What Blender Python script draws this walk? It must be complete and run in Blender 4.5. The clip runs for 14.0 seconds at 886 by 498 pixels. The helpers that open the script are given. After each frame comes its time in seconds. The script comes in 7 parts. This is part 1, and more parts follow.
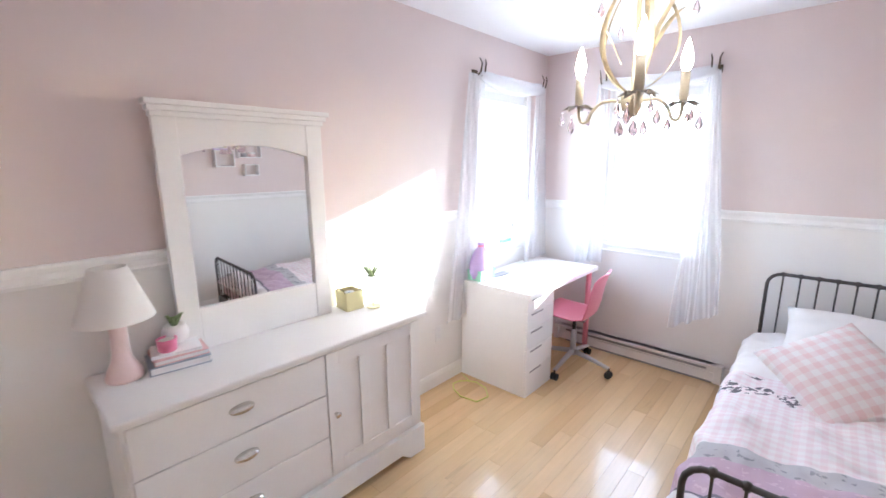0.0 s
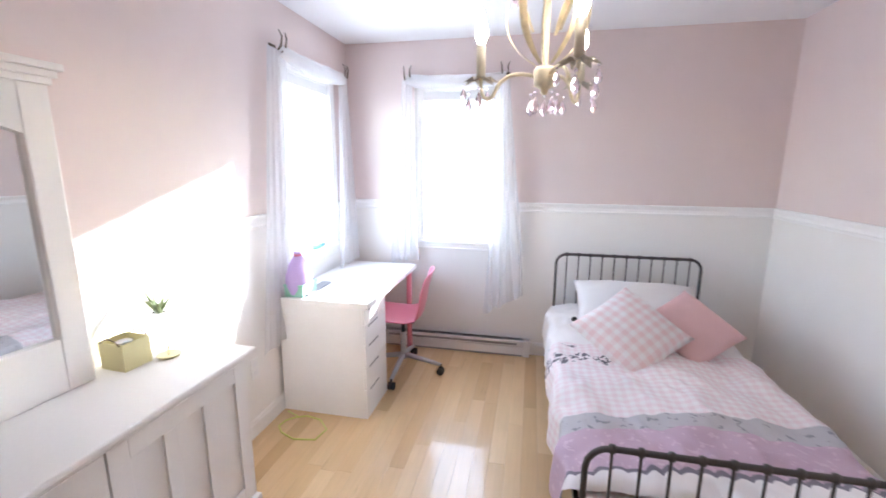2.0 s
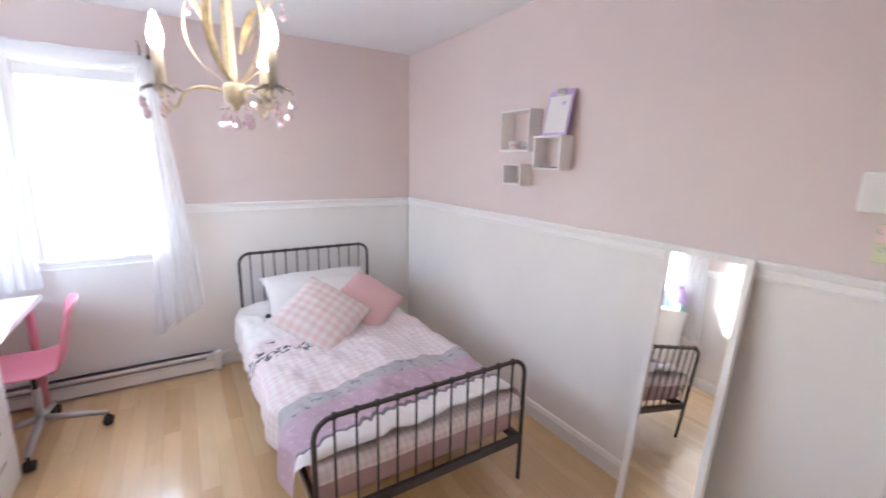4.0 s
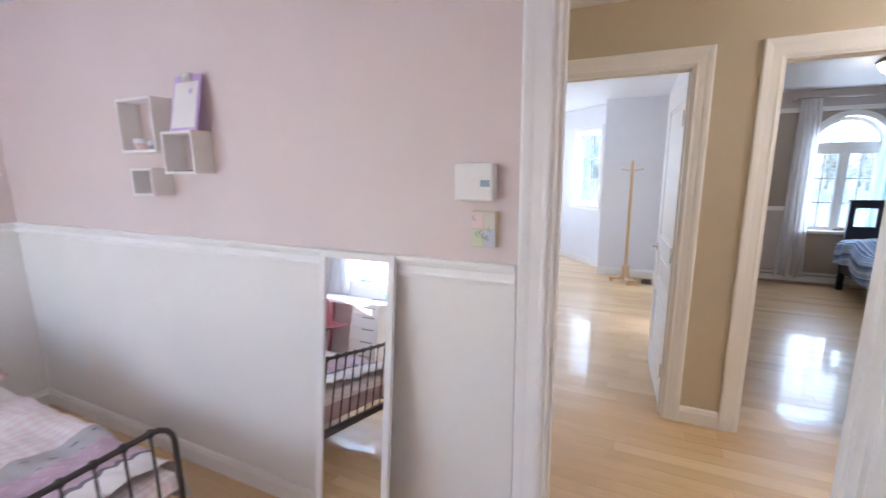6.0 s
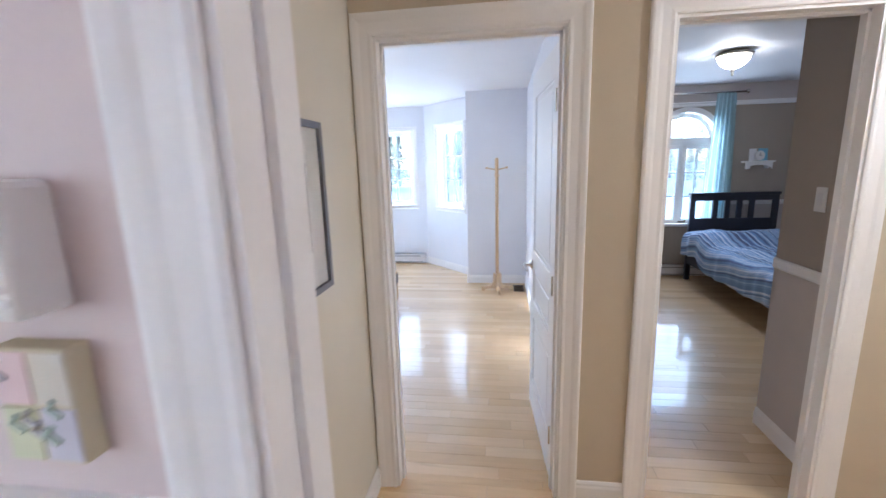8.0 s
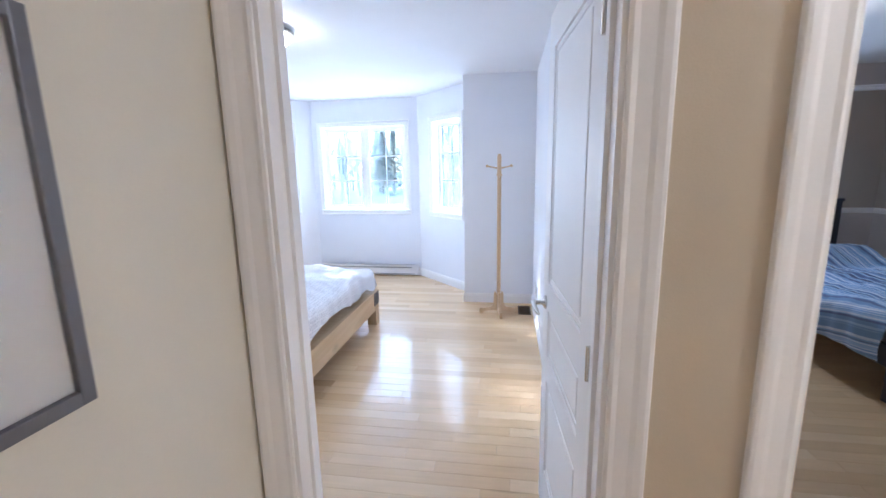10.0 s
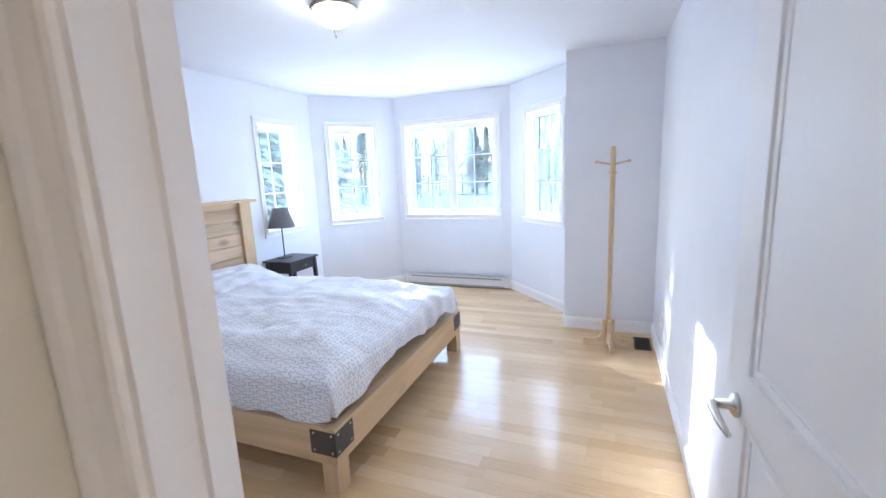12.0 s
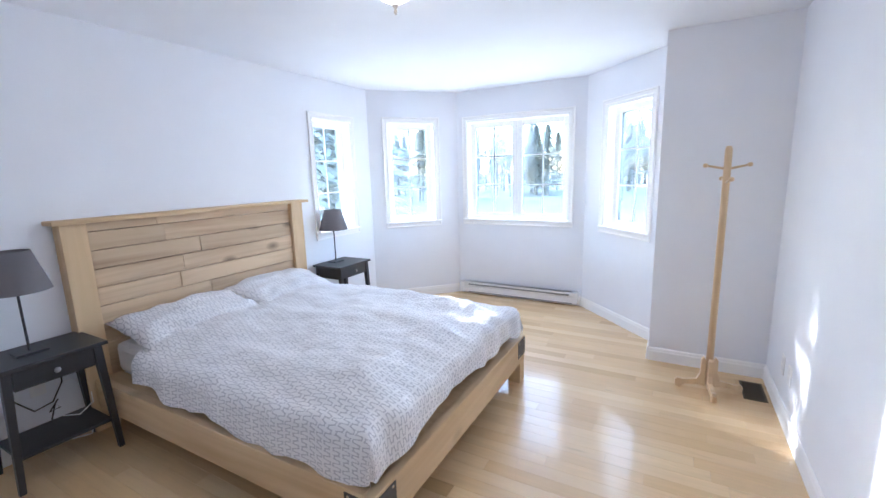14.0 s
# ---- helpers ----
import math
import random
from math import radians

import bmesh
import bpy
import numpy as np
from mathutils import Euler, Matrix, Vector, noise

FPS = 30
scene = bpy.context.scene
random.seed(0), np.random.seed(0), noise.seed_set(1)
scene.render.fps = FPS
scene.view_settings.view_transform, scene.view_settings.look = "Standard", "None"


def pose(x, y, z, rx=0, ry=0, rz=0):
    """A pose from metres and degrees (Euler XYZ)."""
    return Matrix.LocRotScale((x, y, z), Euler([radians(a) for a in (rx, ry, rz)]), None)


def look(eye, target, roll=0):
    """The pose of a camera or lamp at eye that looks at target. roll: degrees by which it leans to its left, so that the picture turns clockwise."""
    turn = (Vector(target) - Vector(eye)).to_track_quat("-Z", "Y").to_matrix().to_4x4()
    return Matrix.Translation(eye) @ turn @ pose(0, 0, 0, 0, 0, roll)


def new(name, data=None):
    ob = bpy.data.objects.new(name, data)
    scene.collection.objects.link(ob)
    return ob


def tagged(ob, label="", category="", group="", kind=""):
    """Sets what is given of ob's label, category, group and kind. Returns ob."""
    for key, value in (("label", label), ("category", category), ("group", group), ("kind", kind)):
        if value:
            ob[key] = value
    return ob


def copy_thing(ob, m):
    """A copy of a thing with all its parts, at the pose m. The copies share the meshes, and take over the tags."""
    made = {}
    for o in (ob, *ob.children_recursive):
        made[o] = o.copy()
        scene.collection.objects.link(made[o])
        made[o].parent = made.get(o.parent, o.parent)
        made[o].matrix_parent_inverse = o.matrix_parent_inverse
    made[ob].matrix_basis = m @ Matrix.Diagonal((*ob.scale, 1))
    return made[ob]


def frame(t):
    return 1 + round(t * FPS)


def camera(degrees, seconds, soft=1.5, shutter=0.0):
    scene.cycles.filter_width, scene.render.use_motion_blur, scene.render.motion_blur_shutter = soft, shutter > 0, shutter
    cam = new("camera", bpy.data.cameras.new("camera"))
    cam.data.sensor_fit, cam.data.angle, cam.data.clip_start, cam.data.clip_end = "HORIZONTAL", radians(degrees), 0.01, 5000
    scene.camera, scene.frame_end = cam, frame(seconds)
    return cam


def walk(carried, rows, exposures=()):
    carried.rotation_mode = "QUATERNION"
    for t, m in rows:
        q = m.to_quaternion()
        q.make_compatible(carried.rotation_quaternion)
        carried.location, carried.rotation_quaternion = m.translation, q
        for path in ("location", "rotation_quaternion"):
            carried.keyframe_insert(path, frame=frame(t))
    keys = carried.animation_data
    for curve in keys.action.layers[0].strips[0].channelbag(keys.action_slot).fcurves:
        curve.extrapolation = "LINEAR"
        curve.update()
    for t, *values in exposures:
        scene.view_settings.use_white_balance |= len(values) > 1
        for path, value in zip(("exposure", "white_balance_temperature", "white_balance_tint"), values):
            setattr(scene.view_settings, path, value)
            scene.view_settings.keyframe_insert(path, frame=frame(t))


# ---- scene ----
cam = camera(92.9, 14.0, shutter=0.4)
PATH = [
    (0, (1.914, -3.421, 1.566), (0.592, -1.976, 1.163), -0.3),
    (0.5, (1.756, -3.327, 1.573), (0.59, -1.754, 1.167), 0.0),
    (1, (1.603, -3.278, 1.564), (0.632, -1.576, 1.166), 0.2),
    (1.5, (1.515, -3.266, 1.536), (0.814, -1.434, 1.148), 0.4),
    (2, (1.489, -3.312, 1.512), (1.085, -1.391, 1.124), 0.3),
    (2.5, (1.475, -3.387, 1.538), (1.387, -1.428, 1.142), 0.4),
    (3, (1.451, -3.421, 1.545), (1.679, -1.474, 1.15), 0.3),
    (3.5, (1.353, -3.412, 1.556), (2.025, -1.573, 1.152), 0.9),
    (4, (1.369, -3.43, 1.565), (2.406, -1.769, 1.155), 1.1),
    (4.2, (1.395, -3.45, 1.557), (2.556, -1.872, 1.155), 1.1),
    (6.3, (1.966, -3.537, 1.542), (3.803, -2.848, 1.156), -0.6),
    (6.5, (2.05, -3.513, 1.551), (3.918, -2.914, 1.159), -0.5),
    (7, (2.283, -3.507, 1.532), (4.204, -3.105, 1.145), -0.8),
    (7.5, (2.552, -3.537, 1.551), (4.481, -3.182, 1.161), -1.6),
    (8, (2.813, -3.524, 1.557), (4.755, -3.248, 1.166), -1.7),
    (8.2, (2.9, -3.522, 1.555), (4.848, -3.291, 1.166), -1.1),
    (10.3, (3.79, -3.553, 1.484), (5.727, -3.214, 1.118), -1.2),
    (10.5, (3.86, -3.549, 1.484), (5.788, -3.161, 1.118), -1.7),
    (11, (4.04, -3.54, 1.487), (5.93, -2.989, 1.131), -2.8),
    (11.5, (4.186, -3.512, 1.486), (6.029, -2.823, 1.128), -2.9),
    (12, (4.347, -3.433, 1.479), (6.177, -2.712, 1.121), -2.5),
    (12.5, (4.476, -3.375, 1.484), (6.296, -2.625, 1.129), -2.2),
    (13, (4.59, -3.335, 1.486), (6.367, -2.491, 1.13), -2.1),
    (13.5, (4.665, -3.277, 1.498), (6.397, -2.341, 1.142), -2.0),
    (14, (4.732, -3.199, 1.509), (6.453, -2.245, 1.152), -1.6),
]
walk(cam, [(t, look(eye, target, roll)) for t, eye, target, roll in PATH], exposures=[(0.0, 5.45, 5850, 11), (2.5, 5.32, 5900, 12), (4.2, 5.34, 5950, 13), (6.5, 5.36, 5600, 13), (8.2, 5.38, 5250, 12), (10.5, 5.4, 5100, 12), (12.0, 5.3, 5350, 12), (14.0, 5.2, 5550, 12)])

# ---- world and sun ----
scene.cycles.max_bounces, scene.cycles.diffuse_bounces = 14, 9
SUN_WAY = Vector((-0.46, -1.0, -0.32)).normalized()
world = bpy.data.worlds.new("sky")
scene.world = world
world.use_nodes = True
wn = world.node_tree
wn.nodes.clear()
sky = wn.nodes.new("ShaderNodeTexSky")
sky.sky_type, sky.sun_disc, sky.dust_density = "NISHITA", False, 0.2
sky.sun_elevation = math.asin(-SUN_WAY.z)
sky.sun_rotation = math.atan2(-SUN_WAY.x, -SUN_WAY.y)
bg = wn.nodes.new("ShaderNodeBackground")
bg.inputs["Strength"].default_value = 0.15
wo = wn.nodes.new("ShaderNodeOutputWorld")
wn.links.new(sky.outputs[0], bg.inputs[0])
wn.links.new(bg.outputs[0], wo.inputs[0])

sun = new("sun", bpy.data.lights.new("sun", "SUN"))
sun.data.energy, sun.data.angle, sun.data.color = 0.48, radians(0.6), (1.0, 0.95, 0.88)
sun.matrix_world = look((0, 30, 15), Vector((0, 30, 15)) + SUN_WAY)


DAY = 0.40   # daylight that each square metre of window opening lets in


def daylight(m, a, b, zb, zt, depth, share=1.0):
    """The sky's light through one window: an area lamp in its opening, facing into the room. m: the wall's pose, Y out of the room."""
    lamp = new("window_daylight", bpy.data.lights.new("window_daylight", "AREA"))
    lamp.data.shape, lamp.data.size, lamp.data.size_y = "RECTANGLE", b - a, zt - zb
    lamp.data.energy, lamp.data.color = DAY * share * (b - a) * (zt - zb), (0.93, 0.97, 1.0)
    eye = m @ Vector(((a + b) / 2, depth, (zb + zt) / 2))
    lamp.matrix_world = look(eye, eye - m.to_3x3() @ Vector((0, 1, 0)))
    return lamp


# ---- materials ----
def mat(name, col, rough=0.5, metal=0.0, var=0.05, scale=3.0, bump=0.03, bscale=90.0, coat=0.0, rand=0.0, stretch=(1, 1, 1), fine=0.012):
    m = bpy.data.materials.new(name)
    m.use_nodes = True
    nt = m.node_tree
    b = nt.nodes["Principled BSDF"]
    b.inputs["Roughness"].default_value = rough
    b.inputs["Metallic"].default_value = metal
    b.inputs["Coat Weight"].default_value = coat
    b.inputs["Coat Roughness"].default_value = 0.12
    tc = nt.nodes.new("ShaderNodeTexCoord")
    mp = nt.nodes.new("ShaderNodeMapping")
    mp.inputs["Scale"].default_value = stretch
    nt.links.new(tc.outputs["Object"], mp.inputs[0])
    n1 = nt.nodes.new("ShaderNodeTexNoise")
    n1.inputs["Scale"].default_value, n1.inputs["Detail"].default_value = scale, 4
    n2 = nt.nodes.new("ShaderNodeTexNoise")
    n2.inputs["Scale"].default_value, n2.inputs["Detail"].default_value = bscale, 3
    nt.links.new(mp.outputs[0], n1.inputs[0])
    nt.links.new(mp.outputs[0], n2.inputs[0])
    r1 = nt.nodes.new("ShaderNodeMapRange")
    r1.inputs[3].default_value, r1.inputs[4].default_value = 1 - 2 * var, 1 + 2 * var
    nt.links.new(n1.outputs["Fac"], r1.inputs[0])
    r2 = nt.nodes.new("ShaderNodeMapRange")
    r2.inputs[3].default_value, r2.inputs[4].default_value = 1 - 2 * fine, 1 + 2 * fine
    nt.links.new(n2.outputs["Fac"], r2.inputs[0])
    mul = nt.nodes.new("ShaderNodeMath")
    mul.operation = "MULTIPLY"
    nt.links.new(r1.outputs[0], mul.inputs[0])
    nt.links.new(r2.outputs[0], mul.inputs[1])
    last = mul.outputs[0]
    if rand:
        oi = nt.nodes.new("ShaderNodeObjectInfo")
        r3 = nt.nodes.new("ShaderNodeMapRange")
        r3.inputs[3].default_value, r3.inputs[4].default_value = 1 - rand, 1 + rand
        nt.links.new(oi.outputs["Random"], r3.inputs[0])
        m3 = nt.nodes.new("ShaderNodeMath")
        m3.operation = "MULTIPLY"
        nt.links.new(last, m3.inputs[0])
        nt.links.new(r3.outputs[0], m3.inputs[1])
        last = m3.outputs[0]
    vm = nt.nodes.new("ShaderNodeVectorMath")
    vm.operation = "SCALE"
    vm.inputs[0].default_value = col
    nt.links.new(last, vm.inputs["Scale"])
    nt.links.new(vm.outputs[0], b.inputs["Base Color"])
    if bump:
        bp = nt.nodes.new("ShaderNodeBump")
        bp.inputs["Strength"].default_value, bp.inputs["Distance"].default_value = bump * 4, 0.002
        nt.links.new(n2.outputs["Fac"], bp.inputs["Height"])
        nt.links.new(bp.outputs[0], b.inputs["Normal"])
    return m


def wood(name, dark, light, rough, scale, axis, knots=0.0, rand=0.12, coat=0.0, islands=False):
    """Long-grained wood: stretched noise along one axis, with a tone for each board."""
    m = mat(name, light, rough, rand=0, bump=0.006, bscale=40)
    nt = m.node_tree
    b = nt.nodes["Principled BSDF"]
    b.inputs["Coat Weight"].default_value, b.inputs["Coat Roughness"].default_value = coat, 0.08
    for l in list(b.inputs["Base Color"].links):
        nt.links.remove(l)
    tc = nt.nodes.new("ShaderNodeTexCoord")
    oi = nt.nodes.new("ShaderNodeObjectInfo")
    ge = nt.nodes.new("ShaderNodeNewGeometry")
    tone = ge.outputs["Random Per Island"] if islands else oi.outputs["Random"]
    off = nt.nodes.new("ShaderNodeVectorMath")
    off.operation = "SCALE"
    off.inputs[0].default_value = (7.1, 3.3, 5.7)
    nt.links.new(tone, off.inputs["Scale"])
    add = nt.nodes.new("ShaderNodeVectorMath")
    nt.links.new(tc.outputs["Object"], add.inputs[0])
    nt.links.new(off.outputs[0], add.inputs[1])
    mp = nt.nodes.new("ShaderNodeMapping")
    s = [1.0, 1.0, 1.0]
    s[axis] = 0.07
    mp.inputs["Scale"].default_value = s
    nt.links.new(add.outputs[0], mp.inputs[0])
    n = nt.nodes.new("ShaderNodeTexNoise")
    n.inputs["Scale"].default_value, n.inputs["Detail"].default_value, n.inputs["Distortion"].default_value = scale, 6, 0.6
    nt.links.new(mp.outputs[0], n.inputs[0])
    ramp = nt.nodes.new("ShaderNodeValToRGB")
    ramp.color_ramp.elements[0].position, ramp.color_ramp.elements[1].position = 0.32, 0.62
    ramp.color_ramp.elements[0].color, ramp.color_ramp.elements[1].color = (*dark, 1), (*light, 1)
    nt.links.new(n.outputs["Fac"], ramp.inputs[0])
    mr = nt.nodes.new("ShaderNodeMapRange")
    mr.inputs[3].default_value, mr.inputs[4].default_value = 1 - rand, 1 + rand
    nt.links.new(tone, mr.inputs[0])
    vm = nt.nodes.new("ShaderNodeVectorMath")
    vm.operation = "SCALE"
    nt.links.new(ramp.outputs[0], vm.inputs[0])
    nt.links.new(mr.outputs[0], vm.inputs["Scale"])
    last = vm.outputs[0]
    if knots:
        vo = nt.nodes.new("ShaderNodeTexVoronoi")
        vo.inputs["Scale"].default_value = 4.5
        mp2 = nt.nodes.new("ShaderNodeMapping")
        s2 = [1.0, 1.0, 1.0]
        s2[axis] = 0.55
        mp2.inputs["Scale"].default_value = s2
        nt.links.new(add.outputs[0], mp2.inputs[0])
        nt.links.new(mp2.outputs[0], vo.inputs[0])
        kr = nt.nodes.new("ShaderNodeMapRange")
        kr.inputs[1].default_value, kr.inputs[2].default_value = 0.06, 0.2
        kr.inputs[3].default_value, kr.inputs[4].default_value = 1 - knots, 1
        nt.links.new(vo.outputs["Distance"], kr.inputs[0])
        v2 = nt.nodes.new("ShaderNodeVectorMath")
        v2.operation = "SCALE"
        nt.links.new(last, v2.inputs[0])
        nt.links.new(kr.outputs[0], v2.inputs["Scale"])
        last = v2.outputs[0]
    nt.links.new(last, b.inputs["Base Color"])
    return m


def maple(name, islands=False):
    """Varnished maple strip: a tone for each board out of four, faint grain, sparse brown mineral streaks, satin coat."""
    m = mat(name, (0.6, 0.4, 0.2), 0.32, bump=0.003, bscale=50)
    nt = m.node_tree
    b = nt.nodes["Principled BSDF"]
    b.inputs["Coat Weight"].default_value, b.inputs["Coat Roughness"].default_value = 0.45, 0.06
    for l in list(b.inputs["Base Color"].links):
        nt.links.remove(l)
    tc = nt.nodes.new("ShaderNodeTexCoord")
    src = nt.nodes.new("ShaderNodeNewGeometry").outputs["Random Per Island"] if islands else nt.nodes.new("ShaderNodeObjectInfo").outputs["Random"]
    tone = nt.nodes.new("ShaderNodeValToRGB")
    e = tone.color_ramp.elements
    e[0].position, e[0].color = 0.0, (0.55, 0.36, 0.175, 1)
    e[1].position, e[1].color = 1.0, (0.72, 0.535, 0.31, 1)
    for p, c in ((0.10, (0.61, 0.41, 0.21, 1)), (0.45, (0.655, 0.455, 0.24, 1)), (0.80, (0.685, 0.49, 0.27, 1))):
        k = e.new(p)
        k.color = c
    nt.links.new(src, tone.inputs[0])
    off = nt.nodes.new("ShaderNodeVectorMath")
    off.operation = "SCALE"
    off.inputs[0].default_value = (9.1, 31.3, 5.7)
    nt.links.new(src, off.inputs["Scale"])
    add = nt.nodes.new("ShaderNodeVectorMath")
    nt.links.new(tc.outputs["Object"], add.inputs[0])
    nt.links.new(off.outputs[0], add.inputs[1])

    def streak(scale, stretch, lo, hi, a, z):
        mp = nt.nodes.new("ShaderNodeMapping")
        mp.inputs["Scale"].default_value = (1.0, stretch, 1.0)
        nt.links.new(add.outputs[0], mp.inputs[0])
        n = nt.nodes.new("ShaderNodeTexNoise")
        n.inputs["Scale"].default_value, n.inputs["Detail"].default_value, n.inputs["Distortion"].default_value = scale, 5, 0.5
        nt.links.new(mp.outputs[0], n.inputs[0])
        mr = nt.nodes.new("ShaderNodeMapRange")
        mr.inputs[1].default_value, mr.inputs[2].default_value, mr.inputs[3].default_value, mr.inputs[4].default_value = lo, hi, a, z
        nt.links.new(n.outputs["Fac"], mr.inputs[0])
        return mr.outputs[0]

    fac = streak(60, 0.05, 0.3, 0.7, 0.955, 1.03)
    for other in (streak(5, 0.5, 0.3, 0.7, 0.95, 1.05), streak(16, 0.12, 0.67, 0.76, 1.0, 0.80)):
        mu = nt.nodes.new("ShaderNodeMath")
        mu.operation = "MULTIPLY"
        nt.links.new(fac, mu.inputs[0])
        nt.links.new(other, mu.inputs[1])
        fac = mu.outputs[0]
    vm = nt.nodes.new("ShaderNodeVectorMath")
    vm.operation = "SCALE"
    nt.links.new(tone.outputs[0], vm.inputs[0])
    nt.links.new(fac, vm.inputs["Scale"])
    nt.links.new(vm.outputs[0], b.inputs["Base Color"])
    return m


M = {}
M["floor"] = maple("maple_floor")
M["floor_far"] = maple("maple_floor_joined", islands=True)
M["pink"] = mat("pink_wall_paint", (0.715, 0.615, 0.60), 0.55, var=0.02, bump=0.05, bscale=220)
M["wains"] = mat("white_wainscot_paint", (0.82, 0.80, 0.78), 0.5, var=0.02, bump=0.04, bscale=220)
M["trim"] = mat("white_trim_satin", (0.87, 0.86, 0.855), 0.5, var=0.012, bump=0.01, bscale=120)
M["ceil"] = mat("white_ceiling_paint", (0.84, 0.85, 0.88), 0.6, var=0.015, bump=0.12, bscale=160)
M["white"] = mat("white_wall_paint", (0.80, 0.81, 0.85), 0.5, var=0.02, bump=0.05, bscale=220)
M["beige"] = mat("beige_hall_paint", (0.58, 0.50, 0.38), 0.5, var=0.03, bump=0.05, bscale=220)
# Hall beige with the end wall's light put in; also serves as plain cream.
M["cream"] = mat("cream_lit_beige", (0.72, 0.68, 0.58), 0.5, var=0.03, bump=0.05, bscale=220)
M["taupe"] = mat("taupe_wall_paint", (0.40, 0.345, 0.29), 0.5, var=0.03, bump=0.05, bscale=220)
M["lilac"] = mat("pale_grey_wall_paint", (0.56, 0.51, 0.49), 0.5, var=0.03, bump=0.05, bscale=220)
M["lacquer"] = mat("white_furniture_lacquer", (0.81, 0.79, 0.78), 0.55, var=0.02, bump=0.01)
M["melamine"] = mat("white_melamine", (0.84, 0.83, 0.83), 0.35, var=0.015, bump=0.008)
M["black_metal"] = mat("black_painted_metal", (0.075, 0.068, 0.066), 0.45, 0.3, var=0.1)
M["bronze"] = mat("dark_bronze", (0.12, 0.09, 0.06), 0.4, 0.8, var=0.2)
M["antique"] = mat("antique_silver", (0.50, 0.46, 0.40), 0.42, 0.8, var=0.35, scale=60)
M["nickel"] = mat("brushed_nickel", (0.66, 0.64, 0.60), 0.26, 1.0, var=0.08)
M["chrome"] = mat("chrome", (0.75, 0.75, 0.76), 0.12, 1.0, var=0.03, bump=0)
M["dark"] = mat("black_brown_stain", (0.035, 0.035, 0.04), 0.42, var=0.2, bump=0.05, bscale=60)
M["navy"] = mat("dark_navy_stain", (0.022, 0.024, 0.04), 0.45, var=0.2, bump=0.05, bscale=60)
M["black"] = mat("black_rubber", (0.02, 0.02, 0.021), 0.6, var=0.1)
M["pink_plastic"] = mat("pink_plastic", (0.80, 0.28, 0.37), 0.35, var=0.03, bump=0.01)
M["silver"] = mat("silver_painted_steel", (0.52, 0.52, 0.54), 0.35, 0.5, var=0.05)
M["grey_shade"] = mat("grey_fabric_shade", (0.17, 0.16, 0.17), 0.9, var=0.06, bump=0.15, bscale=400)
M["white_shade"] = mat("white_fabric_shade", (0.82, 0.79, 0.76), 0.9, var=0.03, bump=0.12, bscale=400)
M["pale_pink"] = mat("pale_pink_ceramic", (0.82, 0.64, 0.63), 0.3, var=0.03, bump=0.01)
M["hot_pink"] = mat("pink_wax", (0.78, 0.22, 0.36), 0.4, var=0.05)
M["mint"] = mat("mint_plastic", (0.33, 0.66, 0.52), 0.4, var=0.05)
M["purple"] = mat("lilac_fabric", (0.58, 0.43, 0.74), 0.8, var=0.08, bump=0.1)
M["canvas_edge"] = mat("cream_canvas", (0.66, 0.60, 0.42), 0.7)
M["yellow"] = mat("gold_yellow_card", (0.68, 0.62, 0.34), 0.5, var=0.06)
M["paper"] = mat("white_paper", (0.80, 0.79, 0.80), 0.7, var=0.02)
M["grey"] = mat("grey_plastic", (0.25, 0.25, 0.27), 0.5, var=0.05)
M["heater"] = mat("white_enamel", (0.80, 0.79, 0.79), 0.35, var=0.02, bump=0.01)
# Grey for the shade inside heater slots and drawer grips.
M["slot"] = mat("slot_shade_grey", (0.34, 0.34, 0.36), 0.5, 0.4, var=0.1)
M["leaf"] = mat("green_leaf", (0.22, 0.29, 0.13), 0.5, var=0.3, scale=30)
M["cushion_pink"] = mat("rose_velvet", (0.74, 0.49, 0.49), 0.9, var=0.06, bump=0.2, bscale=500)
M["linen"] = mat("white_cotton", (0.80, 0.78, 0.77), 0.85, var=0.03, bump=0.15, bscale=350)
M["mauve"] = mat("mauve_cotton", (0.56, 0.38, 0.40), 0.85, var=0.05, bump=0.15, bscale=350)
M["blind"] = mat("white_blind_fabric", (0.80, 0.80, 0.80), 0.6, var=0.02)
M["cable"] = mat("yellow_green_cable", (0.58, 0.60, 0.16), 0.4, var=0.05)
M["white_plastic"] = mat("white_plastic", (0.82, 0.81, 0.80), 0.3, var=0.02, bump=0.01)
M["lcd"] = mat("lcd_screen", (0.30, 0.40, 0.50), 0.2, var=0.05)
M["blue_card"] = mat("pale_blue_card", (0.25, 0.55, 0.70), 0.6, var=0.05)
M["frame_grey"] = mat("pewter_frame", (0.20, 0.20, 0.22), 0.4, 0.5, var=0.08)
M["grout"] = mat("floor_joint", (0.42, 0.30, 0.17), 0.6)
M["pine_x"] = wood("pine_boards", (0.40, 0.275, 0.17), (0.61, 0.455, 0.295), 0.65, 11, 0, knots=0.6, rand=0.13)
M["pine_y"] = wood("pine_rail", (0.50, 0.34, 0.18), (0.64, 0.47, 0.28), 0.55, 10, 1, knots=0.25, rand=0.08)
M["pine_z"] = wood("pine_post", (0.50, 0.34, 0.18), (0.64, 0.47, 0.28), 0.55, 10, 2, knots=0.25, rand=0.08)
M["rack_wood"] = wood("beech_rack", (0.54, 0.38, 0.22), (0.66, 0.49, 0.31), 0.4, 12, 2, rand=0.05)
M["bark"] = mat("bark", (0.42, 0.40, 0.37), 0.9, var=0.3, scale=12, bump=0.3, bscale=40)
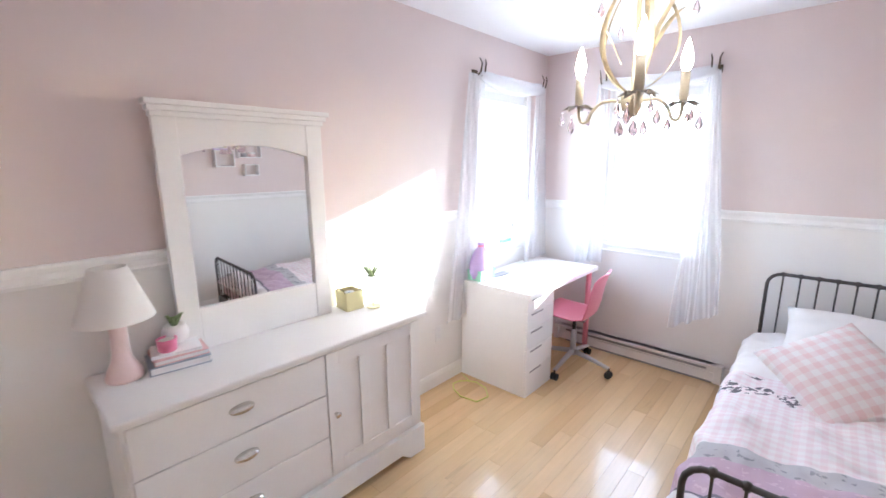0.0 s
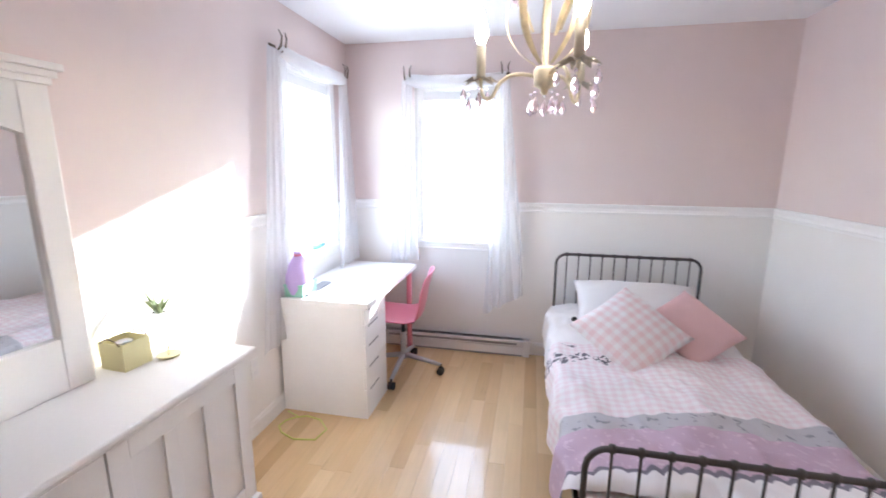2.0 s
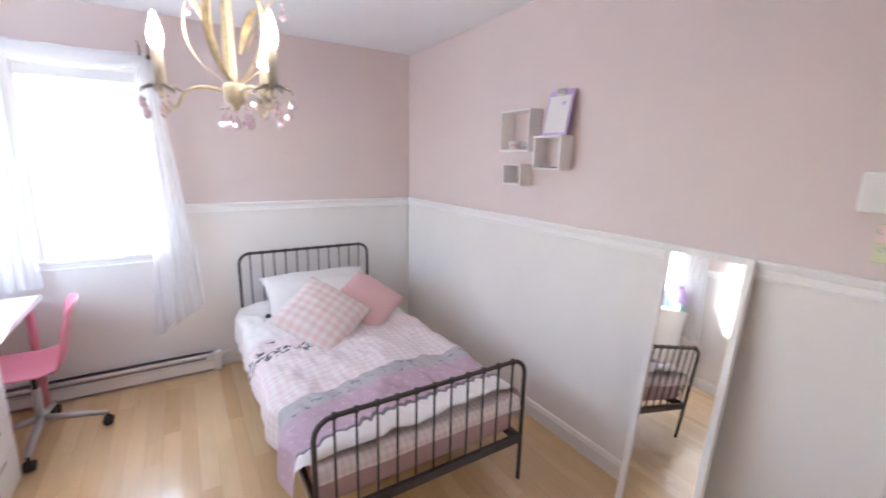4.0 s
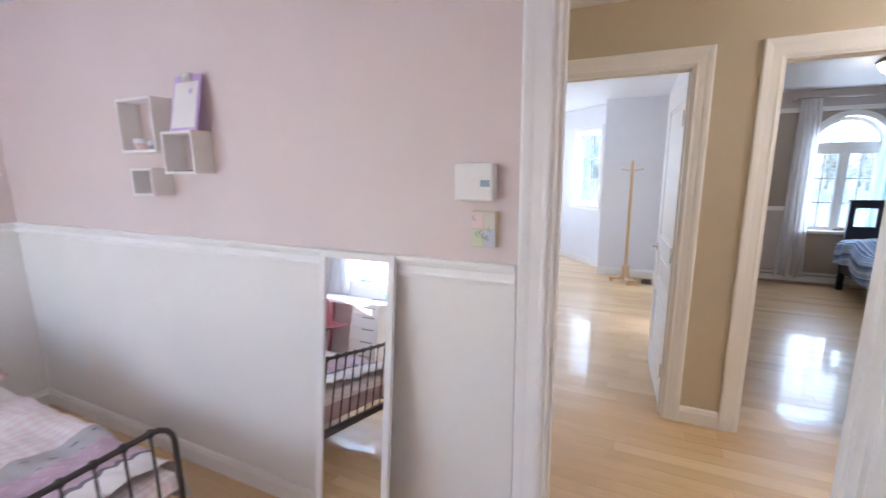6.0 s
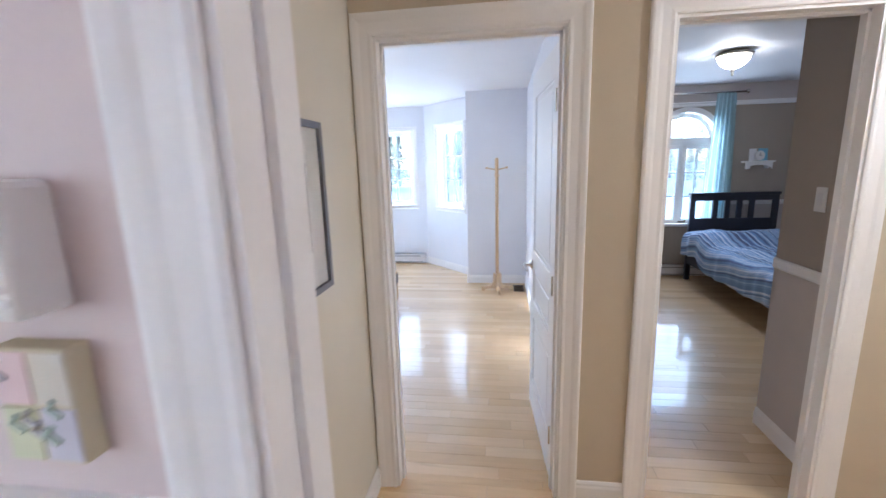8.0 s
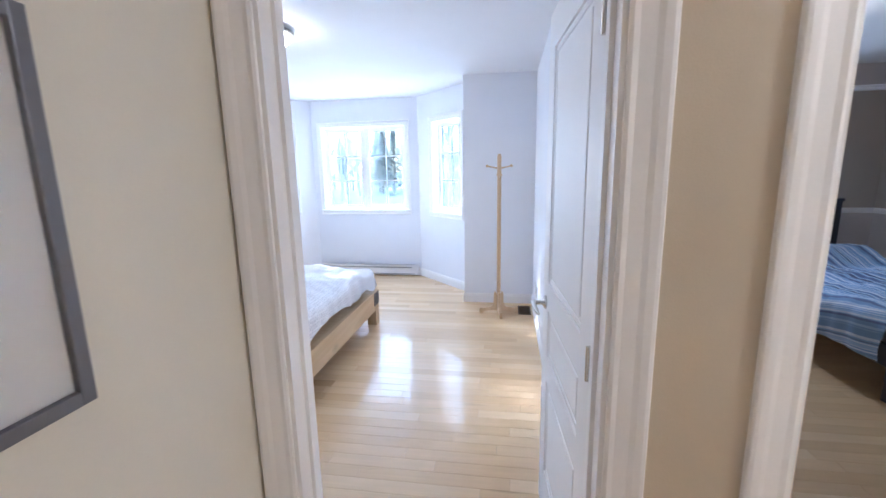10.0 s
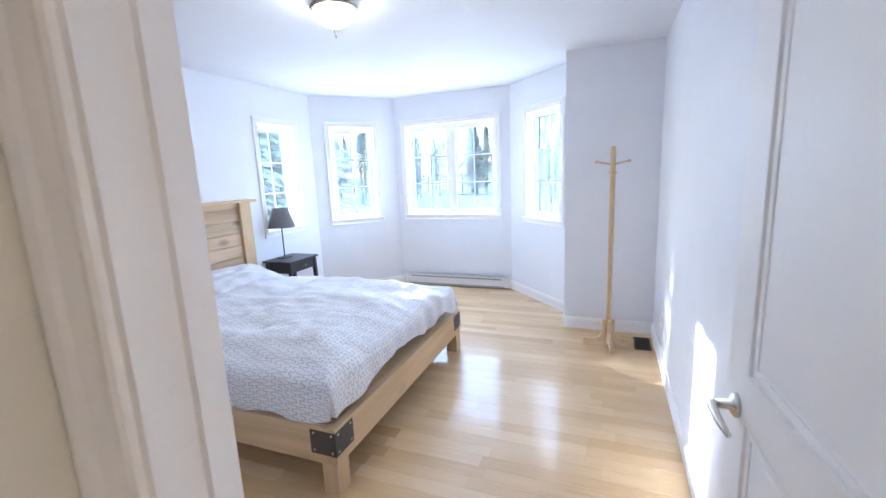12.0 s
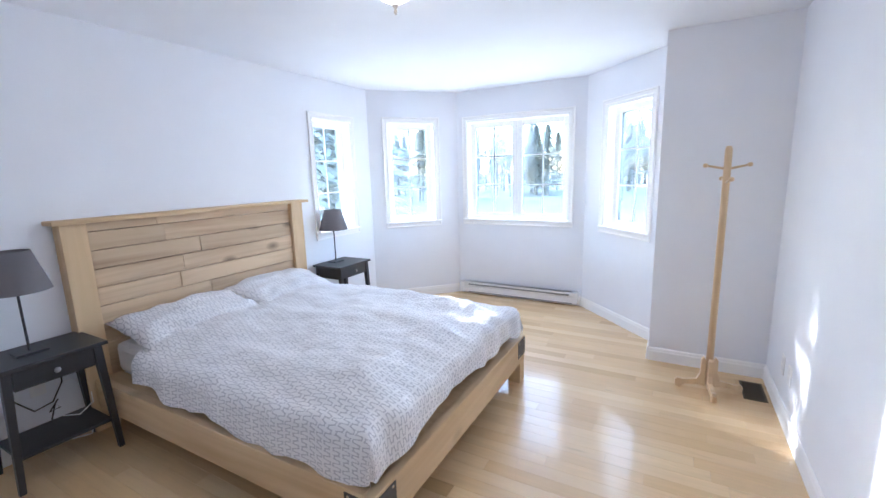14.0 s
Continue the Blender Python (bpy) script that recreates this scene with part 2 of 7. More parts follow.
M["snow"] = mat("snowy_ground", (0.50, 0.47, 0.38), 0.8, var=0.2, scale=0.4, bump=0.3, bscale=4)


def clear(name, tint, rough=0.0, ior=1.45):
    m = bpy.data.materials.new(name)
    m.use_nodes = True
    b = m.node_tree.nodes["Principled BSDF"]
    b.inputs["Base Color"].default_value = (*tint, 1)
    b.inputs["Roughness"].default_value = rough
    b.inputs["Transmission Weight"].default_value = 1.0
    b.inputs["IOR"].default_value = ior
    return m


# Grey tint stands in for weaker light outdoors; it only dims the view.
M["glass"] = clear("dimming_window_glass", (0.31, 0.317, 0.322), 0.0, 1.05)
M["glazing"] = clear("picture_glazing", (0.98, 0.99, 0.99), 0.0, 1.05)
M["crystal"] = clear("pink_crystal", (1.0, 0.84, 0.91), 0.05, 1.35)
M["crystal"].node_tree.nodes["Principled BSDF"].inputs["Transmission Weight"].default_value = 0.88
M["jar"] = clear("clear_jar", (0.95, 0.97, 0.97), 0.02, 1.3)
mir = bpy.data.materials.new("mirror_silver")
mir.use_nodes = True
mir.node_tree.nodes["Principled BSDF"].inputs["Metallic"].default_value = 1.0
mir.node_tree.nodes["Principled BSDF"].inputs["Roughness"].default_value = 0.01
mir.node_tree.nodes["Principled BSDF"].inputs["Base Color"].default_value = (0.86, 0.87, 0.87, 1)
M["mirror"] = mir


def glow(name, col, strength):
    m = bpy.data.materials.new(name)
    m.use_nodes = True
    b = m.node_tree.nodes["Principled BSDF"]
    b.inputs["Base Color"].default_value = (0.9, 0.88, 0.84, 1)
    b.inputs["Emission Color"].default_value = (*col, 1)
    b.inputs["Emission Strength"].default_value = strength
    return m


M["bulb"] = glow("lit_bulb", (1.0, 0.88, 0.73), 2.5)
M["bowl"] = glow("lit_frosted_bowl", (1.0, 0.92, 0.80), 1.0)
# Stronger glow for the unseen light that is added in the hall.
M["bowl_hall_fill"] = glow("added_hall_fill_bowl", (1.0, 0.93, 0.83), 2.6)


def sheer(name, col, clearness):
    m = bpy.data.materials.new(name)
    m.use_nodes = True
    nt = m.node_tree
    nt.nodes.clear()
    out = nt.nodes.new("ShaderNodeOutputMaterial")
    tr = nt.nodes.new("ShaderNodeBsdfTransparent")
    tl = nt.nodes.new("ShaderNodeBsdfTranslucent")
    df = nt.nodes.new("ShaderNodeBsdfDiffuse")
    tl.inputs[0].default_value = df.inputs[0].default_value = (*col, 1)
    a = nt.nodes.new("ShaderNodeMixShader")
    b = nt.nodes.new("ShaderNodeMixShader")
    tc = nt.nodes.new("ShaderNodeTexCoord")
    n = nt.nodes.new("ShaderNodeTexNoise")
    n.inputs["Scale"].default_value = 25
    r = nt.nodes.new("ShaderNodeMapRange")
    r.inputs[3].default_value, r.inputs[4].default_value = clearness - 0.03, clearness + 0.03
    nt.links.new(tc.outputs["Object"], n.inputs[0])
    nt.links.new(n.outputs["Fac"], r.inputs[0])
    a.inputs[0].default_value = 0.5
    nt.links.new(df.outputs[0], a.inputs[1])
    nt.links.new(tl.outputs[0], a.inputs[2])
    nt.links.new(r.outputs[0], b.inputs[0])
    nt.links.new(a.outputs[0], b.inputs[1])
    nt.links.new(tr.outputs[0], b.inputs[2])
    nt.links.new(b.outputs[0], out.inputs[0])
    return m


# Outdoor glare is put into the needle colours; the second copy is paler.
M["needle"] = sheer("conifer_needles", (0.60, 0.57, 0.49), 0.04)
M["frosted"] = sheer("glare_pale_needles", (0.74, 0.74, 0.70), 0.04)
M["sheer"] = sheer("white_sheer_voile", (0.86, 0.86, 0.88), 0.24)
M["aqua_sheer"] = sheer("aqua_voile", (0.50, 0.68, 0.73), 0.15)


def node_math(nt, op, a, b=None, c=None):
    n = nt.nodes.new("ShaderNodeMath")
    n.operation = op
    for i, v in enumerate((a, b, c)):
        if v is None:
            continue
        if isinstance(v, (int, float)):
            n.inputs[i].default_value = v
        else:
            nt.links.new(v, n.inputs[i])
    return n.outputs[0]


def mix_col(nt, fac, a, b):
    n = nt.nodes.new("ShaderNodeMix")
    n.data_type = "RGBA"
    for i, v in ((0, fac), (6, a), (7, b)):
        if isinstance(v, tuple):
            n.inputs[i].default_value = (*v, 1)
        elif isinstance(v, (int, float)):
            n.inputs[i].default_value = v
        else:
            nt.links.new(v, n.inputs[i])
    return n.outputs[2]


def cloth_base(name):
    """A cotton material with its nodes, its base colour still open, and its U and V in metres."""
    m = mat(name, (0.8, 0.8, 0.8), 0.85, bump=0.15, bscale=350)
    nt = m.node_tree
    b = nt.nodes["Principled BSDF"]
    for l in list(b.inputs["Base Color"].links):
        nt.links.remove(l)
    uv = nt.nodes.new("ShaderNodeUVMap")
    sep = nt.nodes.new("ShaderNodeSeparateXYZ")
    nt.links.new(uv.outputs[0], sep.inputs[0])
    return m, nt, b, sep.outputs[0], sep.outputs[1], uv.outputs[0]


def gingham_fac(nt, u, v, size):
    a = node_math(nt, "GREATER_THAN", node_math(nt, "FRACT", node_math(nt, "DIVIDE", u, size)), 0.5)
    b = node_math(nt, "GREATER_THAN", node_math(nt, "FRACT", node_math(nt, "DIVIDE", v, size)), 0.5)
    return node_math(nt, "MULTIPLY", node_math(nt, "ADD", a, b), 0.5)


def gingham(name, size, col):
    m, nt, b, u, v, uv = cloth_base(name)
    f = gingham_fac(nt, u, v, size)
    nt.links.new(mix_col(nt, f, (0.80, 0.77, 0.76), col), b.inputs["Base Color"])
    return m


M["gingham"] = gingham("pink_gingham", 0.058, (0.755, 0.575, 0.575))
M["gingham_small"] = gingham("small_pink_gingham", 0.03, (0.74, 0.60, 0.61))


def patchwork_duvet():
    """White cotton, gingham field, grey band, mauve band with a dark scalloped hem; V runs from the head to the foot."""
    m, nt, b, u, v, uv = cloth_base("banded_duvet_cover")
    n = nt.nodes.new("ShaderNodeTexNoise")
    n.inputs["Scale"].default_value = 6
    nt.links.new(uv, n.inputs[0])
    vv = node_math(nt, "ADD", v, node_math(nt, "MULTIPLY", node_math(nt, "SUBTRACT", n.outputs["Fac"], 0.5), 0.05))
    vv = node_math(nt, "ADD", vv, node_math(nt, "MULTIPLY", u, 0.12))
    n2 = nt.nodes.new("ShaderNodeTexNoise")
    n2.inputs["Scale"].default_value, n2.inputs["Detail"].default_value = 34, 3
    nt.links.new(uv, n2.inputs[0])
    g = mix_col(nt, gingham_fac(nt, u, v, 0.042), (0.80, 0.77, 0.77), (0.76, 0.63, 0.65))
    sprig = node_math(nt, "GREATER_THAN", n2.outputs["Fac"], 0.50)
    vo = nt.nodes.new("ShaderNodeTexVoronoi")
    vo.inputs["Scale"].default_value = 9
    nt.links.new(uv, vo.inputs[0])
    patch = node_math(nt, "LESS_THAN", vo.outputs["Distance"], 0.50)
    near_head = node_math(nt, "MULTIPLY", node_math(nt, "LESS_THAN", v, 0.98), node_math(nt, "GREATER_THAN", v, 0.72))
    left = node_math(nt, "LESS_THAN", u, 0.50)
    flower = node_math(nt, "MULTIPLY", node_math(nt, "MULTIPLY", sprig, patch), node_math(nt, "MULTIPLY", near_head, left))
    c = mix_col(nt, flower, g, (0.13, 0.12, 0.14))
    grey = mix_col(nt, node_math(nt, "GREATER_THAN", n2.outputs["Fac"], 0.62), (0.48, 0.47, 0.49), (0.28, 0.28, 0.30))
    mauve = mix_col(nt, node_math(nt, "GREATER_THAN", n2.outputs["Fac"], 0.60), (0.53, 0.39, 0.48), (0.62, 0.48, 0.56))
    c = mix_col(nt, node_math(nt, "GREATER_THAN", vv, 1.51), c, grey)
    c = mix_col(nt, node_math(nt, "GREATER_THAN", vv, 1.62), c, mauve)
    hem = node_math(nt, "ADD", vv, node_math(nt, "MULTIPLY", node_math(nt, "ABSOLUTE", node_math(nt, "SINE", node_math(nt, "MULTIPLY", u, 55))), 0.02))
    c = mix_col(nt, node_math(nt, "GREATER_THAN", hem, 1.86), c, (0.2, 0.18, 0.22))
    c = mix_col(nt, node_math(nt, "GREATER_THAN", hem, 1.885), c, (0.80, 0.77, 0.77))
    c = mix_col(nt, node_math(nt, "LESS_THAN", v, 0.70), c, (0.80, 0.78, 0.77))
    nt.links.new(c, b.inputs["Base Color"])
    return m


M["duvet_pink"] = patchwork_duvet()


def meander_duvet():
    """White cotton printed with rows of grey looping lines."""
    m, nt, b, u, v, uv = cloth_base("meander_print_cotton")
    n = nt.nodes.new("ShaderNodeTexNoise")
    n.inputs["Scale"].default_value = 7
    nt.links.new(uv, n.inputs[0])
    wob = node_math(nt, "MULTIPLY", node_math(nt, "SUBTRACT", n.outputs["Fac"], 0.5), 0.03)
    uu = node_math(nt, "ADD", u, wob)
    row = node_math(nt, "DIVIDE", v, 0.044)
    fr = node_math(nt, "SUBTRACT", node_math(nt, "FRACT", row), 0.5)
    shift = node_math(nt, "MULTIPLY", node_math(nt, "FLOOR", row), 0.0165)
    ph = node_math(nt, "MULTIPLY", node_math(nt, "ADD", uu, shift), 2 * math.pi / 0.031)
    amp = node_math(nt, "ADD", 0.33, node_math(nt, "MULTIPLY", node_math(nt, "SINE", node_math(nt, "MULTIPLY", ph, 0.37)), 0.09))
    s = node_math(nt, "SINE", ph)
    sq = node_math(nt, "MULTIPLY", node_math(nt, "TANH", node_math(nt, "MULTIPLY", s, 1.7)), amp)
    dist = node_math(nt, "ABSOLUTE", node_math(nt, "SUBTRACT", fr, sq))
    slope = node_math(nt, "ADD", 1.0, node_math(nt, "MULTIPLY", node_math(nt, "POWER", node_math(nt, "SUBTRACT", 1.0, node_math(nt, "ABSOLUTE", s)), 2.0), 6.5))
    line = node_math(nt, "LESS_THAN", dist, node_math(nt, "MULTIPLY", slope, 0.058))
    nt.links.new(mix_col(nt, line, (0.80, 0.79, 0.80), (0.52, 0.51, 0.545)), b.inputs["Base Color"])
    return m


M["meander"] = meander_duvet()


def striped_duvet():
    m, nt, b, u, v, uv = cloth_base("blue_striped_cotton")
    n = nt.nodes.new("ShaderNodeTexNoise")
    n.noise_dimensions = "1D"
    n.inputs["Scale"].default_value, n.inputs["Detail"].default_value = 15, 3
    nt.links.new(u, n.inputs["W"])
    ramp = nt.nodes.new("ShaderNodeValToRGB")
    ramp.color_ramp.interpolation = "CONSTANT"
    e = ramp.color_ramp.elements
    e[0].position, e[0].color = 0.0, (0.12, 0.16, 0.30, 1)
    e[1].position, e[1].color = 0.40, (0.20, 0.31, 0.52, 1)
    for p, c in ((0.47, (0.34, 0.47, 0.66, 1)), (0.53, (0.70, 0.73, 0.80, 1)), (0.57, (0.25, 0.38, 0.60, 1)), (0.64, (0.10, 0.12, 0.22, 1))):
        k = e.new(p)
        k.color = c
    nt.links.new(n.outputs["Fac"], ramp.inputs[0])
    nt.links.new(ramp.outputs[0], b.inputs["Base Color"])
    return m


M["stripes"] = striped_duvet()


# ---- mesh helpers ----
def part(name, bm, material, parent=None, label="", smooth=False):
    me = bpy.data.meshes.new(name)
    if smooth:
        for f in bm.faces:
            f.smooth = True
    bm.to_mesh(me)
    bm.free()
    me.materials.append(material)
    ob = new(name, me)
    if parent is not None:
        ob.parent = parent
    if label:
        ob["label"] = label
    return ob


def thing(name, label, category, m=None, group="", kind=""):
    ob = new(name)
    ob.empty_display_size = 0.05
    if m is not None:
        ob.matrix_world = m
    return tagged(ob, label, category, group, kind)


def add_box(bm, x0, x1, y0, y1, z0, z1, bevel=0.0):
    vs = [bm.verts.new((x, y, z)) for x in (x0, x1) for y in (y0, y1) for z in (z0, z1)]
    fs = [bm.faces.new([vs[i] for i in q]) for q in ((0, 1, 3, 2), (4, 6, 7, 5), (0, 4, 5, 1), (2, 3, 7, 6), (0, 2, 6, 4), (1, 5, 7, 3))]
    if bevel:
        es = {e for f in fs for e in f.edges}
        bmesh.ops.bevel(bm, geom=list(es), offset=bevel, segments=2, affect="EDGES", profile=0.5)
    return vs


def box(x0, x1, y0, y1, z0, z1, bevel=0.0):
    bm = bmesh.new()
    add_box(bm, x0, x1, y0, y1, z0, z1, bevel)
    return bm


def boxes(rows, bevel=0.0):
    bm = bmesh.new()
    for r in rows:
        add_box(bm, *r, bevel=bevel)
    return bm


def add_lathe(bm, prof, segs=24, centre=(0, 0, 0), close=True):
    """Turn (radius, height) pairs round a vertical axis."""
    rings = []
    for r, z in prof:
        rings.append([bm.verts.new((centre[0] + r * math.cos(2 * math.pi * i / segs), centre[1] + r * math.sin(2 * math.pi * i / segs), centre[2] + z)) for i in range(segs)])
    for a, b in zip(rings, rings[1:]):
        for i in range(segs):
            j = (i + 1) % segs
            bm.faces.new((a[i], a[j], b[j], b[i]))
    if close:
        if prof[0][0] > 1e-4:
            bm.faces.new(rings[0][::-1])
        if prof[-1][0] > 1e-4:
            bm.faces.new(rings[-1])
    return rings


def lathe(prof, segs=24, centre=(0, 0, 0), close=True):
    bm = bmesh.new()
    add_lathe(bm, prof, segs, centre, close)
    return bm


def add_tube(bm, pts, radius, segs=8, closed=False):
    """A round tube along points; radius is one number or one for each point."""
    pts = [Vector(p) for p in pts]
    n = len(pts)
    rings, up = [], None
    for i, p in enumerate(pts):
        a = pts[(i - 1) % n] if closed or i else p
        b = pts[(i + 1) % n] if closed or i < n - 1 else p
        t = (b - a).normalized()
        if up is None:
            up = t.orthogonal().normalized()
        up = (up - t * up.dot(t)).normalized()
        side = t.cross(up)
        r = radius[i] if isinstance(radius, (list, tuple)) else radius
        rings.append([bm.verts.new(p + up * r * math.cos(2 * math.pi * k / segs) + side * r * math.sin(2 * math.pi * k / segs)) for k in range(segs)])
    for i in range(n if closed else n - 1):
        a, b = rings[i], rings[(i + 1) % n]
        for k in range(segs):
            j = (k + 1) % segs
            bm.faces.new((a[k], a[j], b[j], b[k]))
    if not closed:
        bm.faces.new(rings[0][::-1])
        bm.faces.new(rings[-1])


def tube(pts, radius, segs=8, closed=False):
    bm = bmesh.new()
    add_tube(bm, pts, radius, segs, closed)
    return bm


def arc(a, b, c, steps):
    """Points of a curve from a by way of b to c."""
    a, b, c = Vector(a), Vector(b), Vector(c)
    return [(1 - s) ** 2 * a + 2 * s * (1 - s) * b + s * s * c for s in (i / steps for i in range(steps + 1))]


def add_border(bm, x0, x1, z0, z1, prof, closed=True):
    """A mitred moulding round an opening in the local XZ plane; prof: (outwards, towards -Y). Open at the bottom unless closed."""
    if closed:
        corners = [(x0, z0, -1, -1), (x0, z1, -1, 1), (x1, z1, 1, 1), (x1, z0, 1, -1)]
    else:
        corners = [(x0, z0, -1, 0), (x0, z1, -1, 1), (x1, z1, 1, 1), (x1, z0, 1, 0)]
    rings = [[bm.verts.new((x + sx * o, -p, z + sz * o)) for o, p in prof] for x, z, sx, sz in corners]
    m = len(prof)
    for i in range(4 if closed else 3):
        a, b = rings[i], rings[(i + 1) % 4]
        for k in range(m):
            j = (k + 1) % m
            bm.faces.new((a[k], b[k], b[j], a[j]))
    if not closed:
        bm.faces.new(rings[0])
        bm.faces.new(rings[-1][::-1])


CASING = [(0.0, 0.0), (0.0, 0.010), (0.008, 0.0125), (0.020, 0.0105), (0.050, 0.0125), (0.062, 0.016), (0.078, 0.018), (0.086, 0.0165), (0.089, 0.013), (0.089, 0.0)]
SLIM = [(0.0, 0.0), (0.0, 0.011), (0.008, 0.014), (0.02, 0.010), (0.042, 0.012), (0.05, 0.018), (0.06, 0.016), (0.06, 0.0)]


def border(x0, x1, z0, z1, prof, closed=True):
    bm = bmesh.new()
    add_border(bm, x0, x1, z0, z1, prof, closed)
    bmesh.ops.recalc_face_normals(bm, faces=bm.faces)
    return bm


BASE = [(0.0, 0.0), (0.014, 0.0), (0.014, 0.075), (0.010, 0.086), (0.010, 0.094), (0.004, 0.105), (0.0, 0.105)]
RAIL = [(0.0, 1.165), (0.012, 1.165), (0.016, 1.178), (0.011, 1.186), (0.011, 1.206), (0.017, 1.213), (0.026, 1.228), (0.026, 1.238), (0.0, 1.238)]


def moulding(name, p0, p1, prof, material, label="", z=0.0, parent=None, kind="structure"):
    """A straight moulding on the wall from p0 to p1, the room on its left; prof: (out of the wall, height)."""
    p0, p1 = Vector((*p0, 0)), Vector((*p1, 0))
    d = (p1 - p0).normalized()
    n = Vector((-d.y, d.x, 0))
    bm = bmesh.new()
    rings = [[bm.verts.new(p + n * o + Vector((0, 0, h + z))) for o, h in prof] for p in (p0, p1)]
    m = len(prof)
    for k in range(m):
        j = (k + 1) % m
        bm.faces.new((rings[0][k], rings[1][k], rings[1][j], rings[0][j]))
    bm.faces.new(rings[0][::-1])
    bm.faces.new(rings[1])
    bmesh.ops.recalc_face_normals(bm, faces=bm.faces)
    ob = part(name, bm, material, parent, "" if parent else label)
    if parent is None:
        tagged(ob, label or "white painted wooden moulding along the wall", "trim", kind=kind)
    return ob


def along(p0, p1):
    """Pose with X along the wall from p0, Y out of the room (the room lies on the left), Z up."""
    d = Vector((p1[0] - p0[0], p1[1] - p0[1], 0)).normalized()
    out = Vector((d.y, -d.x, 0))
    m = Matrix.Identity(4)
    m.col[0][:3], m.col[1][:3], m.col[2][:3] = d, out, (0, 0, 1)
    m.translation = (p0[0], p0[1], 0)
    return m


H = 2.44


def wall(name, p0, p1, thick, material, openings=(), label="", ext=0.0, top=H, low=0.0):
    """Wall slab outside the line p0 to p1; openings: (from, to, bottom, top) along it."""
    m = along(p0, p1)
    length = math.hypot(p1[0] - p0[0], p1[1] - p0[1]) + ext
    bm = bmesh.new()
    s = 0.0
    for a, b, zb, zt in sorted(openings):
        if a > s:
            add_box(bm, s, a, 0, thick, low, top)
        if zb > low:
            add_box(bm, a, b, 0, thick, low, zb)
        if zt < top:
            add_box(bm, a, b, 0, thick, zt, top)
        s = b
    if s < length:
        add_box(bm, s, length, 0, thick, low, top)
    # X, Y, Z of the pose are left-handed, so turn the faces
    ob = part(name, bm, material)
    ob.data.transform(m)
    if m.determinant() < 0:
        ob.data.flip_normals()
    return tagged(ob, label, "wall", kind="structure")


# ---- the plan ----
PX, PB = 3.135, -4.30            # pink bedroom: right wall, back wall
HX0, HX1, HY = 3.255, 4.585, -2.915   # hall: its two long walls and its end wall
BX, BN, BS = 4.678, -0.085, -3.835    # white bedroom: door wall, headboard wall, door-side wall
CLX, CLY = 8.268, -3.082              # closet corner
BAY = [(8.66, -3.085), (9.43, -2.345), (9.43, -0.835), (8.66, -0.085)]
CX, CN, CS = 8.72, -3.955, -7.35      # third bedroom
CBX, CBY = 5.30, -5.02                # its closet block
DOOR = 2.075

wall("wall_pink_back", (0, PB), (PX, PB), 0.12, M["pink"], label="pink painted bedroom wall with white wainscot", ext=0.06)
wall("wall_pink_door", (PX, PB), (PX, 0), 0.06, M["pink"], [(4.30 - 4.115, 4.30 - 3.293, 0, DOOR)], "pink painted wall with the bedroom doorway")
wall("wall_pink_bed", (PX + 0.06, 0), (0, 0), 0.2, M["pink"], [(PX + 0.06 - 1.20, PX + 0.06 - 0.62, 0.905, 2.08)], "pink painted wall behind the metal bed", ext=0.2)
wall("wall_pink_dresser", (0, 0), (0, PB), 0.2, M["pink"], [(0.33, 0.93, 0.905, 2.08)], "pink painted wall behind the white dresser", ext=0.12)
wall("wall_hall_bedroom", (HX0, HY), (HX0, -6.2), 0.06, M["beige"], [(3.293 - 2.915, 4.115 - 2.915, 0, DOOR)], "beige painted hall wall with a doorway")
# Beige like the other hall walls; the brighter light is in its colour.
wall("wall_hall_end", (HX1, HY), (HX0 - 0.06, HY), 0.06, M["cream"], label="beige end wall of the hall with its light in the colour")
wall("wall_hall_far", (HX0, -6.2), (HX1, -6.2), 0.06, M["beige"], label="beige painted far end of the hall")
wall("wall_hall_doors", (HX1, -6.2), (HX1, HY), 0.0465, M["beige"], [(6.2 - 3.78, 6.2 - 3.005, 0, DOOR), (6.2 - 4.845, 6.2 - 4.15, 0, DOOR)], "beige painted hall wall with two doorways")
wall("wall_white_door", (BX, BN), (BX, BS), 0.0465, M["white"], [(3.005 - 0.085, 3.78 - 0.085, 0, DOOR)], "white painted wall with a doorway", ext=0.06)
wall("wall_white_side", (BX, BS), (CLX, BS), 0.06, M["white"], label="white painted side wall with sun patches", ext=0.0)
wall("wall_closet_face", (CLX, BS), (CLX, CLY), 0.1, M["white"], label="white painted closet bump-out wall")
wall("wall_closet_side", (CLX + 0.1, CLY), (8.75, CLY), 0.1, M["white"], label="white painted closet side wall")
wall("wall_bay_right", BAY[0], BAY[1], 0.2, M["white"], [(0.14, 0.735, 0.93, 2.09)], "white painted angled bay wall with a window", ext=0.08)
wall("wall_bay_middle", BAY[1], BAY[2], 0.2, M["white"], [(2.345 - 2.165, 2.345 - 0.965, 0.935, 2.09)], "white painted bay wall with a double window", ext=0.08)
wall("wall_bay_left", BAY[2], BAY[3], 0.2, M["white"], [(0.29, 0.855, 0.93, 2.09)], "white painted angled bay wall with a window", ext=0.08)
wall("wall_white_bed", BAY[3], (BX, BN), 0.2, M["white"], [(8.66 - 8.35, 8.66 - 7.815, 0.93, 2.06)], "white painted wall behind the wooden headboard", ext=0.06)
wall("wall_third_door", (BX, CN), (BX, CBY), 0.0465, M["lilac"], [(4.15 + CN, 4.845 + CN, 0, DOOR)], "taupe painted wall with a doorway", ext=0.0)
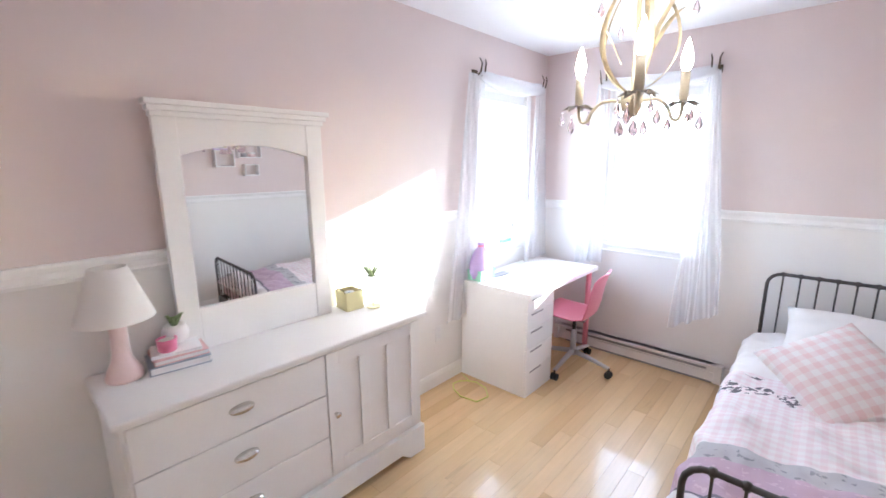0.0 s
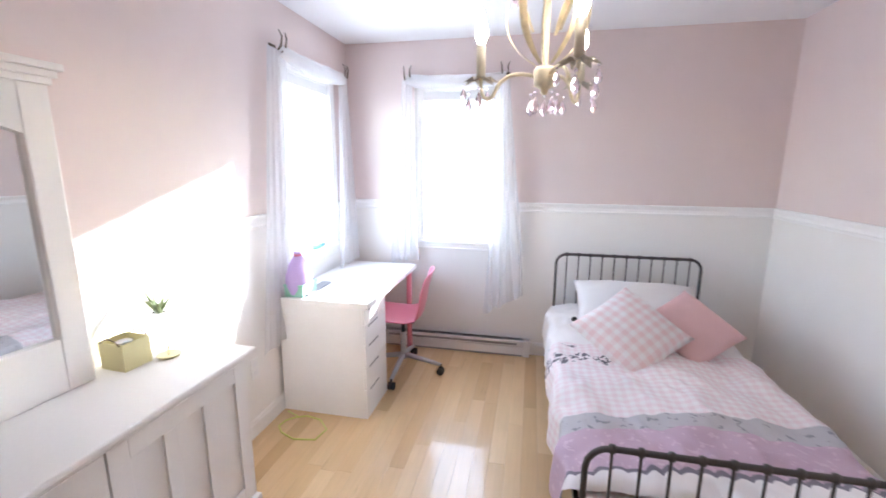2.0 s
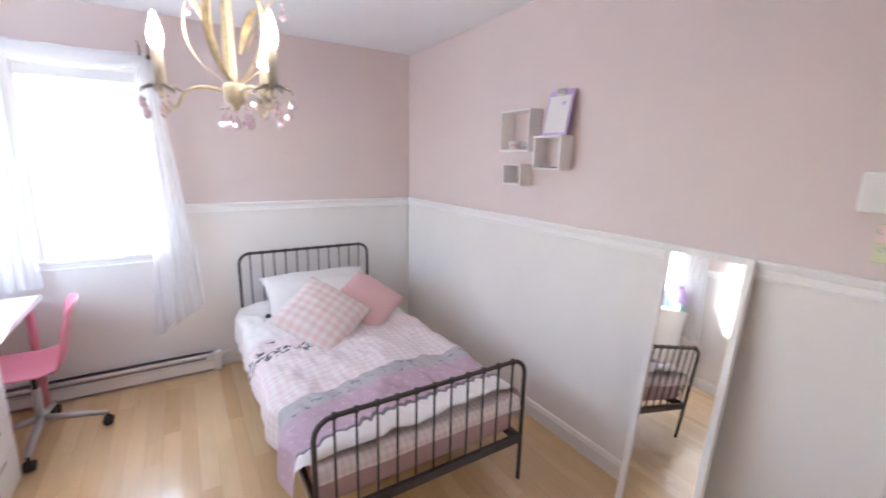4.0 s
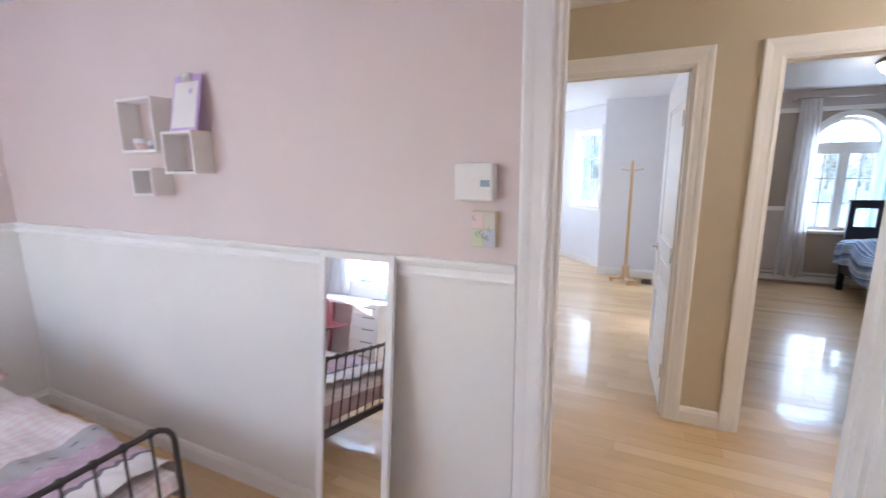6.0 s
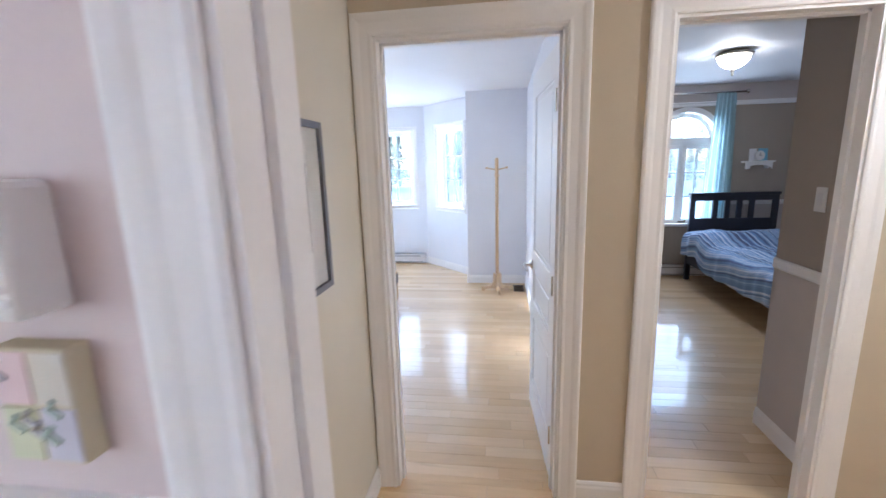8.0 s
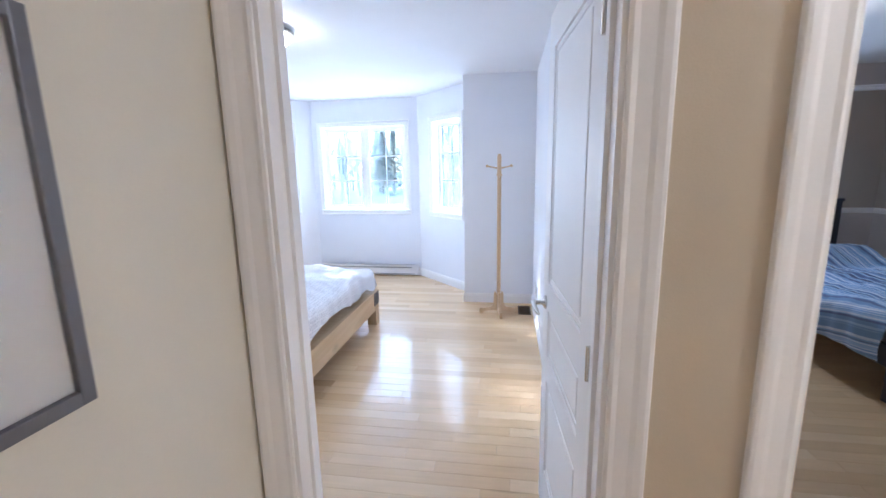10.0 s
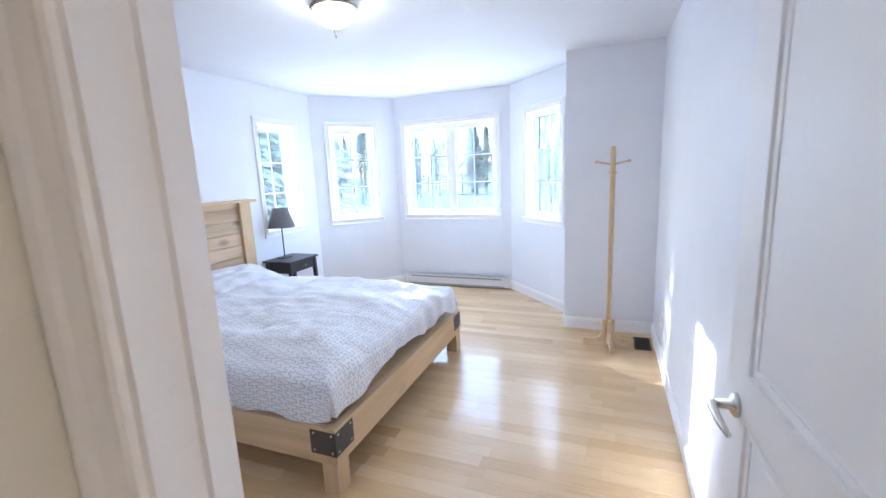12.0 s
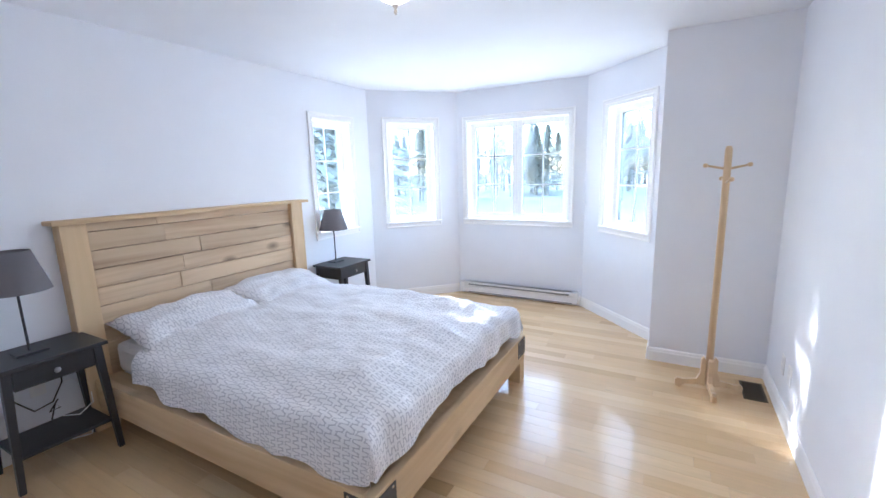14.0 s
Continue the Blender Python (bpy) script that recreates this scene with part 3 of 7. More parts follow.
wall("wall_third_block", (BX - 0.046, CBY), (CBX, CBY), 0.1, M["taupe"], label="taupe painted wall beside the doorway with a light switch")
wall("wall_third_block_side", (CBX, CBY - 0.1), (CBX, CS), 0.1, M["taupe"], label="taupe painted closet side wall")
wall("wall_third_far", (CBX, CS), (CX, CS), 0.1, M["taupe"], label="taupe painted side wall of the third bedroom", ext=0.1)
wall("wall_third_window", (CX, CS), (CX, CN), 0.2, M["taupe"], [(7.35 - 6.22, 7.35 - 5.50, 0.70, 2.2)], "taupe painted wall with an arched window", ext=0.1)
wall("wall_third_side", (CX, CN), (BX, CN), 0.06, M["taupe"], label="taupe painted partition of the third bedroom", ext=0.0)

for nm, pts, lab in (("ceiling_pink_room", ((-0.2, PB - 0.12), (PX + 0.06, 0.2)), "white painted ceiling of the pink bedroom"),
                     ("ceiling_hall", ((PX + 0.06, -6.3), (HX1 + 0.06, 0.2)), "white painted hall ceiling"),
                     ("ceiling_white_room", ((HX1 + 0.06, BS - 0.06), (9.7, 0.2)), "white painted ceiling of the white bedroom"),
                     ("ceiling_third_room", ((HX1 + 0.06, CS - 0.1), (CX + 0.2, BS - 0.06)), "white painted ceiling of the third bedroom")):
    (x0, y0), (x1, y1) = pts
    tagged(part(nm, box(x0, x1, y0, y1, H, H + 0.15), M["ceil"]), lab, "ceiling", kind="structure")


# ---- wainscot, rails, baseboards ----
def panel(name, p0, p1, z0, z1, material, label, depth=0.006):
    return moulding(name, p0, p1, [(0.0, z0), (depth, z0), (depth, z1), (0.0, z1)], material, label)


def dado(p0, p1, gaps=(), rail=True):
    """White lower wall, its rail and baseboard, from p0 to p1 with windows and doors left out: gaps (from, to, bottom)."""
    d = Vector((p1[0] - p0[0], p1[1] - p0[1]))
    length = d.length
    d.normalize()
    at = lambda s: (p0[0] + d.x * s, p0[1] + d.y * s)
    s = 0.0
    for a, b, zb in [*sorted(gaps), (length, length, None)]:
        panel("wainscot", at(s), at(a), 0.0, 1.17, M["wains"], "smooth white painted wainscot panel")
        moulding("chair_rail", at(s), at(a), RAIL, M["trim"], "white moulded chair rail above the wainscot")
        moulding("baseboard", at(s), at(a), [(o + 0.006, h) for o, h in BASE], M["trim"], "white moulded baseboard")
        if zb:
            panel("wainscot", at(a), at(b), 0.0, zb, M["wains"], "smooth white painted wainscot panel below the window")
            moulding("baseboard", at(a), at(b), [(o + 0.006, h) for o, h in BASE], M["trim"], "white moulded baseboard")
        s = b


dado((PX, PB), (PX, 0), [(4.30 - 4.195, 4.30 - 3.204, 0)])
dado((PX, 0), (0, 0), [(PX - 1.26, PX - 0.56, 0.845)])
dado((0, 0), (0, PB), [(0.27, 0.99, 0.845)])
dado((0, PB), (PX, PB))
for a, b in (((HX1, HY), (HX0, HY)), ((HX0, HY), (HX0, -3.204)), ((HX0, -4.195), (HX0, -6.2)), ((HX1, -6.2), (HX1, -4.95)), ((HX1, -4.07), (HX1, -3.86)),
             ((BX, BN), (BX, -2.95)), ((BX + 0.02, BS), (CLX, BS)), ((CLX, BS), (CLX, CLY)), ((CLX, CLY), (8.66, CLY)),
             (BAY[0], BAY[1]), (BAY[1], BAY[2]), (BAY[2], BAY[3]), (BAY[3], (BX, BN)),
             ((BX, CBY), (CBX, CBY)), ((CBX, CBY), (CBX, CS)), ((CBX, CS), (CX, CS)), ((CX, CS), (CX, CN)), ((CX, CN), (BX, CN)), ((BX, CN), (BX, -4.07))):
    moulding("baseboard", a, b, BASE, M["trim"], "white moulded baseboard along the wall")
STRIP = [(0.0, 0.0), (0.010, 0.0), (0.016, 0.01), (0.012, 0.03), (0.016, 0.048), (0.010, 0.056), (0.0, 0.056)]
for a, b in (((BX, CBY), (CBX, CBY)), ((CBX, CBY), (CBX, CS)), ((CBX, CS), (CX, CS)), ((CX, CS), (CX, -6.28)), ((CX, -5.44), (CX, CN)), ((CX, CN), (BX, CN))):
    moulding("chair_rail", a, b, STRIP, M["trim"], "white chair rail on the taupe wall", z=0.95)
    panel("lower_wall_paint", a, b, 0.0, 0.95, M["lilac"], "pale grey painted lower wall", depth=0.004)
for a, b in (((CBX, CS), (CX, CS)), ((CX, CS), (CX, CN)), ((CX, CN), (BX, CN))):
    moulding("picture_rail", a, b, STRIP, M["trim"], "white picture rail near the ceiling", z=2.18)
    panel("frieze_paint", a, b, 2.236, H, M["lilac"], "pale painted frieze above the rail", depth=0.004)


# ---- windows ----
def window(name, p0, p1, a, b, zb, zt, label, cols=2, rows=3, sashes=1, recess=0.085, muntins=True, share=0.66):
    m = along(p0, p1)
    root = thing(name, label, "window", m, kind="structure")
    part("window_casing", border(a, b, zb, zt, SLIM), M["trim"], root)
    part("window_sill", box(a - 0.06, b + 0.06, -0.03, 0.0, zb - 0.012, zb + 0.012, 0.004), M["trim"], root)
    t = 0.012
    part("reveal", boxes([(a, a + t, 0.0, 0.19, zb, zt), (b - t, b, 0.0, 0.19, zb, zt), (a + t, b - t, 0.0, 0.19, zb, zb + t), (a + t, b - t, 0.0, 0.19, zt - t, zt)]), M["trim"], root)
    daylight(m, a + t, b - t, zb + t, zt - t, recess - 0.006, share)
    w = (b - a - 2 * t) / sashes
    for i in range(sashes):
        x0, x1, z0, z1 = a + t + i * w, a + t + (i + 1) * w, zb + t, zt - t
        f = 0.058
        fr = part("window_frame", boxes([(x0, x0 + f, recess, recess + 0.06, z0, z1), (x1 - f, x1, recess, recess + 0.06, z0, z1),
                                          (x0 + f, x1 - f, recess, recess + 0.06, z0, z0 + f), (x0 + f, x1 - f, recess, recess + 0.06, z1 - f, z1)], 0.004), M["white_plastic"], root)
        g = part("pane", box(x0 + f - 0.004, x1 - f + 0.004, recess + 0.028, recess + 0.034, z0 + f - 0.004, z1 - f + 0.004), M["glass"], root, "grey-tinted glass that dims the outdoors")
        g.visible_shadow = False
        if muntins:
            for c in range(1, cols):
                x = x0 + f + (x1 - x0 - 2 * f) * c / cols
                part("muntin", box(x - 0.007, x + 0.007, recess + 0.024, recess + 0.038, z0 + f, z1 - f), M["white_plastic"], fr)
            for r in range(1, rows):
                z = z0 + f + (z1 - z0 - 2 * f) * r / rows
                part("muntin", box(x0 + f, x1 - f, recess + 0.022, recess + 0.040, z - 0.007, z + 0.007), M["white_plastic"], fr)
        xm = (x0 + x1) / 2 + 0.03
        cr = bmesh.new()
        add_box(cr, xm - 0.05, xm + 0.05, recess - 0.012, recess, z0 + 0.006, z0 + 0.024, 0.004)
        add_tube(cr, [(xm - 0.04, recess - 0.02, z0 + 0.03), (xm, recess - 0.026, z0 + 0.036), (xm + 0.05, recess - 0.02, z0 + 0.03)], 0.006, 6)
        part("crank_handle", cr, M["white_plastic"], root, smooth=False)
        part("sash_lock", box(x1 - 0.02, x1 - 0.008, recess - 0.012, recess, z0 + 0.2, z0 + 0.32, 0.003), M["white_plastic"], root)
    return root


window("window_1", (0, 0), (0, PB), 0.33, 0.93, 0.905, 2.08, "white casement window beside the desk with a rolled blind", muntins=False, share=1.1)
window("window_2", (PX, 0), (0, 0), PX - 1.20, PX - 0.62, 0.905, 2.08, "white casement window near the bed with a rolled blind", muntins=False, share=1.1)
window("window_3", BAY[3], (BX, BN), 8.66 - 8.35, 8.66 - 7.815, 0.93, 2.06, "white gridded casement window beside the headboard")
window("window_4", BAY[2], BAY[3], 0.29, 0.855, 0.93, 2.09, "white gridded casement window in the bay")
window("window_5", BAY[1], BAY[2], 0.18, 1.38, 0.935, 2.09, "white gridded double casement window in the bay", sashes=2)
window("window_6", BAY[0], BAY[1], 0.14, 0.735, 0.93, 2.09, "white gridded casement window in the bay by the closet")


def arched_window():
    """Two gridded casements under a half-round light."""
    m = along((CX, CS), (CX, CN))
    root = thing("window_7", "white arched window over two casements", "window", m, kind="structure")
    a, b, zb, zs = 7.35 - 6.22, 7.35 - 5.50, 0.70, 1.76
    mid, r = (a + b) / 2, (b - a) / 2
    daylight(m, a + 0.03, b - 0.03, zb + 0.02, zs + 0.2, 0.08)

    def ring(bm, ri, ro, y0, y1):
        n = 20
        vs = []
        for i in range(n + 1):
            t = math.pi * i / n
            vs.append([bm.verts.new((mid + q * math.cos(t), y, zs + q * math.sin(t))) for q in (ri, ro) for y in (y0, y1)])
        for u, v in zip(vs, vs[1:]):
            for k, l in ((0, 1), (1, 3), (3, 2), (2, 0)):
                bm.faces.new((u[k], u[l], v[l], v[k]))

    bm = bmesh.new()
    ring(bm, r, r + 0.06, -0.018, 0.0)
    add_box(bm, a - 0.06, a, -0.018, 0.0, zb, zs)
    add_box(bm, b, b + 0.06, -0.018, 0.0, zb, zs)
    part("window_casing", bm, M["trim"], root)
    # spandrels close the square opening round the arch
    bm = bmesh.new()
    n = 20
    cols = []
    for i in range(n + 1):
        x, z = mid + r * math.cos(math.pi * i / n), zs + r * math.sin(math.pi * i / n)
        cols.append([bm.verts.new(c) for c in ((x, 0.002, z), (x, 0.002, 2.199), (x, 0.06, 2.199), (x, 0.06, z))])
    for u, v in zip(cols, cols[1:]):
        for k in range(4):
            bm.faces.new((u[k], u[(k + 1) % 4], v[(k + 1) % 4], v[k]))
    bmesh.ops.recalc_face_normals(bm, faces=bm.faces)
    part("spandrel", bm, M["taupe"], root)
    part("window_sill", box(a - 0.07, b + 0.07, -0.04, 0.0, zb - 0.03, zb + 0.01, 0.005), M["trim"], root)
    bm = bmesh.new()
    ring(bm, r - 0.05, r, 0.09, 0.15)
    add_box(bm, a, b, 0.09, 0.15, zs - 0.04, zs + 0.05)
    part("arch_frame", bm, M["white_plastic"], root)
    for t in (36, 72, 108, 144):
        c, s = math.cos(radians(t)), math.sin(radians(t))
        part("muntin", tube([(mid + 0.12 * c, 0.12, zs + 0.12 * s), (mid + (r - 0.04) * c, 0.12, zs + (r - 0.04) * s)], 0.007, 6), M["white_plastic"], root)
    part("muntin", tube([(mid + 0.15 * math.cos(math.pi * i / 14), 0.12, zs + 0.05 + 0.12 * math.sin(math.pi * i / 14)) for i in range(15)], 0.007, 6), M["white_plastic"], root)
    for x0, x1 in ((a, mid), (mid, b)):
        f = 0.05
        fr = part("window_frame", boxes([(x0, x0 + f, 0.09, 0.15, zb, zs - 0.04), (x1 - f, x1, 0.09, 0.15, zb, zs - 0.04), (x0 + f, x1 - f, 0.09, 0.15, zb, zb + f), (x0 + f, x1 - f, 0.09, 0.15, zs - 0.09, zs - 0.04)], 0.004), M["white_plastic"], root)
        xm = (x0 + x1) / 2
        part("muntin", box(xm - 0.007, xm + 0.007, 0.115, 0.13, zb + f, zs - 0.09), M["white_plastic"], fr)
        for k in (1, 2):
            z = zb + f + (zs - 0.09 - zb - f) * k / 3
            part("muntin", box(x0 + f, x1 - f, 0.113, 0.132, z - 0.007, z + 0.007), M["white_plastic"], fr)
    part("crank_handle", boxes([(mid - 0.1, mid, 0.07, 0.09, zb + 0.01, zb + 0.03), (mid - 0.09, mid - 0.07, 0.05, 0.07, zb + 0.02, zb + 0.05)], 0.004), M["bronze"], root)
    g = part("pane", box(a, b, 0.118, 0.123, zb + 0.02, zs - 0.05), M["glass"], root)
    g.visible_shadow = False
    return root


arched_window()


# ---- doorways ----
def doorway(name, x0, x1, y0, y1, label):
    """Jambs and casings on both faces of a wall that runs along Y between x0 and x1."""
    root = thing(name, label, "doorway", kind="structure")
    t = 0.018
    part("jamb", boxes([(x0 - 0.002, x1 + 0.002, y0, y0 + t, 0, DOOR), (x0 - 0.002, x1 + 0.002, y1 - t, y1, 0, DOOR), (x0 - 0.002, x1 + 0.002, y0 + t, y1 - t, DOOR - t, DOOR)]), M["trim"], root)
    xm = x0 + 0.05
    part("door_stop", boxes([(xm, xm + 0.035, y0 + t, y0 + t + 0.011, 0, DOOR - t), (xm, xm + 0.035, y1 - t - 0.011, y1 - t, 0, DOOR - t), (xm, xm + 0.035, y0 + t, y1 - t, DOOR - t - 0.011, DOOR - t)]), M["trim"], root)
    for x, face in ((x0, -1), (x1, 1)):
        bm = border(y0 + 0.006, y1 - 0.006, 0.0, DOOR - 0.006, CASING, closed=False)
        ob = part("casing", bm, M["trim"], root)
        # local X runs along world Y, local -Y out of the wall
        mm = Matrix(((0, -face, 0, x), (1, 0, 0, 0), (0, 0, 1, 0), (0, 0, 0, 1)))
        ob.data.transform(mm)
        bm2 = bmesh.new()
        bm2.from_mesh(ob.data)
        bmesh.ops.recalc_face_normals(bm2, faces=bm2.faces)
        bm2.to_mesh(ob.data)
        bm2.free()
    return root


d1 = doorway("door_1", PX, HX0, -4.115, -3.293, "white cased doorway between the pink bedroom and hall")
d2 = doorway("door_2", HX1, BX, -3.78, -3.005, "white cased doorway to the white bedroom")
d3 = doorway("door_3", HX1, BX, -4.845, -4.15, "white cased doorway to the third bedroom")
for d, x0, y, s in ((d1, PX + 0.045, -3.311, -1), (d2, HX1 + 0.06, -3.023, -1), (d3, HX1 + 0.05, -4.827, 1)):
    st = part("strike_plate", box(x0, x0 + 0.03, min(y, y + s * 0.0025), max(y, y + s * 0.0025), 0.89, 0.955, 0.001), M["nickel"], d, "nickel strike plate")
    # Black block on the plate, painted shade in place of a hole.
    part("latch_hole", box(x0 + 0.009, x0 + 0.021, min(y, y + s * 0.0035), max(y, y + s * 0.0035), 0.91, 0.935), M["black"], st)


def door_leaf():
    """Open panelled leaf: stiles and rails with sunk, raised-edge panels."""
    w, h, t = 0.735, 2.03, 0.035
    m = pose(4.696, -3.757, 0.008, 0, 0, 4)
    root = thing("panel_door", "white panelled interior door standing open by the wall", "door", m)
    rows = [(0, 0.11, -t, 0, 0, h), (w - 0.11, w, -t, 0, 0, h)]
    for z0, z1 in ((0, 0.20), (0.62, 0.72), (0.92, 1.03), (1.90, h)):
        rows.append((0.11, w - 0.11, -t, 0, z0, z1))
    part("door_frame", boxes(rows), M["trim"], root)
    for z0, z1 in ((0.20, 0.62), (0.72, 0.92), (1.03, 1.90)):
        bm = bmesh.new()
        x0, x1 = 0.11, w - 0.11
        add_box(bm, x0, x1, -t + 0.009, -0.009, z0, z1)
        add_box(bm, x0 + 0.035, x1 - 0.035, -t + 0.005, -0.005, z0 + 0.035, z1 - 0.035, 0.004)
        part("door_panel", bm, M["trim"], root)
        bm = bmesh.new()
        add_border(bm, x0 + 0.022, x1 - 0.022, z0 + 0.022, z1 - 0.022, [(0.0, 0.0), (0.0, 0.003), (0.012, 0.005), (0.022, 0.001), (0.022, 0.0)])
        bmesh.ops.transform(bm, matrix=Matrix.Scale(-1, 4, (0, 1, 0)) @ Matrix.Translation((0, 0.009, 0)), verts=bm.verts)
        bmesh.ops.recalc_face_normals(bm, faces=bm.faces)
        part("panel_bead", bm, M["trim"], root)
    bm = lathe([(0.0, 0.0), (0.027, 0.0), (0.027, 0.006), (0.02, 0.011), (0.011, 0.014), (0.010, 0.045), (0.0, 0.045)], 20)
    bmesh.ops.rotate(bm, matrix=Matrix.Rotation(radians(-90), 3, "X"), verts=bm.verts)
    bmesh.ops.translate(bm, vec=(w - 0.065, 0, 0.94), verts=bm.verts)
    add_tube(bm, arc((w - 0.065, 0.045, 0.94), (w - 0.075, 0.06, 0.945), (w - 0.165, 0.045, 0.925), 8), [0.010, 0.011, 0.011, 0.010, 0.010, 0.009, 0.009, 0.008, 0.006], 8)
    part("door_handle", bm, M["nickel"], root, "satin nickel lever handle", smooth=True)
    for z in (0.25, 1.0, 1.80):
        bm = bmesh.new()
        add_tube(bm, [(-0.008, 0.006, z - 0.045), (-0.008, 0.006, z + 0.045)], 0.007, 10)
        add_box(bm, -0.003, -0.0005, -0.032, 0.004, z - 0.045, z + 0.045)
        add_box(bm, -0.0175, -0.0155, -0.03, 0.006, z - 0.045, z + 0.045)
        part("hinge", bm, M["nickel"], root, "nickel butt hinge")
    return root


door_leaf()


# ---- soft things ----
def pillow_mesh(w, h, t, seed=0, puff=0.5, wrinkle=0.006, n=18):
    """A stuffed cushion lying in XY, with pinched corners and a seam; UV in metres."""
    bm = bmesh.new()
    uvl = bm.loops.layers.uv.new("UVMap")
    sides = []
    for side in (1, -1):
        rows = []
        for i in range(n + 1):
            row = []
            for j in range(n + 1):
                u, v = 2 * i / n - 1, 2 * j / n - 1
                k = ((1 - u * u) * (1 - v * v)) ** puff
                pin = 1 - 0.07 * (u * u * (1 - v * v) + v * v * (1 - u * u))
                wr = wrinkle * noise.noise(Vector((u * 3 + seed, v * 3, side * 2.0))) * (0.4 + k)
                if side == -1 and (abs(u) == 1 or abs(v) == 1):
                    row.append(sides[0][i][j])
                else:
                    row.append(bm.verts.new((u * w / 2 * (1 - 0.06 * (1 - v * v) * abs(u) ** 3), v * h / 2 * (1 - 0.06 * (1 - u * u) * abs(v) ** 3), side * (t / 2 * k) + wr)))
            rows.append(row)
        sides.append(rows)
        for i in range(n):
            for j in range(n):
                q = (rows[i][j], rows[i + 1][j], rows[i + 1][j + 1], rows[i][j + 1])
                f = bm.faces.new(q if side == 1 else q[::-1])
                f.smooth = True
                for l in f.loops:
                    l[uvl].uv = (l.vert.co.x + w / 2, l.vert.co.y + h / 2)
    return bm


def draped(x0, x1, y0, y1, top, over, seed, nx=70, ny=110, radius=0.05, fold=0.012, hem=0.03, thick=0.0):
    """A cover over the top x0..x1, y0..y1 that hangs over the sides: over = (left, right, head, foot) in metres. U from the left hem, V from the head."""
    bm = bmesh.new()
    uvl = bm.loops.layers.uv.new("UVMap")
    rows = []
    L, R, N, F = over
    for i in range(nx + 1):
        row = []
        for j in range(ny + 1):
            su, sv = i / nx, j / ny
            lw = L + hem * noise.noise(Vector((sv * 5 + seed, 1.7, 0))) * (1 if L else 0)
            rw = R + hem * noise.noise(Vector((sv * 5 + seed, 8.7, 0))) * (1 if R else 0)
            fw = F + hem * noise.noise(Vector((su * 5 + seed, 4.7, 0))) * (1 if F else 0)
            u = x0 - lw + (x1 - x0 + lw + rw) * su
            v = y1 + N - (y1 - y0 + N + fw) * sv
            x, y, z = u, v, top(min(max(u, x0), x1), min(max(v, y0), y1))
            drop = 0.0
            for val, lo, hi, ax in ((u, x0, x1, 0), (v, y0, y1, 1)):
                e = max(lo - val, val - hi, 0.0)
                if e > 0:
                    sgn = -1 if val < lo else 1
                    a = min(e / radius, math.pi / 2)
                    out = radius * math.sin(a) + 0.02 * min(1, e / 0.2)
                    drop = max(drop, radius * (1 - math.cos(a)) + max(0, e - radius * math.pi / 2))
                    wave = fold * 1.6 * noise.noise(Vector((u * 7 if ax else seed, v * 7 if not ax else seed, 3.1))) * min(1, e / 0.08)
                    if ax == 0:
                        x = (lo if sgn < 0 else hi) + sgn * (out + wave)
                    else:
                        y = (lo if sgn < 0 else hi) + sgn * (out + wave)
            z -= drop
            z += fold * (noise.noise(Vector((u * 5 + seed, v * 4, 0))) + 0.6 * noise.noise(Vector((u * 11, v * 9 + seed, 5))) + 0.3 * noise.noise(Vector((u * 24 + 6 * v, v * 15 + seed, 9)))) * (1 if drop < 0.03 else 0.2)
            row.append((bm.verts.new((x, y, z)), (u - x0 + L, y1 + N - v)))
        rows.append(row)
    for i in range(nx):
        for j in range(ny):
            q = (rows[i][j], rows[i][j + 1], rows[i + 1][j + 1], rows[i + 1][j])
            f = bm.faces.new([a for a, _ in q])
            f.smooth = True
            for l, (_, c) in zip(f.loops, q):
                l[uvl].uv = c
    if thick:
        bmesh.ops.recalc_face_normals(bm, faces=bm.faces)
        bmesh.ops.solidify(bm, geom=bm.faces[:], thickness=thick)
    return bm


def hanging(points_top, points_low, folds, depth, seed, n=48, m=30):
    """A sheer tail between a gathered top edge and a spread hem, with upright folds; edges are (from, to) pairs in 3D, depth the fold's size along the wall's normal."""
    bm = bmesh.new()
    a0, a1 = Vector(points_top[0]), Vector(points_top[1])
    b0, b1 = Vector(points_low[0]), Vector(points_low[1])
    axis = (b1 - b0).normalized()
    nrm = axis.cross(Vector((0, 0, 1))).normalized()
    rows = []
    for j in range(m + 1):
        s = j / m
        row = []
        for i in range(n + 1):
            t = i / n
            p = a0.lerp(a1, t).lerp(b0.lerp(b1, t), s ** 0.6)
            ph = t * folds * 2 * math.pi + 0.6 * math.sin(3 * s + seed)
            p += nrm * depth * (0.35 + 0.65 * s) * (math.sin(ph) + 0.4 * math.sin(2.3 * ph + seed))
            p += axis * 0.012 * math.sin(ph * 0.5 + 5 * s) * s
            if j == m:
                p.z += 0.04 * noise.noise(Vector((t * 6 + seed, 0, 0)))
            row.append(bm.verts.new(p))
        rows.append(row)
    for j in range(m):
        for i in range(n):
            f = bm.faces.new((rows[j][i], rows[j][i + 1], rows[j + 1][i + 1], rows[j + 1][i]))
            f.smooth = True
    return bm


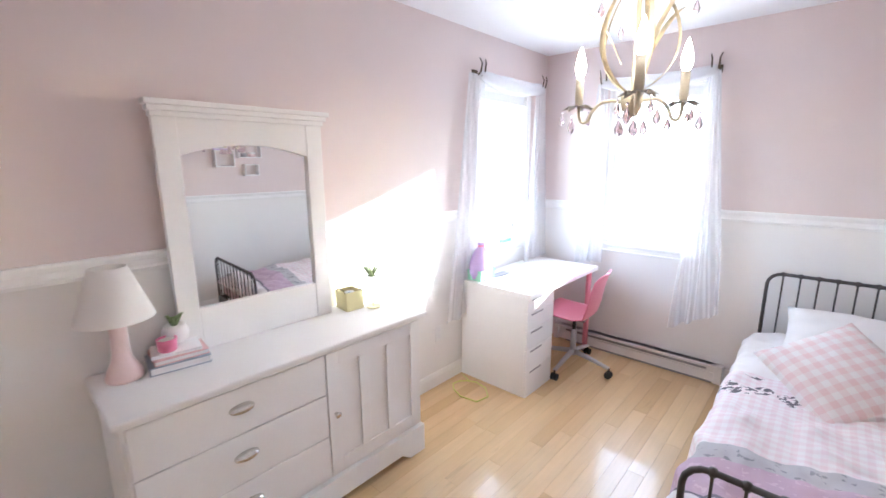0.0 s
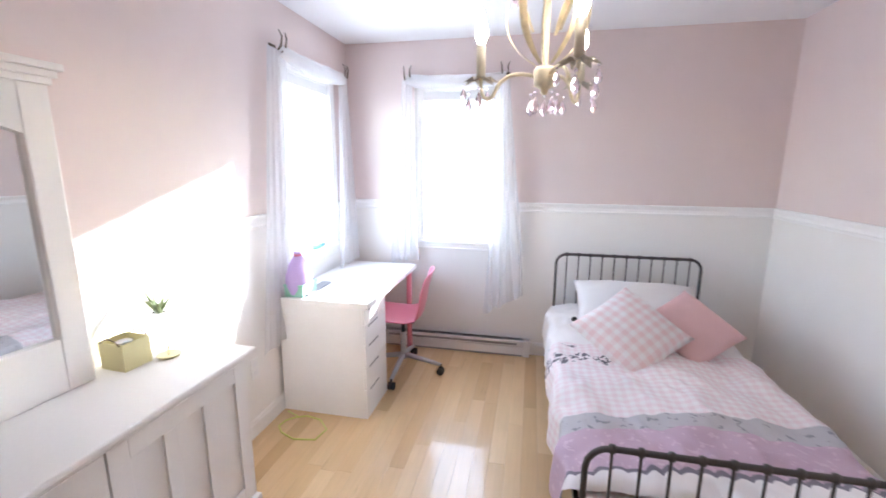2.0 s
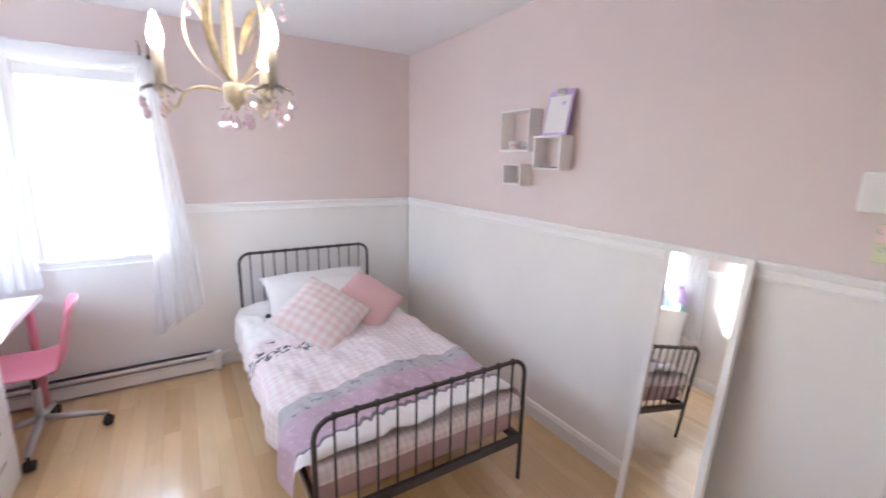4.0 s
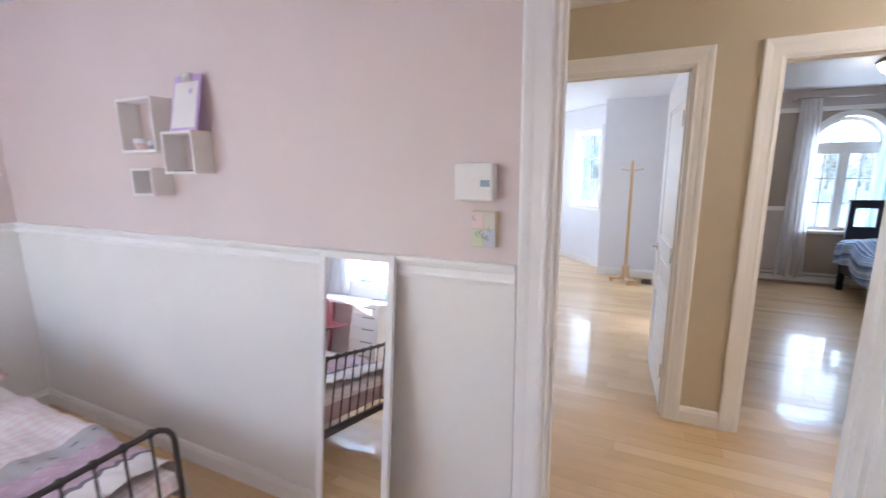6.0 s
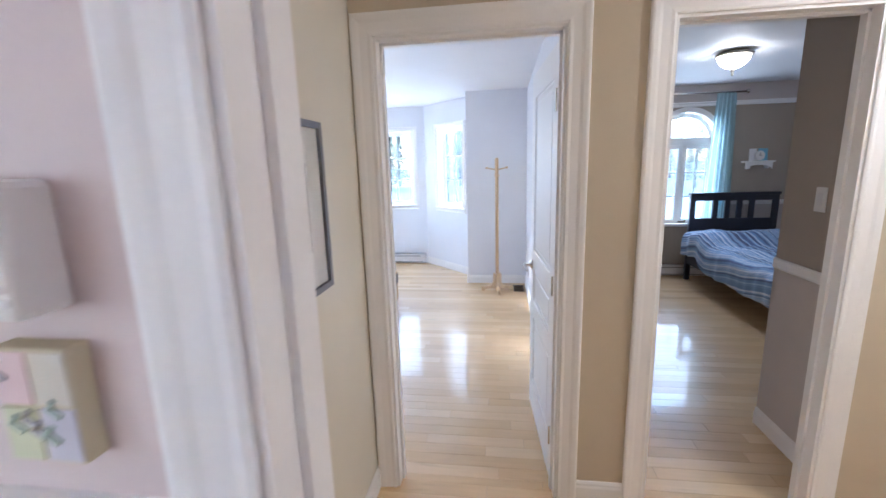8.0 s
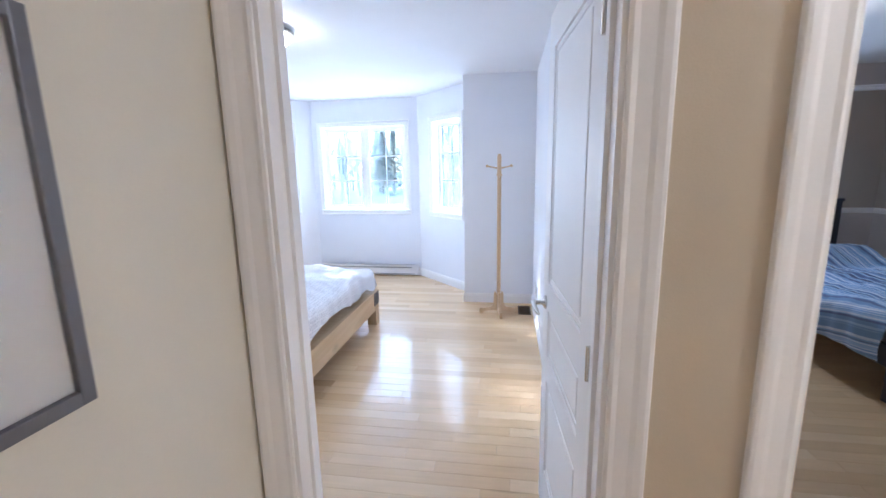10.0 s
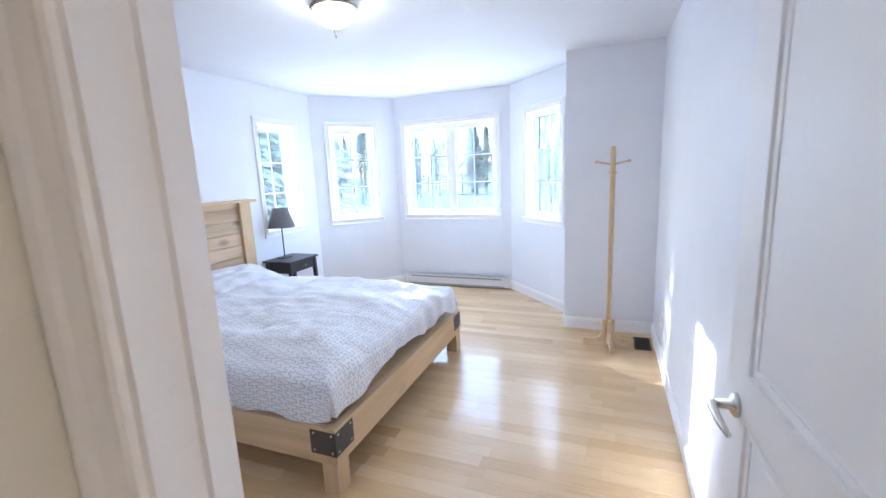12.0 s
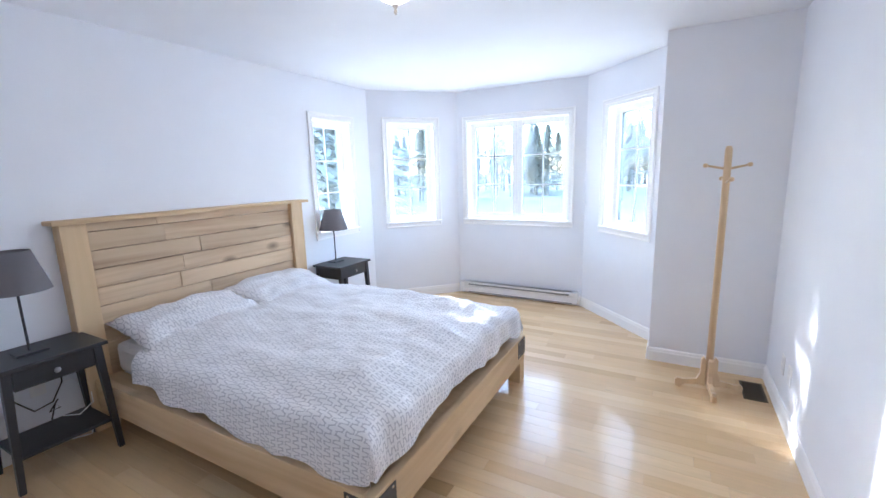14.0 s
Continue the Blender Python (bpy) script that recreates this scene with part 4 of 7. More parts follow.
def swag(p0, p1, sag, seed, out, n=36, m=14, size=0.045):
    """The gathered roll of a scarf between two hooks."""
    p0, p1 = Vector(p0), Vector(p1)
    bm = bmesh.new()
    rings = []
    for i in range(n + 1):
        t = i / n
        c = p0.lerp(p1, t) + Vector((0, 0, -sag * 4 * t * (1 - t))) + Vector(out) * 0.02 * math.sin(math.pi * t)
        r = size * (0.55 + 0.45 * math.sin(math.pi * t)) * (1 + 0.15 * noise.noise(Vector((t * 6, seed, 0))))
        ring = []
        for k in range(m):
            a = 2 * math.pi * k / m
            rr = r * (1 + 0.16 * math.sin(5 * a + 4 * t + seed))
            ring.append(bm.verts.new(c + Vector(out) * rr * 0.55 * math.cos(a) + Vector((0, 0, 1)) * rr * math.sin(a)))
        rings.append(ring)
    for a, b in zip(rings, rings[1:]):
        for k in range(m):
            f = bm.faces.new((a[k], a[(k + 1) % m], b[(k + 1) % m], b[k]))
            f.smooth = True
    return bm


def curtain_hook(x, y, z, out):
    """Forged hook of two curled prongs on a small plate."""
    o = Vector(out)
    side = Vector((o.y, -o.x, 0))
    root = thing("curtain_hook", "dark forged iron curtain holder on the wall", "curtain hook", group="curtain holders")
    c = Vector((x, y, z))
    for k in (-1, 1):
        b = c + side * 0.022 * k
        part("prong", tube([b + o * 0.005, b + o * 0.04 - Vector((0, 0, 0.03)), b + o * 0.075, b + o * 0.085 + Vector((0, 0, 0.05)), b + o * 0.07 + Vector((0, 0, 0.085)) + side * 0.01 * k], [0.006, 0.006, 0.006, 0.005, 0.003], 6), M["bronze"], root, smooth=True)
    part("plate", box(c.x - 0.03 * abs(side.x) - 0.004 * abs(o.x) + 0.004 * o.x, c.x + 0.03 * abs(side.x) + 0.004 * abs(o.x) + 0.004 * o.x,
                      c.y - 0.03 * abs(side.y) - 0.004 * abs(o.y) + 0.004 * o.y, c.y + 0.03 * abs(side.y) + 0.004 * abs(o.y) + 0.004 * o.y, c.z - 0.03, c.z + 0.02), M["bronze"], root)
    return root


# ---- pink bedroom: curtains and blinds ----
for x in (0.525, 1.258):
    curtain_hook(x, 0.0, 2.165, (0, -1, 0))
for y in (-1.0, -0.175):
    curtain_hook(0.0, y, 2.165, (1, 0, 0))
cu = thing("sheer_curtain", "white sheer scarf curtain draped over the bed-side window", "curtain")
part("swag", swag((0.515, -0.06, 2.15), (1.265, -0.06, 2.15), 0.035, 1, (0, -1, 0), size=0.055), M["sheer"], cu)
part("tail", hanging(((0.48, -0.06, 2.15), (0.56, -0.06, 2.15)), ((0.38, -0.07, 0.745), (0.595, -0.07, 0.76)), 3, 0.010, 1), M["sheer"], cu)
part("tail", hanging(((1.22, -0.06, 2.15), (1.29, -0.06, 2.15)), ((1.15, -0.08, 0.34), (1.46, -0.08, 0.52)), 4, 0.012, 2), M["sheer"], cu)
cu = thing("sheer_curtain", "white sheer scarf curtain draped over the desk-side window", "curtain")
part("swag", swag((0.06, -1.01, 2.15), (0.06, -0.165, 2.15), 0.04, 4, (1, 0, 0), size=0.055), M["sheer"], cu)
part("tail", hanging(((0.05, -1.12, 2.15), (0.05, -0.94, 2.15)), ((0.05, -1.34, 0.45), (0.055, -0.97, 0.50)), 4, 0.010, 3), M["sheer"], cu)
part("tail", hanging(((0.06, -0.27, 2.15), (0.06, -0.12, 2.15)), ((0.08, -0.40, 0.745), (0.08, -0.03, 0.745)), 4, 0.010, 4), M["sheer"], cu)


def rolled_blind(p0, p1, a, b, zt):
    m = along(p0, p1)
    root = thing("roller_blind", "white roller blind rolled up at the window head", "blind", m, group="rolled blinds")
    bm = bmesh.new()
    add_tube(bm, [(a + 0.015, 0.045, zt - 0.05), (b - 0.015, 0.045, zt - 0.05)], 0.032, 14)
    part("roll", bm, M["blind"], root, smooth=True)
    part("cassette", box(a + 0.012, b - 0.012, 0.004, 0.02, zt - 0.075, zt - 0.012, 0.003), M["blind"], root)
    return root


rolled_blind((0, 0), (0, PB), 0.33, 0.93, 2.08)
rolled_blind((PX, 0), (0, 0), PX - 1.20, PX - 0.62, 2.08)


def heater(name, m, length, h=0.155):
    """Electric baseboard heater: body, end caps, upper grille slot and lower inlet, both drawn as strips of shade."""
    root = thing(name, "white enamelled electric baseboard heater on the wall", "heater", m)
    part("body", boxes([(0.05, length - 0.05, -0.06, -0.004, 0.028, 0.10), (0.05, length - 0.05, -0.056, -0.004, 0.10, h)], 0.003), M["heater"], root)
    part("hood", box(0.05, length - 0.05, -0.066, -0.004, h - 0.02, h, 0.003), M["heater"], root)
    part("outlet_slot", box(0.1, length - 0.12, -0.0675, -0.04, h - 0.038, h - 0.026), M["slot"], root, "grey strip for the shade in the grille slot")
    part("inlet_slot", box(0.06, length - 0.12, -0.0615, -0.04, 0.022, 0.034), M["slot"], root)
    for x0, x1 in ((0.0, 0.05), (length - 0.05, length)):
        part("end_cap", box(x0, x1, -0.068, -0.004, 0.02, h + 0.003, 0.004), M["heater"], root)
    return root


heater("baseboard_heater", Matrix.Translation((0, 0, -0.018)) @ along((1.52, -0.02), (0.2, -0.02)), 1.30)


# ---- dresser and its mirror ----
def dresser():
    X, Y0, Y1, T = 0.42, -3.245, -1.965, 0.785
    root = thing("dresser", "white lacquered dresser with three drawers and a panelled door", "dresser")
    part("carcass", box(0.012, X - 0.018, Y0, Y1, 0.10, T), M["lacquer"], root)
    part("top", box(0.012, X + 0.03, Y0 - 0.025, Y1 + 0.025, T + 0.004, 0.81, 0.006), M["lacquer"], root)
    part("cove", box(0.012, X + 0.014, Y0 - 0.012, Y1 + 0.012, T - 0.012, T + 0.004, 0.005), M["lacquer"], root)
    ys = -2.535
    for k, (z0, z1) in enumerate(((0.582, 0.765), (0.380, 0.578), (0.175, 0.376))):
        d = part("drawer", box(X - 0.018, X, Y0 + 0.012, ys - 0.003, z0, z1, 0.003), M["lacquer"], root)
        bm = bmesh.new()
        zc, yc = (z0 + z1) / 2 + 0.01, (Y0 + ys) / 2
        n = 16
        prev = None
        for i in range(n + 1):
            t = -math.cos(math.pi * i / n)
            w = math.sqrt(max(0, 1 - t * t))
            sect = [bm.verts.new((X + 0.026 * w * math.cos(p), yc + t * 0.044, zc + 0.019 * w * math.sin(p))) for p in (radians(q) for q in (90, 70, 50, 30, 10, -10, -28))]
            if prev:
                for p, c, p2, c2 in zip(prev, sect, prev[1:], sect[1:]):
                    bm.faces.new((p, c, c2, p2))
            prev = sect
        bmesh.ops.remove_doubles(bm, verts=bm.verts, dist=0.0003)
        bmesh.ops.solidify(bm, geom=bm.faces[:], thickness=0.002)
        part("cup_handle", bm, M["nickel"], d, "brushed nickel cup handle", smooth=True)
    rows = [(X - 0.018, X, ys + 0.003, ys + 0.065, 0.175, 0.765), (X - 0.018, X, Y1 - 0.075, Y1 - 0.012, 0.175, 0.765)]
    w = (Y1 - 0.075) - (ys + 0.065)
    s = 0.05
    pw = (w - 2 * s) / 3
    cols = [ys + 0.065 + k * (pw + s) for k in range(3)]
    for c in cols[1:]:
        rows.append((X - 0.018, X, c - s, c, 0.24, 0.70))
    rows += [(X - 0.018, X, ys + 0.065, Y1 - 0.075, 0.70, 0.765), (X - 0.018, X, ys + 0.065, Y1 - 0.075, 0.175, 0.24)]
    door = part("cabinet_door", box(X - 0.018, X - 0.010, ys + 0.003, Y1 - 0.012, 0.175, 0.765), M["lacquer"], root)
    for k, (x0, x1, y0, y1, z0, z1) in enumerate(rows):
        part("rail" if k > 3 else "stile", box(X - 0.0095, x1, y0, y1, z0, z1, 0.0015), M["lacquer"], door)
    kb = lathe([(0.0, 0.0), (0.006, 0.0), (0.006, 0.012), (0.013, 0.018), (0.014, 0.024), (0.008, 0.029), (0.0, 0.03)], 16)
    bmesh.ops.rotate(kb, matrix=Matrix.Rotation(radians(90), 3, "Y"), verts=kb.verts)
    bmesh.ops.translate(kb, vec=(X, ys + 0.035, 0.475), verts=kb.verts)
    part("knob", kb, M["nickel"], door, "round nickel knob", smooth=True)
    # plinth with a shaped cut-out between bracket feet
    bm = bmesh.new()
    n = 24
    lo, hi = [], []
    for i in range(n + 1):
        y = Y0 - 0.008 + (Y1 - Y0 + 0.016) * i / n
        e = min(y - Y0, Y1 - y)
        z = 0.0 if e < 0.10 else 0.045 * min(1, (e - 0.10) / 0.06) ** 0.5
        lo.append(y), hi.append(z)
    for x0, x1 in ((X - 0.02, X + 0.008),):
        vs = [[bm.verts.new((x, y, z)) for x, z in ((x0, zl), (x1, zl), (x1, 0.155), (x0, 0.155))] for y, zl in zip(lo, hi)]
        for a, b in zip(vs, vs[1:]):
            for k in range(4):
                bm.faces.new((a[k], a[(k + 1) % 4], b[(k + 1) % 4], b[k]))
        bm.faces.new(vs[0])
        bm.faces.new(vs[-1][::-1])
    add_box(bm, 0.012, X - 0.02, Y1 - 0.018, Y1 + 0.008, 0.0, 0.155)
    add_box(bm, 0.012, X - 0.02, Y0 - 0.008, Y0 + 0.018, 0.0, 0.155)
    bmesh.ops.recalc_face_normals(bm, faces=bm.faces)
    part("plinth", bm, M["lacquer"], root)
    return root


dresser()


def dresser_mirror():
    """White framed mirror standing on the dresser: stiles, arched top rail, cornice."""
    root = thing("dresser_mirror", "white framed mirror with arched top on the dresser", "mirror", Matrix.Translation((0.07, -2.625, 0)) @ pose(0, 0, 0, 0, 0, -1.5) @ Matrix.Translation((-0.07, 2.625, 0)))
    Y0, Y1, X0, X1 = -2.965, -2.285, 0.055, 0.088
    g0, g1, gz0, gz1 = -2.885, -2.365, 0.985, 1.595
    part("stile", box(X0, X1, Y0, g0, 0.811, 1.74, 0.004), M["lacquer"], root)
    part("stile", box(X0, X1, g1, Y1, 0.811, 1.74, 0.004), M["lacquer"], root)
    part("bottom_rail", box(X0, X1 - 0.002, g0, g1, 0.811, gz0, 0.003), M["lacquer"], root)
    bm = bmesh.new()
    n = 24
    vs = []
    for i in range(n + 1):
        t = i / n
        y = g0 + (g1 - g0) * t
        z = gz1 + 0.045 * (1 - (2 * t - 1) ** 2)
        vs.append([bm.verts.new(c) for c in ((X0, y, z), (X1 - 0.002, y, z), (X1 - 0.002, y, 1.74), (X0, y, 1.74))])
    for a, b in zip(vs, vs[1:]):
        for k in range(4):
            bm.faces.new((a[k], a[(k + 1) % 4], b[(k + 1) % 4], b[k]))
    part("arched_rail", bm, M["lacquer"], root)
    for out, wide, z0, z1 in ((0.012, 0.006, 1.735, 1.755), (0.026, 0.014, 1.755, 1.775), (0.04, 0.024, 1.775, 1.795)):
        part("cornice", box(X0, X1 + out, Y0 - wide, Y1 + wide, z0, z1, 0.003), M["lacquer"], root)
    part("mirror_glass", box(X0 + 0.010, X0 + 0.014, g0 - 0.005, g1 + 0.005, gz0 - 0.005, gz1 + 0.05), M["mirror"], root, "clear mirror glass")
    part("backing", box(X0 - 0.006, X0, g0 - 0.03, g1 + 0.03, gz0 - 0.1, gz1 + 0.1), M["lacquer"], root)
    return root


dresser_mirror()


def cone_lamp(m, name, label, base_prof, base_mat, shade, shade_mat, stem=None):
    """Table lamp: turned base, stem, socket, tapered fabric shade with an inside."""
    root = thing(name, label, "lamp", m)
    part("base", lathe(base_prof, 28), base_mat, root, smooth=True)
    r0, z0, r1, z1 = shade
    part("shade", lathe([(r0, z0), (r1, z1), (r1 - 0.003, z1), (r0 - 0.003, z0), (r0, z0)], 40, close=False), shade_mat, root, "tapered fabric shade", smooth=True)
    part("stem", tube([(0, 0, base_prof[-1][1] - 0.005), (0, 0, z1 - 0.02)], 0.006, 8), stem or M["chrome"], root)
    part("spider", boxes([(-r1, r1, -0.002, 0.002, z1 - 0.025, z1 - 0.021), (-0.002, 0.002, -r1, r1, z1 - 0.025, z1 - 0.021)]), stem or M["chrome"], root)
    return root


cone_lamp(pose(0.125, -3.165, 0.811), "table_lamp", "white shaded lamp with pale pink base on the dresser",
          [(0.0, 0.0), (0.057, 0.0), (0.059, 0.010), (0.054, 0.03), (0.042, 0.055), (0.032, 0.075), (0.028, 0.10), (0.026, 0.20), (0.020, 0.215), (0.012, 0.225)], M["pale_pink"], (0.118, 0.225, 0.055, 0.41), M["white_shade"])


M["slate"] = mat("slate_blue_cover", (0.34, 0.40, 0.48), 0.5)


def book(m, w, d, h, cover, label):
    root = thing("book", label, "book", m, group="books on the dresser")
    part("cover", boxes([(0, w, 0, d, 0, 0.003), (0, w, 0, d, h - 0.003, h), (0, 0.003, 0, d, 0.003, h - 0.003)]), cover, root)
    part("page_block", box(0.004, w - 0.004, 0.004, d - 0.004, 0.003, h - 0.003), M["paper"], root)
    return root


book(pose(0.045, -3.085, 0.811, 0, 0, -8), 0.15, 0.20, 0.030, M["slate"], "slate blue book lying on the dresser")
book(pose(0.05, -3.075, 0.842, 0, 0, -5), 0.14, 0.18, 0.02, M["cushion_pink"], "pink and white book on the blue book")
book(pose(0.052, -3.07, 0.863, 0, 0, -10), 0.12, 0.165, 0.012, M["paper"], "thin white book topping the small pile")
cd = thing("candle", "pink candle in a small glass on the books", "candle", pose(0.145, -3.03, 0.876))
part("wax", lathe([(0.0, 0.003), (0.027, 0.003), (0.03, 0.04), (0.024, 0.042), (0.0, 0.038)], 24), M["cream"], cd, smooth=True)
part("glass_cup", lathe([(0.028, 0.0), (0.031, 0.002), (0.034, 0.048), (0.032, 0.048), (0.030, 0.003)], 24, close=False), M["hot_pink"], cd, "bright pink glass cup", smooth=True)


def potted_plant(m, name, label, pot, leaves, height, seed, pot_mat):
    root = thing(name, label, "plant", m)
    part("pot", lathe(pot, 24), pot_mat, root, smooth=True)
    rnd = random.Random(seed)
    bm = bmesh.new()
    z0 = pot[-1][1]
    for i in range(leaves):
        a = rnd.random() * 2 * math.pi
        l = height * (0.6 + 0.5 * rnd.random())
        sp = 0.35 + 0.55 * rnd.random()
        p = [Vector((0, 0, z0 - 0.01)), Vector((math.cos(a) * l * sp * 0.5, math.sin(a) * l * sp * 0.5, z0 + l * 0.6)), Vector((math.cos(a) * l * sp, math.sin(a) * l * sp, z0 + l))]
        add_tube(bm, arc(p[0], p[1], p[2], 4), [0.004, 0.006, 0.0055, 0.004, 0.001], 5)
    part("leaves", bm, M["leaf"], root, "green pointed leaves", smooth=True)
    return root


ROUND_POT = [(0.0, 0.0), (0.026, 0.0), (0.042, 0.018), (0.047, 0.043), (0.04, 0.068), (0.03, 0.078), (0.022, 0.072)]
potted_plant(pose(0.09, -2.985, 0.876), "succulent", "small green succulent in a round white pot", ROUND_POT, 34, 0.042, 5, M["lacquer"])


# small things at the sunny end of the dresser
bx = thing("caddy", "gold-yellow metal caddy with thin dark handles on the dresser", "caddy", pose(0.045, -2.225, 0.811, 0, 0, -4))
part("caddy_body", boxes([(0, 0.11, 0, 0.10, 0, 0.003), (0, 0.11, 0, 0.003, 0.003, 0.095), (0, 0.11, 0.097, 0.10, 0.003, 0.095), (0, 0.003, 0.003, 0.097, 0.003, 0.095), (0.107, 0.11, 0.003, 0.097, 0.003, 0.095)]), M["yellow"], bx)
part("rim", tube([(0.002, 0.002, 0.096), (0.108, 0.002, 0.096), (0.108, 0.098, 0.096), (0.002, 0.098, 0.096)], 0.003, 6, closed=True), M["yellow"], bx)
for y in (-0.001, 0.101):
    part("handle", tube(arc((0.01, y, 0.093), (0.055, y, 0.135), (0.10, y, 0.093), 10), 0.0022, 6), M["bronze"], bx, "thin dark wire handle", smooth=True)
bt = thing("nail_polish", "small glass bottle with a blue cap in the caddy", "bottle", pose(0.125, -2.19, 0.815))
part("bottle_body", box(-0.014, 0.014, -0.014, 0.014, 0, 0.05, 0.004), M["jar"], bt)
part("cap", lathe([(0.0, 0.051), (0.012, 0.051), (0.010, 0.09), (0.0, 0.091)], 14), M["slate"], bt)
bt = thing("cream_jar", "white cream jar with a grey lid in the caddy", "jar", pose(0.085, -2.165, 0.815))
part("jar_body", lathe([(0.0, 0.0), (0.024, 0.0), (0.025, 0.06), (0.0, 0.06)], 18), M["white_plastic"], bt, smooth=True)
part("lid", lathe([(0.026, 0.061), (0.026, 0.078), (0.0, 0.079)], 18), M["silver"], bt)
potted_plant(pose(0.105, -2.03, 0.811), "air_plant", "spiky green plant in a tall faceted glass", [(0.0, 0.0), (0.022, 0.0), (0.020, 0.04), (0.014, 0.075), (0.026, 0.10), (0.030, 0.125), (0.022, 0.145), (0.02, 0.14)], 11, 0.085, 9, M["jar"])
rng = thing("jewellery_stand", "gold wire jewellery tree on the dresser", "jewellery stand", pose(0.19, -2.09, 0.811))
part("wire", tube([(0, 0, 0.004), (0, 0, 0.05), (0.01, 0.02, 0.075), (0.0, 0.045, 0.08), (-0.005, 0.06, 0.06), (0.0, 0.05, 0.045)], 0.003, 6), M["yellow"], rng)
part("dish", lathe([(0.0, 0.0), (0.035, 0.0), (0.04, 0.008), (0.036, 0.008), (0.0, 0.004)], 20), M["yellow"], rng, smooth=True)

bn = thing("waste_bin", "round white waste bin beside the dresser", "bin", pose(0.25, -3.45, 0.0))
part("bin_body", lathe([(0.09, 0.0), (0.105, 0.26), (0.11, 0.262), (0.11, 0.27), (0.103, 0.27), (0.088, 0.004), (0.0, 0.004)], 28), M["white_plastic"], bn, smooth=True)


# ---- desk, drawer unit, chair ----
def drawer_unit():
    x0, x1, y0, y1, t = 0.022, 0.575, -1.15, -0.80, 0.70
    root = thing("drawer_unit", "white melamine drawer unit with five drawers under the desk", "drawer unit")
    part("carcass", box(x0, x1 - 0.018, y0, y1, 0.0, t, 0.002), M["melamine"], root)
    hs = [0.0, 0.19, 0.34, 0.475, 0.60, t]
    for z0, z1 in zip(hs, hs[1:]):
        d = part("drawer", box(x1 - 0.018, x1, y0 + 0.001, y1 - 0.001, z0 + 0.0015, z1 - 0.0015, 0.0015), M["melamine"], root)
        # No opening is cut: a raised grey strip gives the grip's shade.
        part("grip_slot", box(x1 - 0.004, x1 + 0.001, y0 + 0.05, y0 + 0.20, z1 - 0.024, z1 - 0.012), M["slot"], d, "grey strip for the shade in the cut-out grip")
    return root


drawer_unit()
dk = thing("desk", "white desk top on pink legs below the window", "desk")
part("desktop", box(0.02, 0.60, -1.16, -0.115, 0.701, 0.735, 0.003), M["melamine"], dk)
for x, y in ((0.55, -0.165), (0.075, -0.165)):
    leg = part("leg", tube([(x, y, 0.012), (x, y, 0.701)], 0.021, 14), M["pink_plastic"], dk, "round pink leg", smooth=True)
    part("foot", lathe([(0.0, 0.0), (0.022, 0.0), (0.024, 0.006), (0.02, 0.013), (0.0, 0.013)], 14, (x, y, 0)), M["grey"], leg)
tagged(part("desk_pad", box(0.20, 0.56, -1.11, -0.80, 0.7355, 0.738, 0.001), M["paper"]), "white paper pad lying on the desk", "desk pad")
tagged(part("laptop", box(0.13, 0.195, -1.10, -0.79, 0.7355, 0.746, 0.003), M["grey"]), "closed dark grey tablet on the desk", "tablet")


def storage_box():
    root = thing("storage_box", "mint green plastic box on the desk", "storage box", pose(0.06, -1.13, 0.736))
    w, d, h, t = 0.12, 0.16, 0.075, 0.004
    part("tray", boxes([(0, w, 0, d, 0, t), (0, t, 0, d, t, h), (w - t, w, 0, d, t, h), (t, w - t, 0, t, t, h), (t, w - t, d - t, d, t, h)]), M["mint"], root)
    part("rim", boxes([(-0.004, 0, -0.004, d + 0.004, h - 0.012, h), (w, w + 0.004, -0.004, d + 0.004, h - 0.012, h), (0, w, -0.004, 0, h - 0.012, h), (0, w, d, d + 0.004, h - 0.012, h)]), M["mint"], root)
    return root


storage_box()
bg2 = thing("drawstring_bag", "lilac fabric bag standing in the mint box", "bag", pose(0.115, -1.05, 0.742) @ Matrix.Diagonal((1.2, 1.55, 1.05, 1)))
part("bag_body", lathe([(0.0, 0.0), (0.052, 0.002), (0.062, 0.06), (0.06, 0.11), (0.045, 0.17), (0.022, 0.215), (0.012, 0.225), (0.02, 0.245), (0.0, 0.24)], 18), M["purple"], bg2, smooth=True)
part("bow", lathe([(0.0, 0.218), (0.018, 0.22), (0.02, 0.23), (0.0, 0.236)], 12), M["hot_pink"], bg2, smooth=True)
jr = thing("jar_lamp", "glass jar with chrome lid on the window sill", "jar", pose(-0.055, -0.40, 0.918))
part("jar_glass", lathe([(0.0, 0.0), (0.032, 0.0), (0.036, 0.01), (0.036, 0.085), (0.022, 0.10), (0.022, 0.11)], 22, close=False), M["jar"], jr, smooth=True)
part("lid", lathe([(0.024, 0.108), (0.025, 0.125), (0.012, 0.135), (0.006, 0.155), (0.0, 0.156)], 18), M["chrome"], jr, smooth=True)
part("wire_loop", tube([(0.0, 0.0, 0.15), (0.01, 0.02, 0.185), (0.02, 0.045, 0.19), (0.03, 0.06, 0.15), (0.03, 0.062, 0.05), (0.03, 0.062, 0.002)], 0.002, 5), M["white_plastic"], jr)
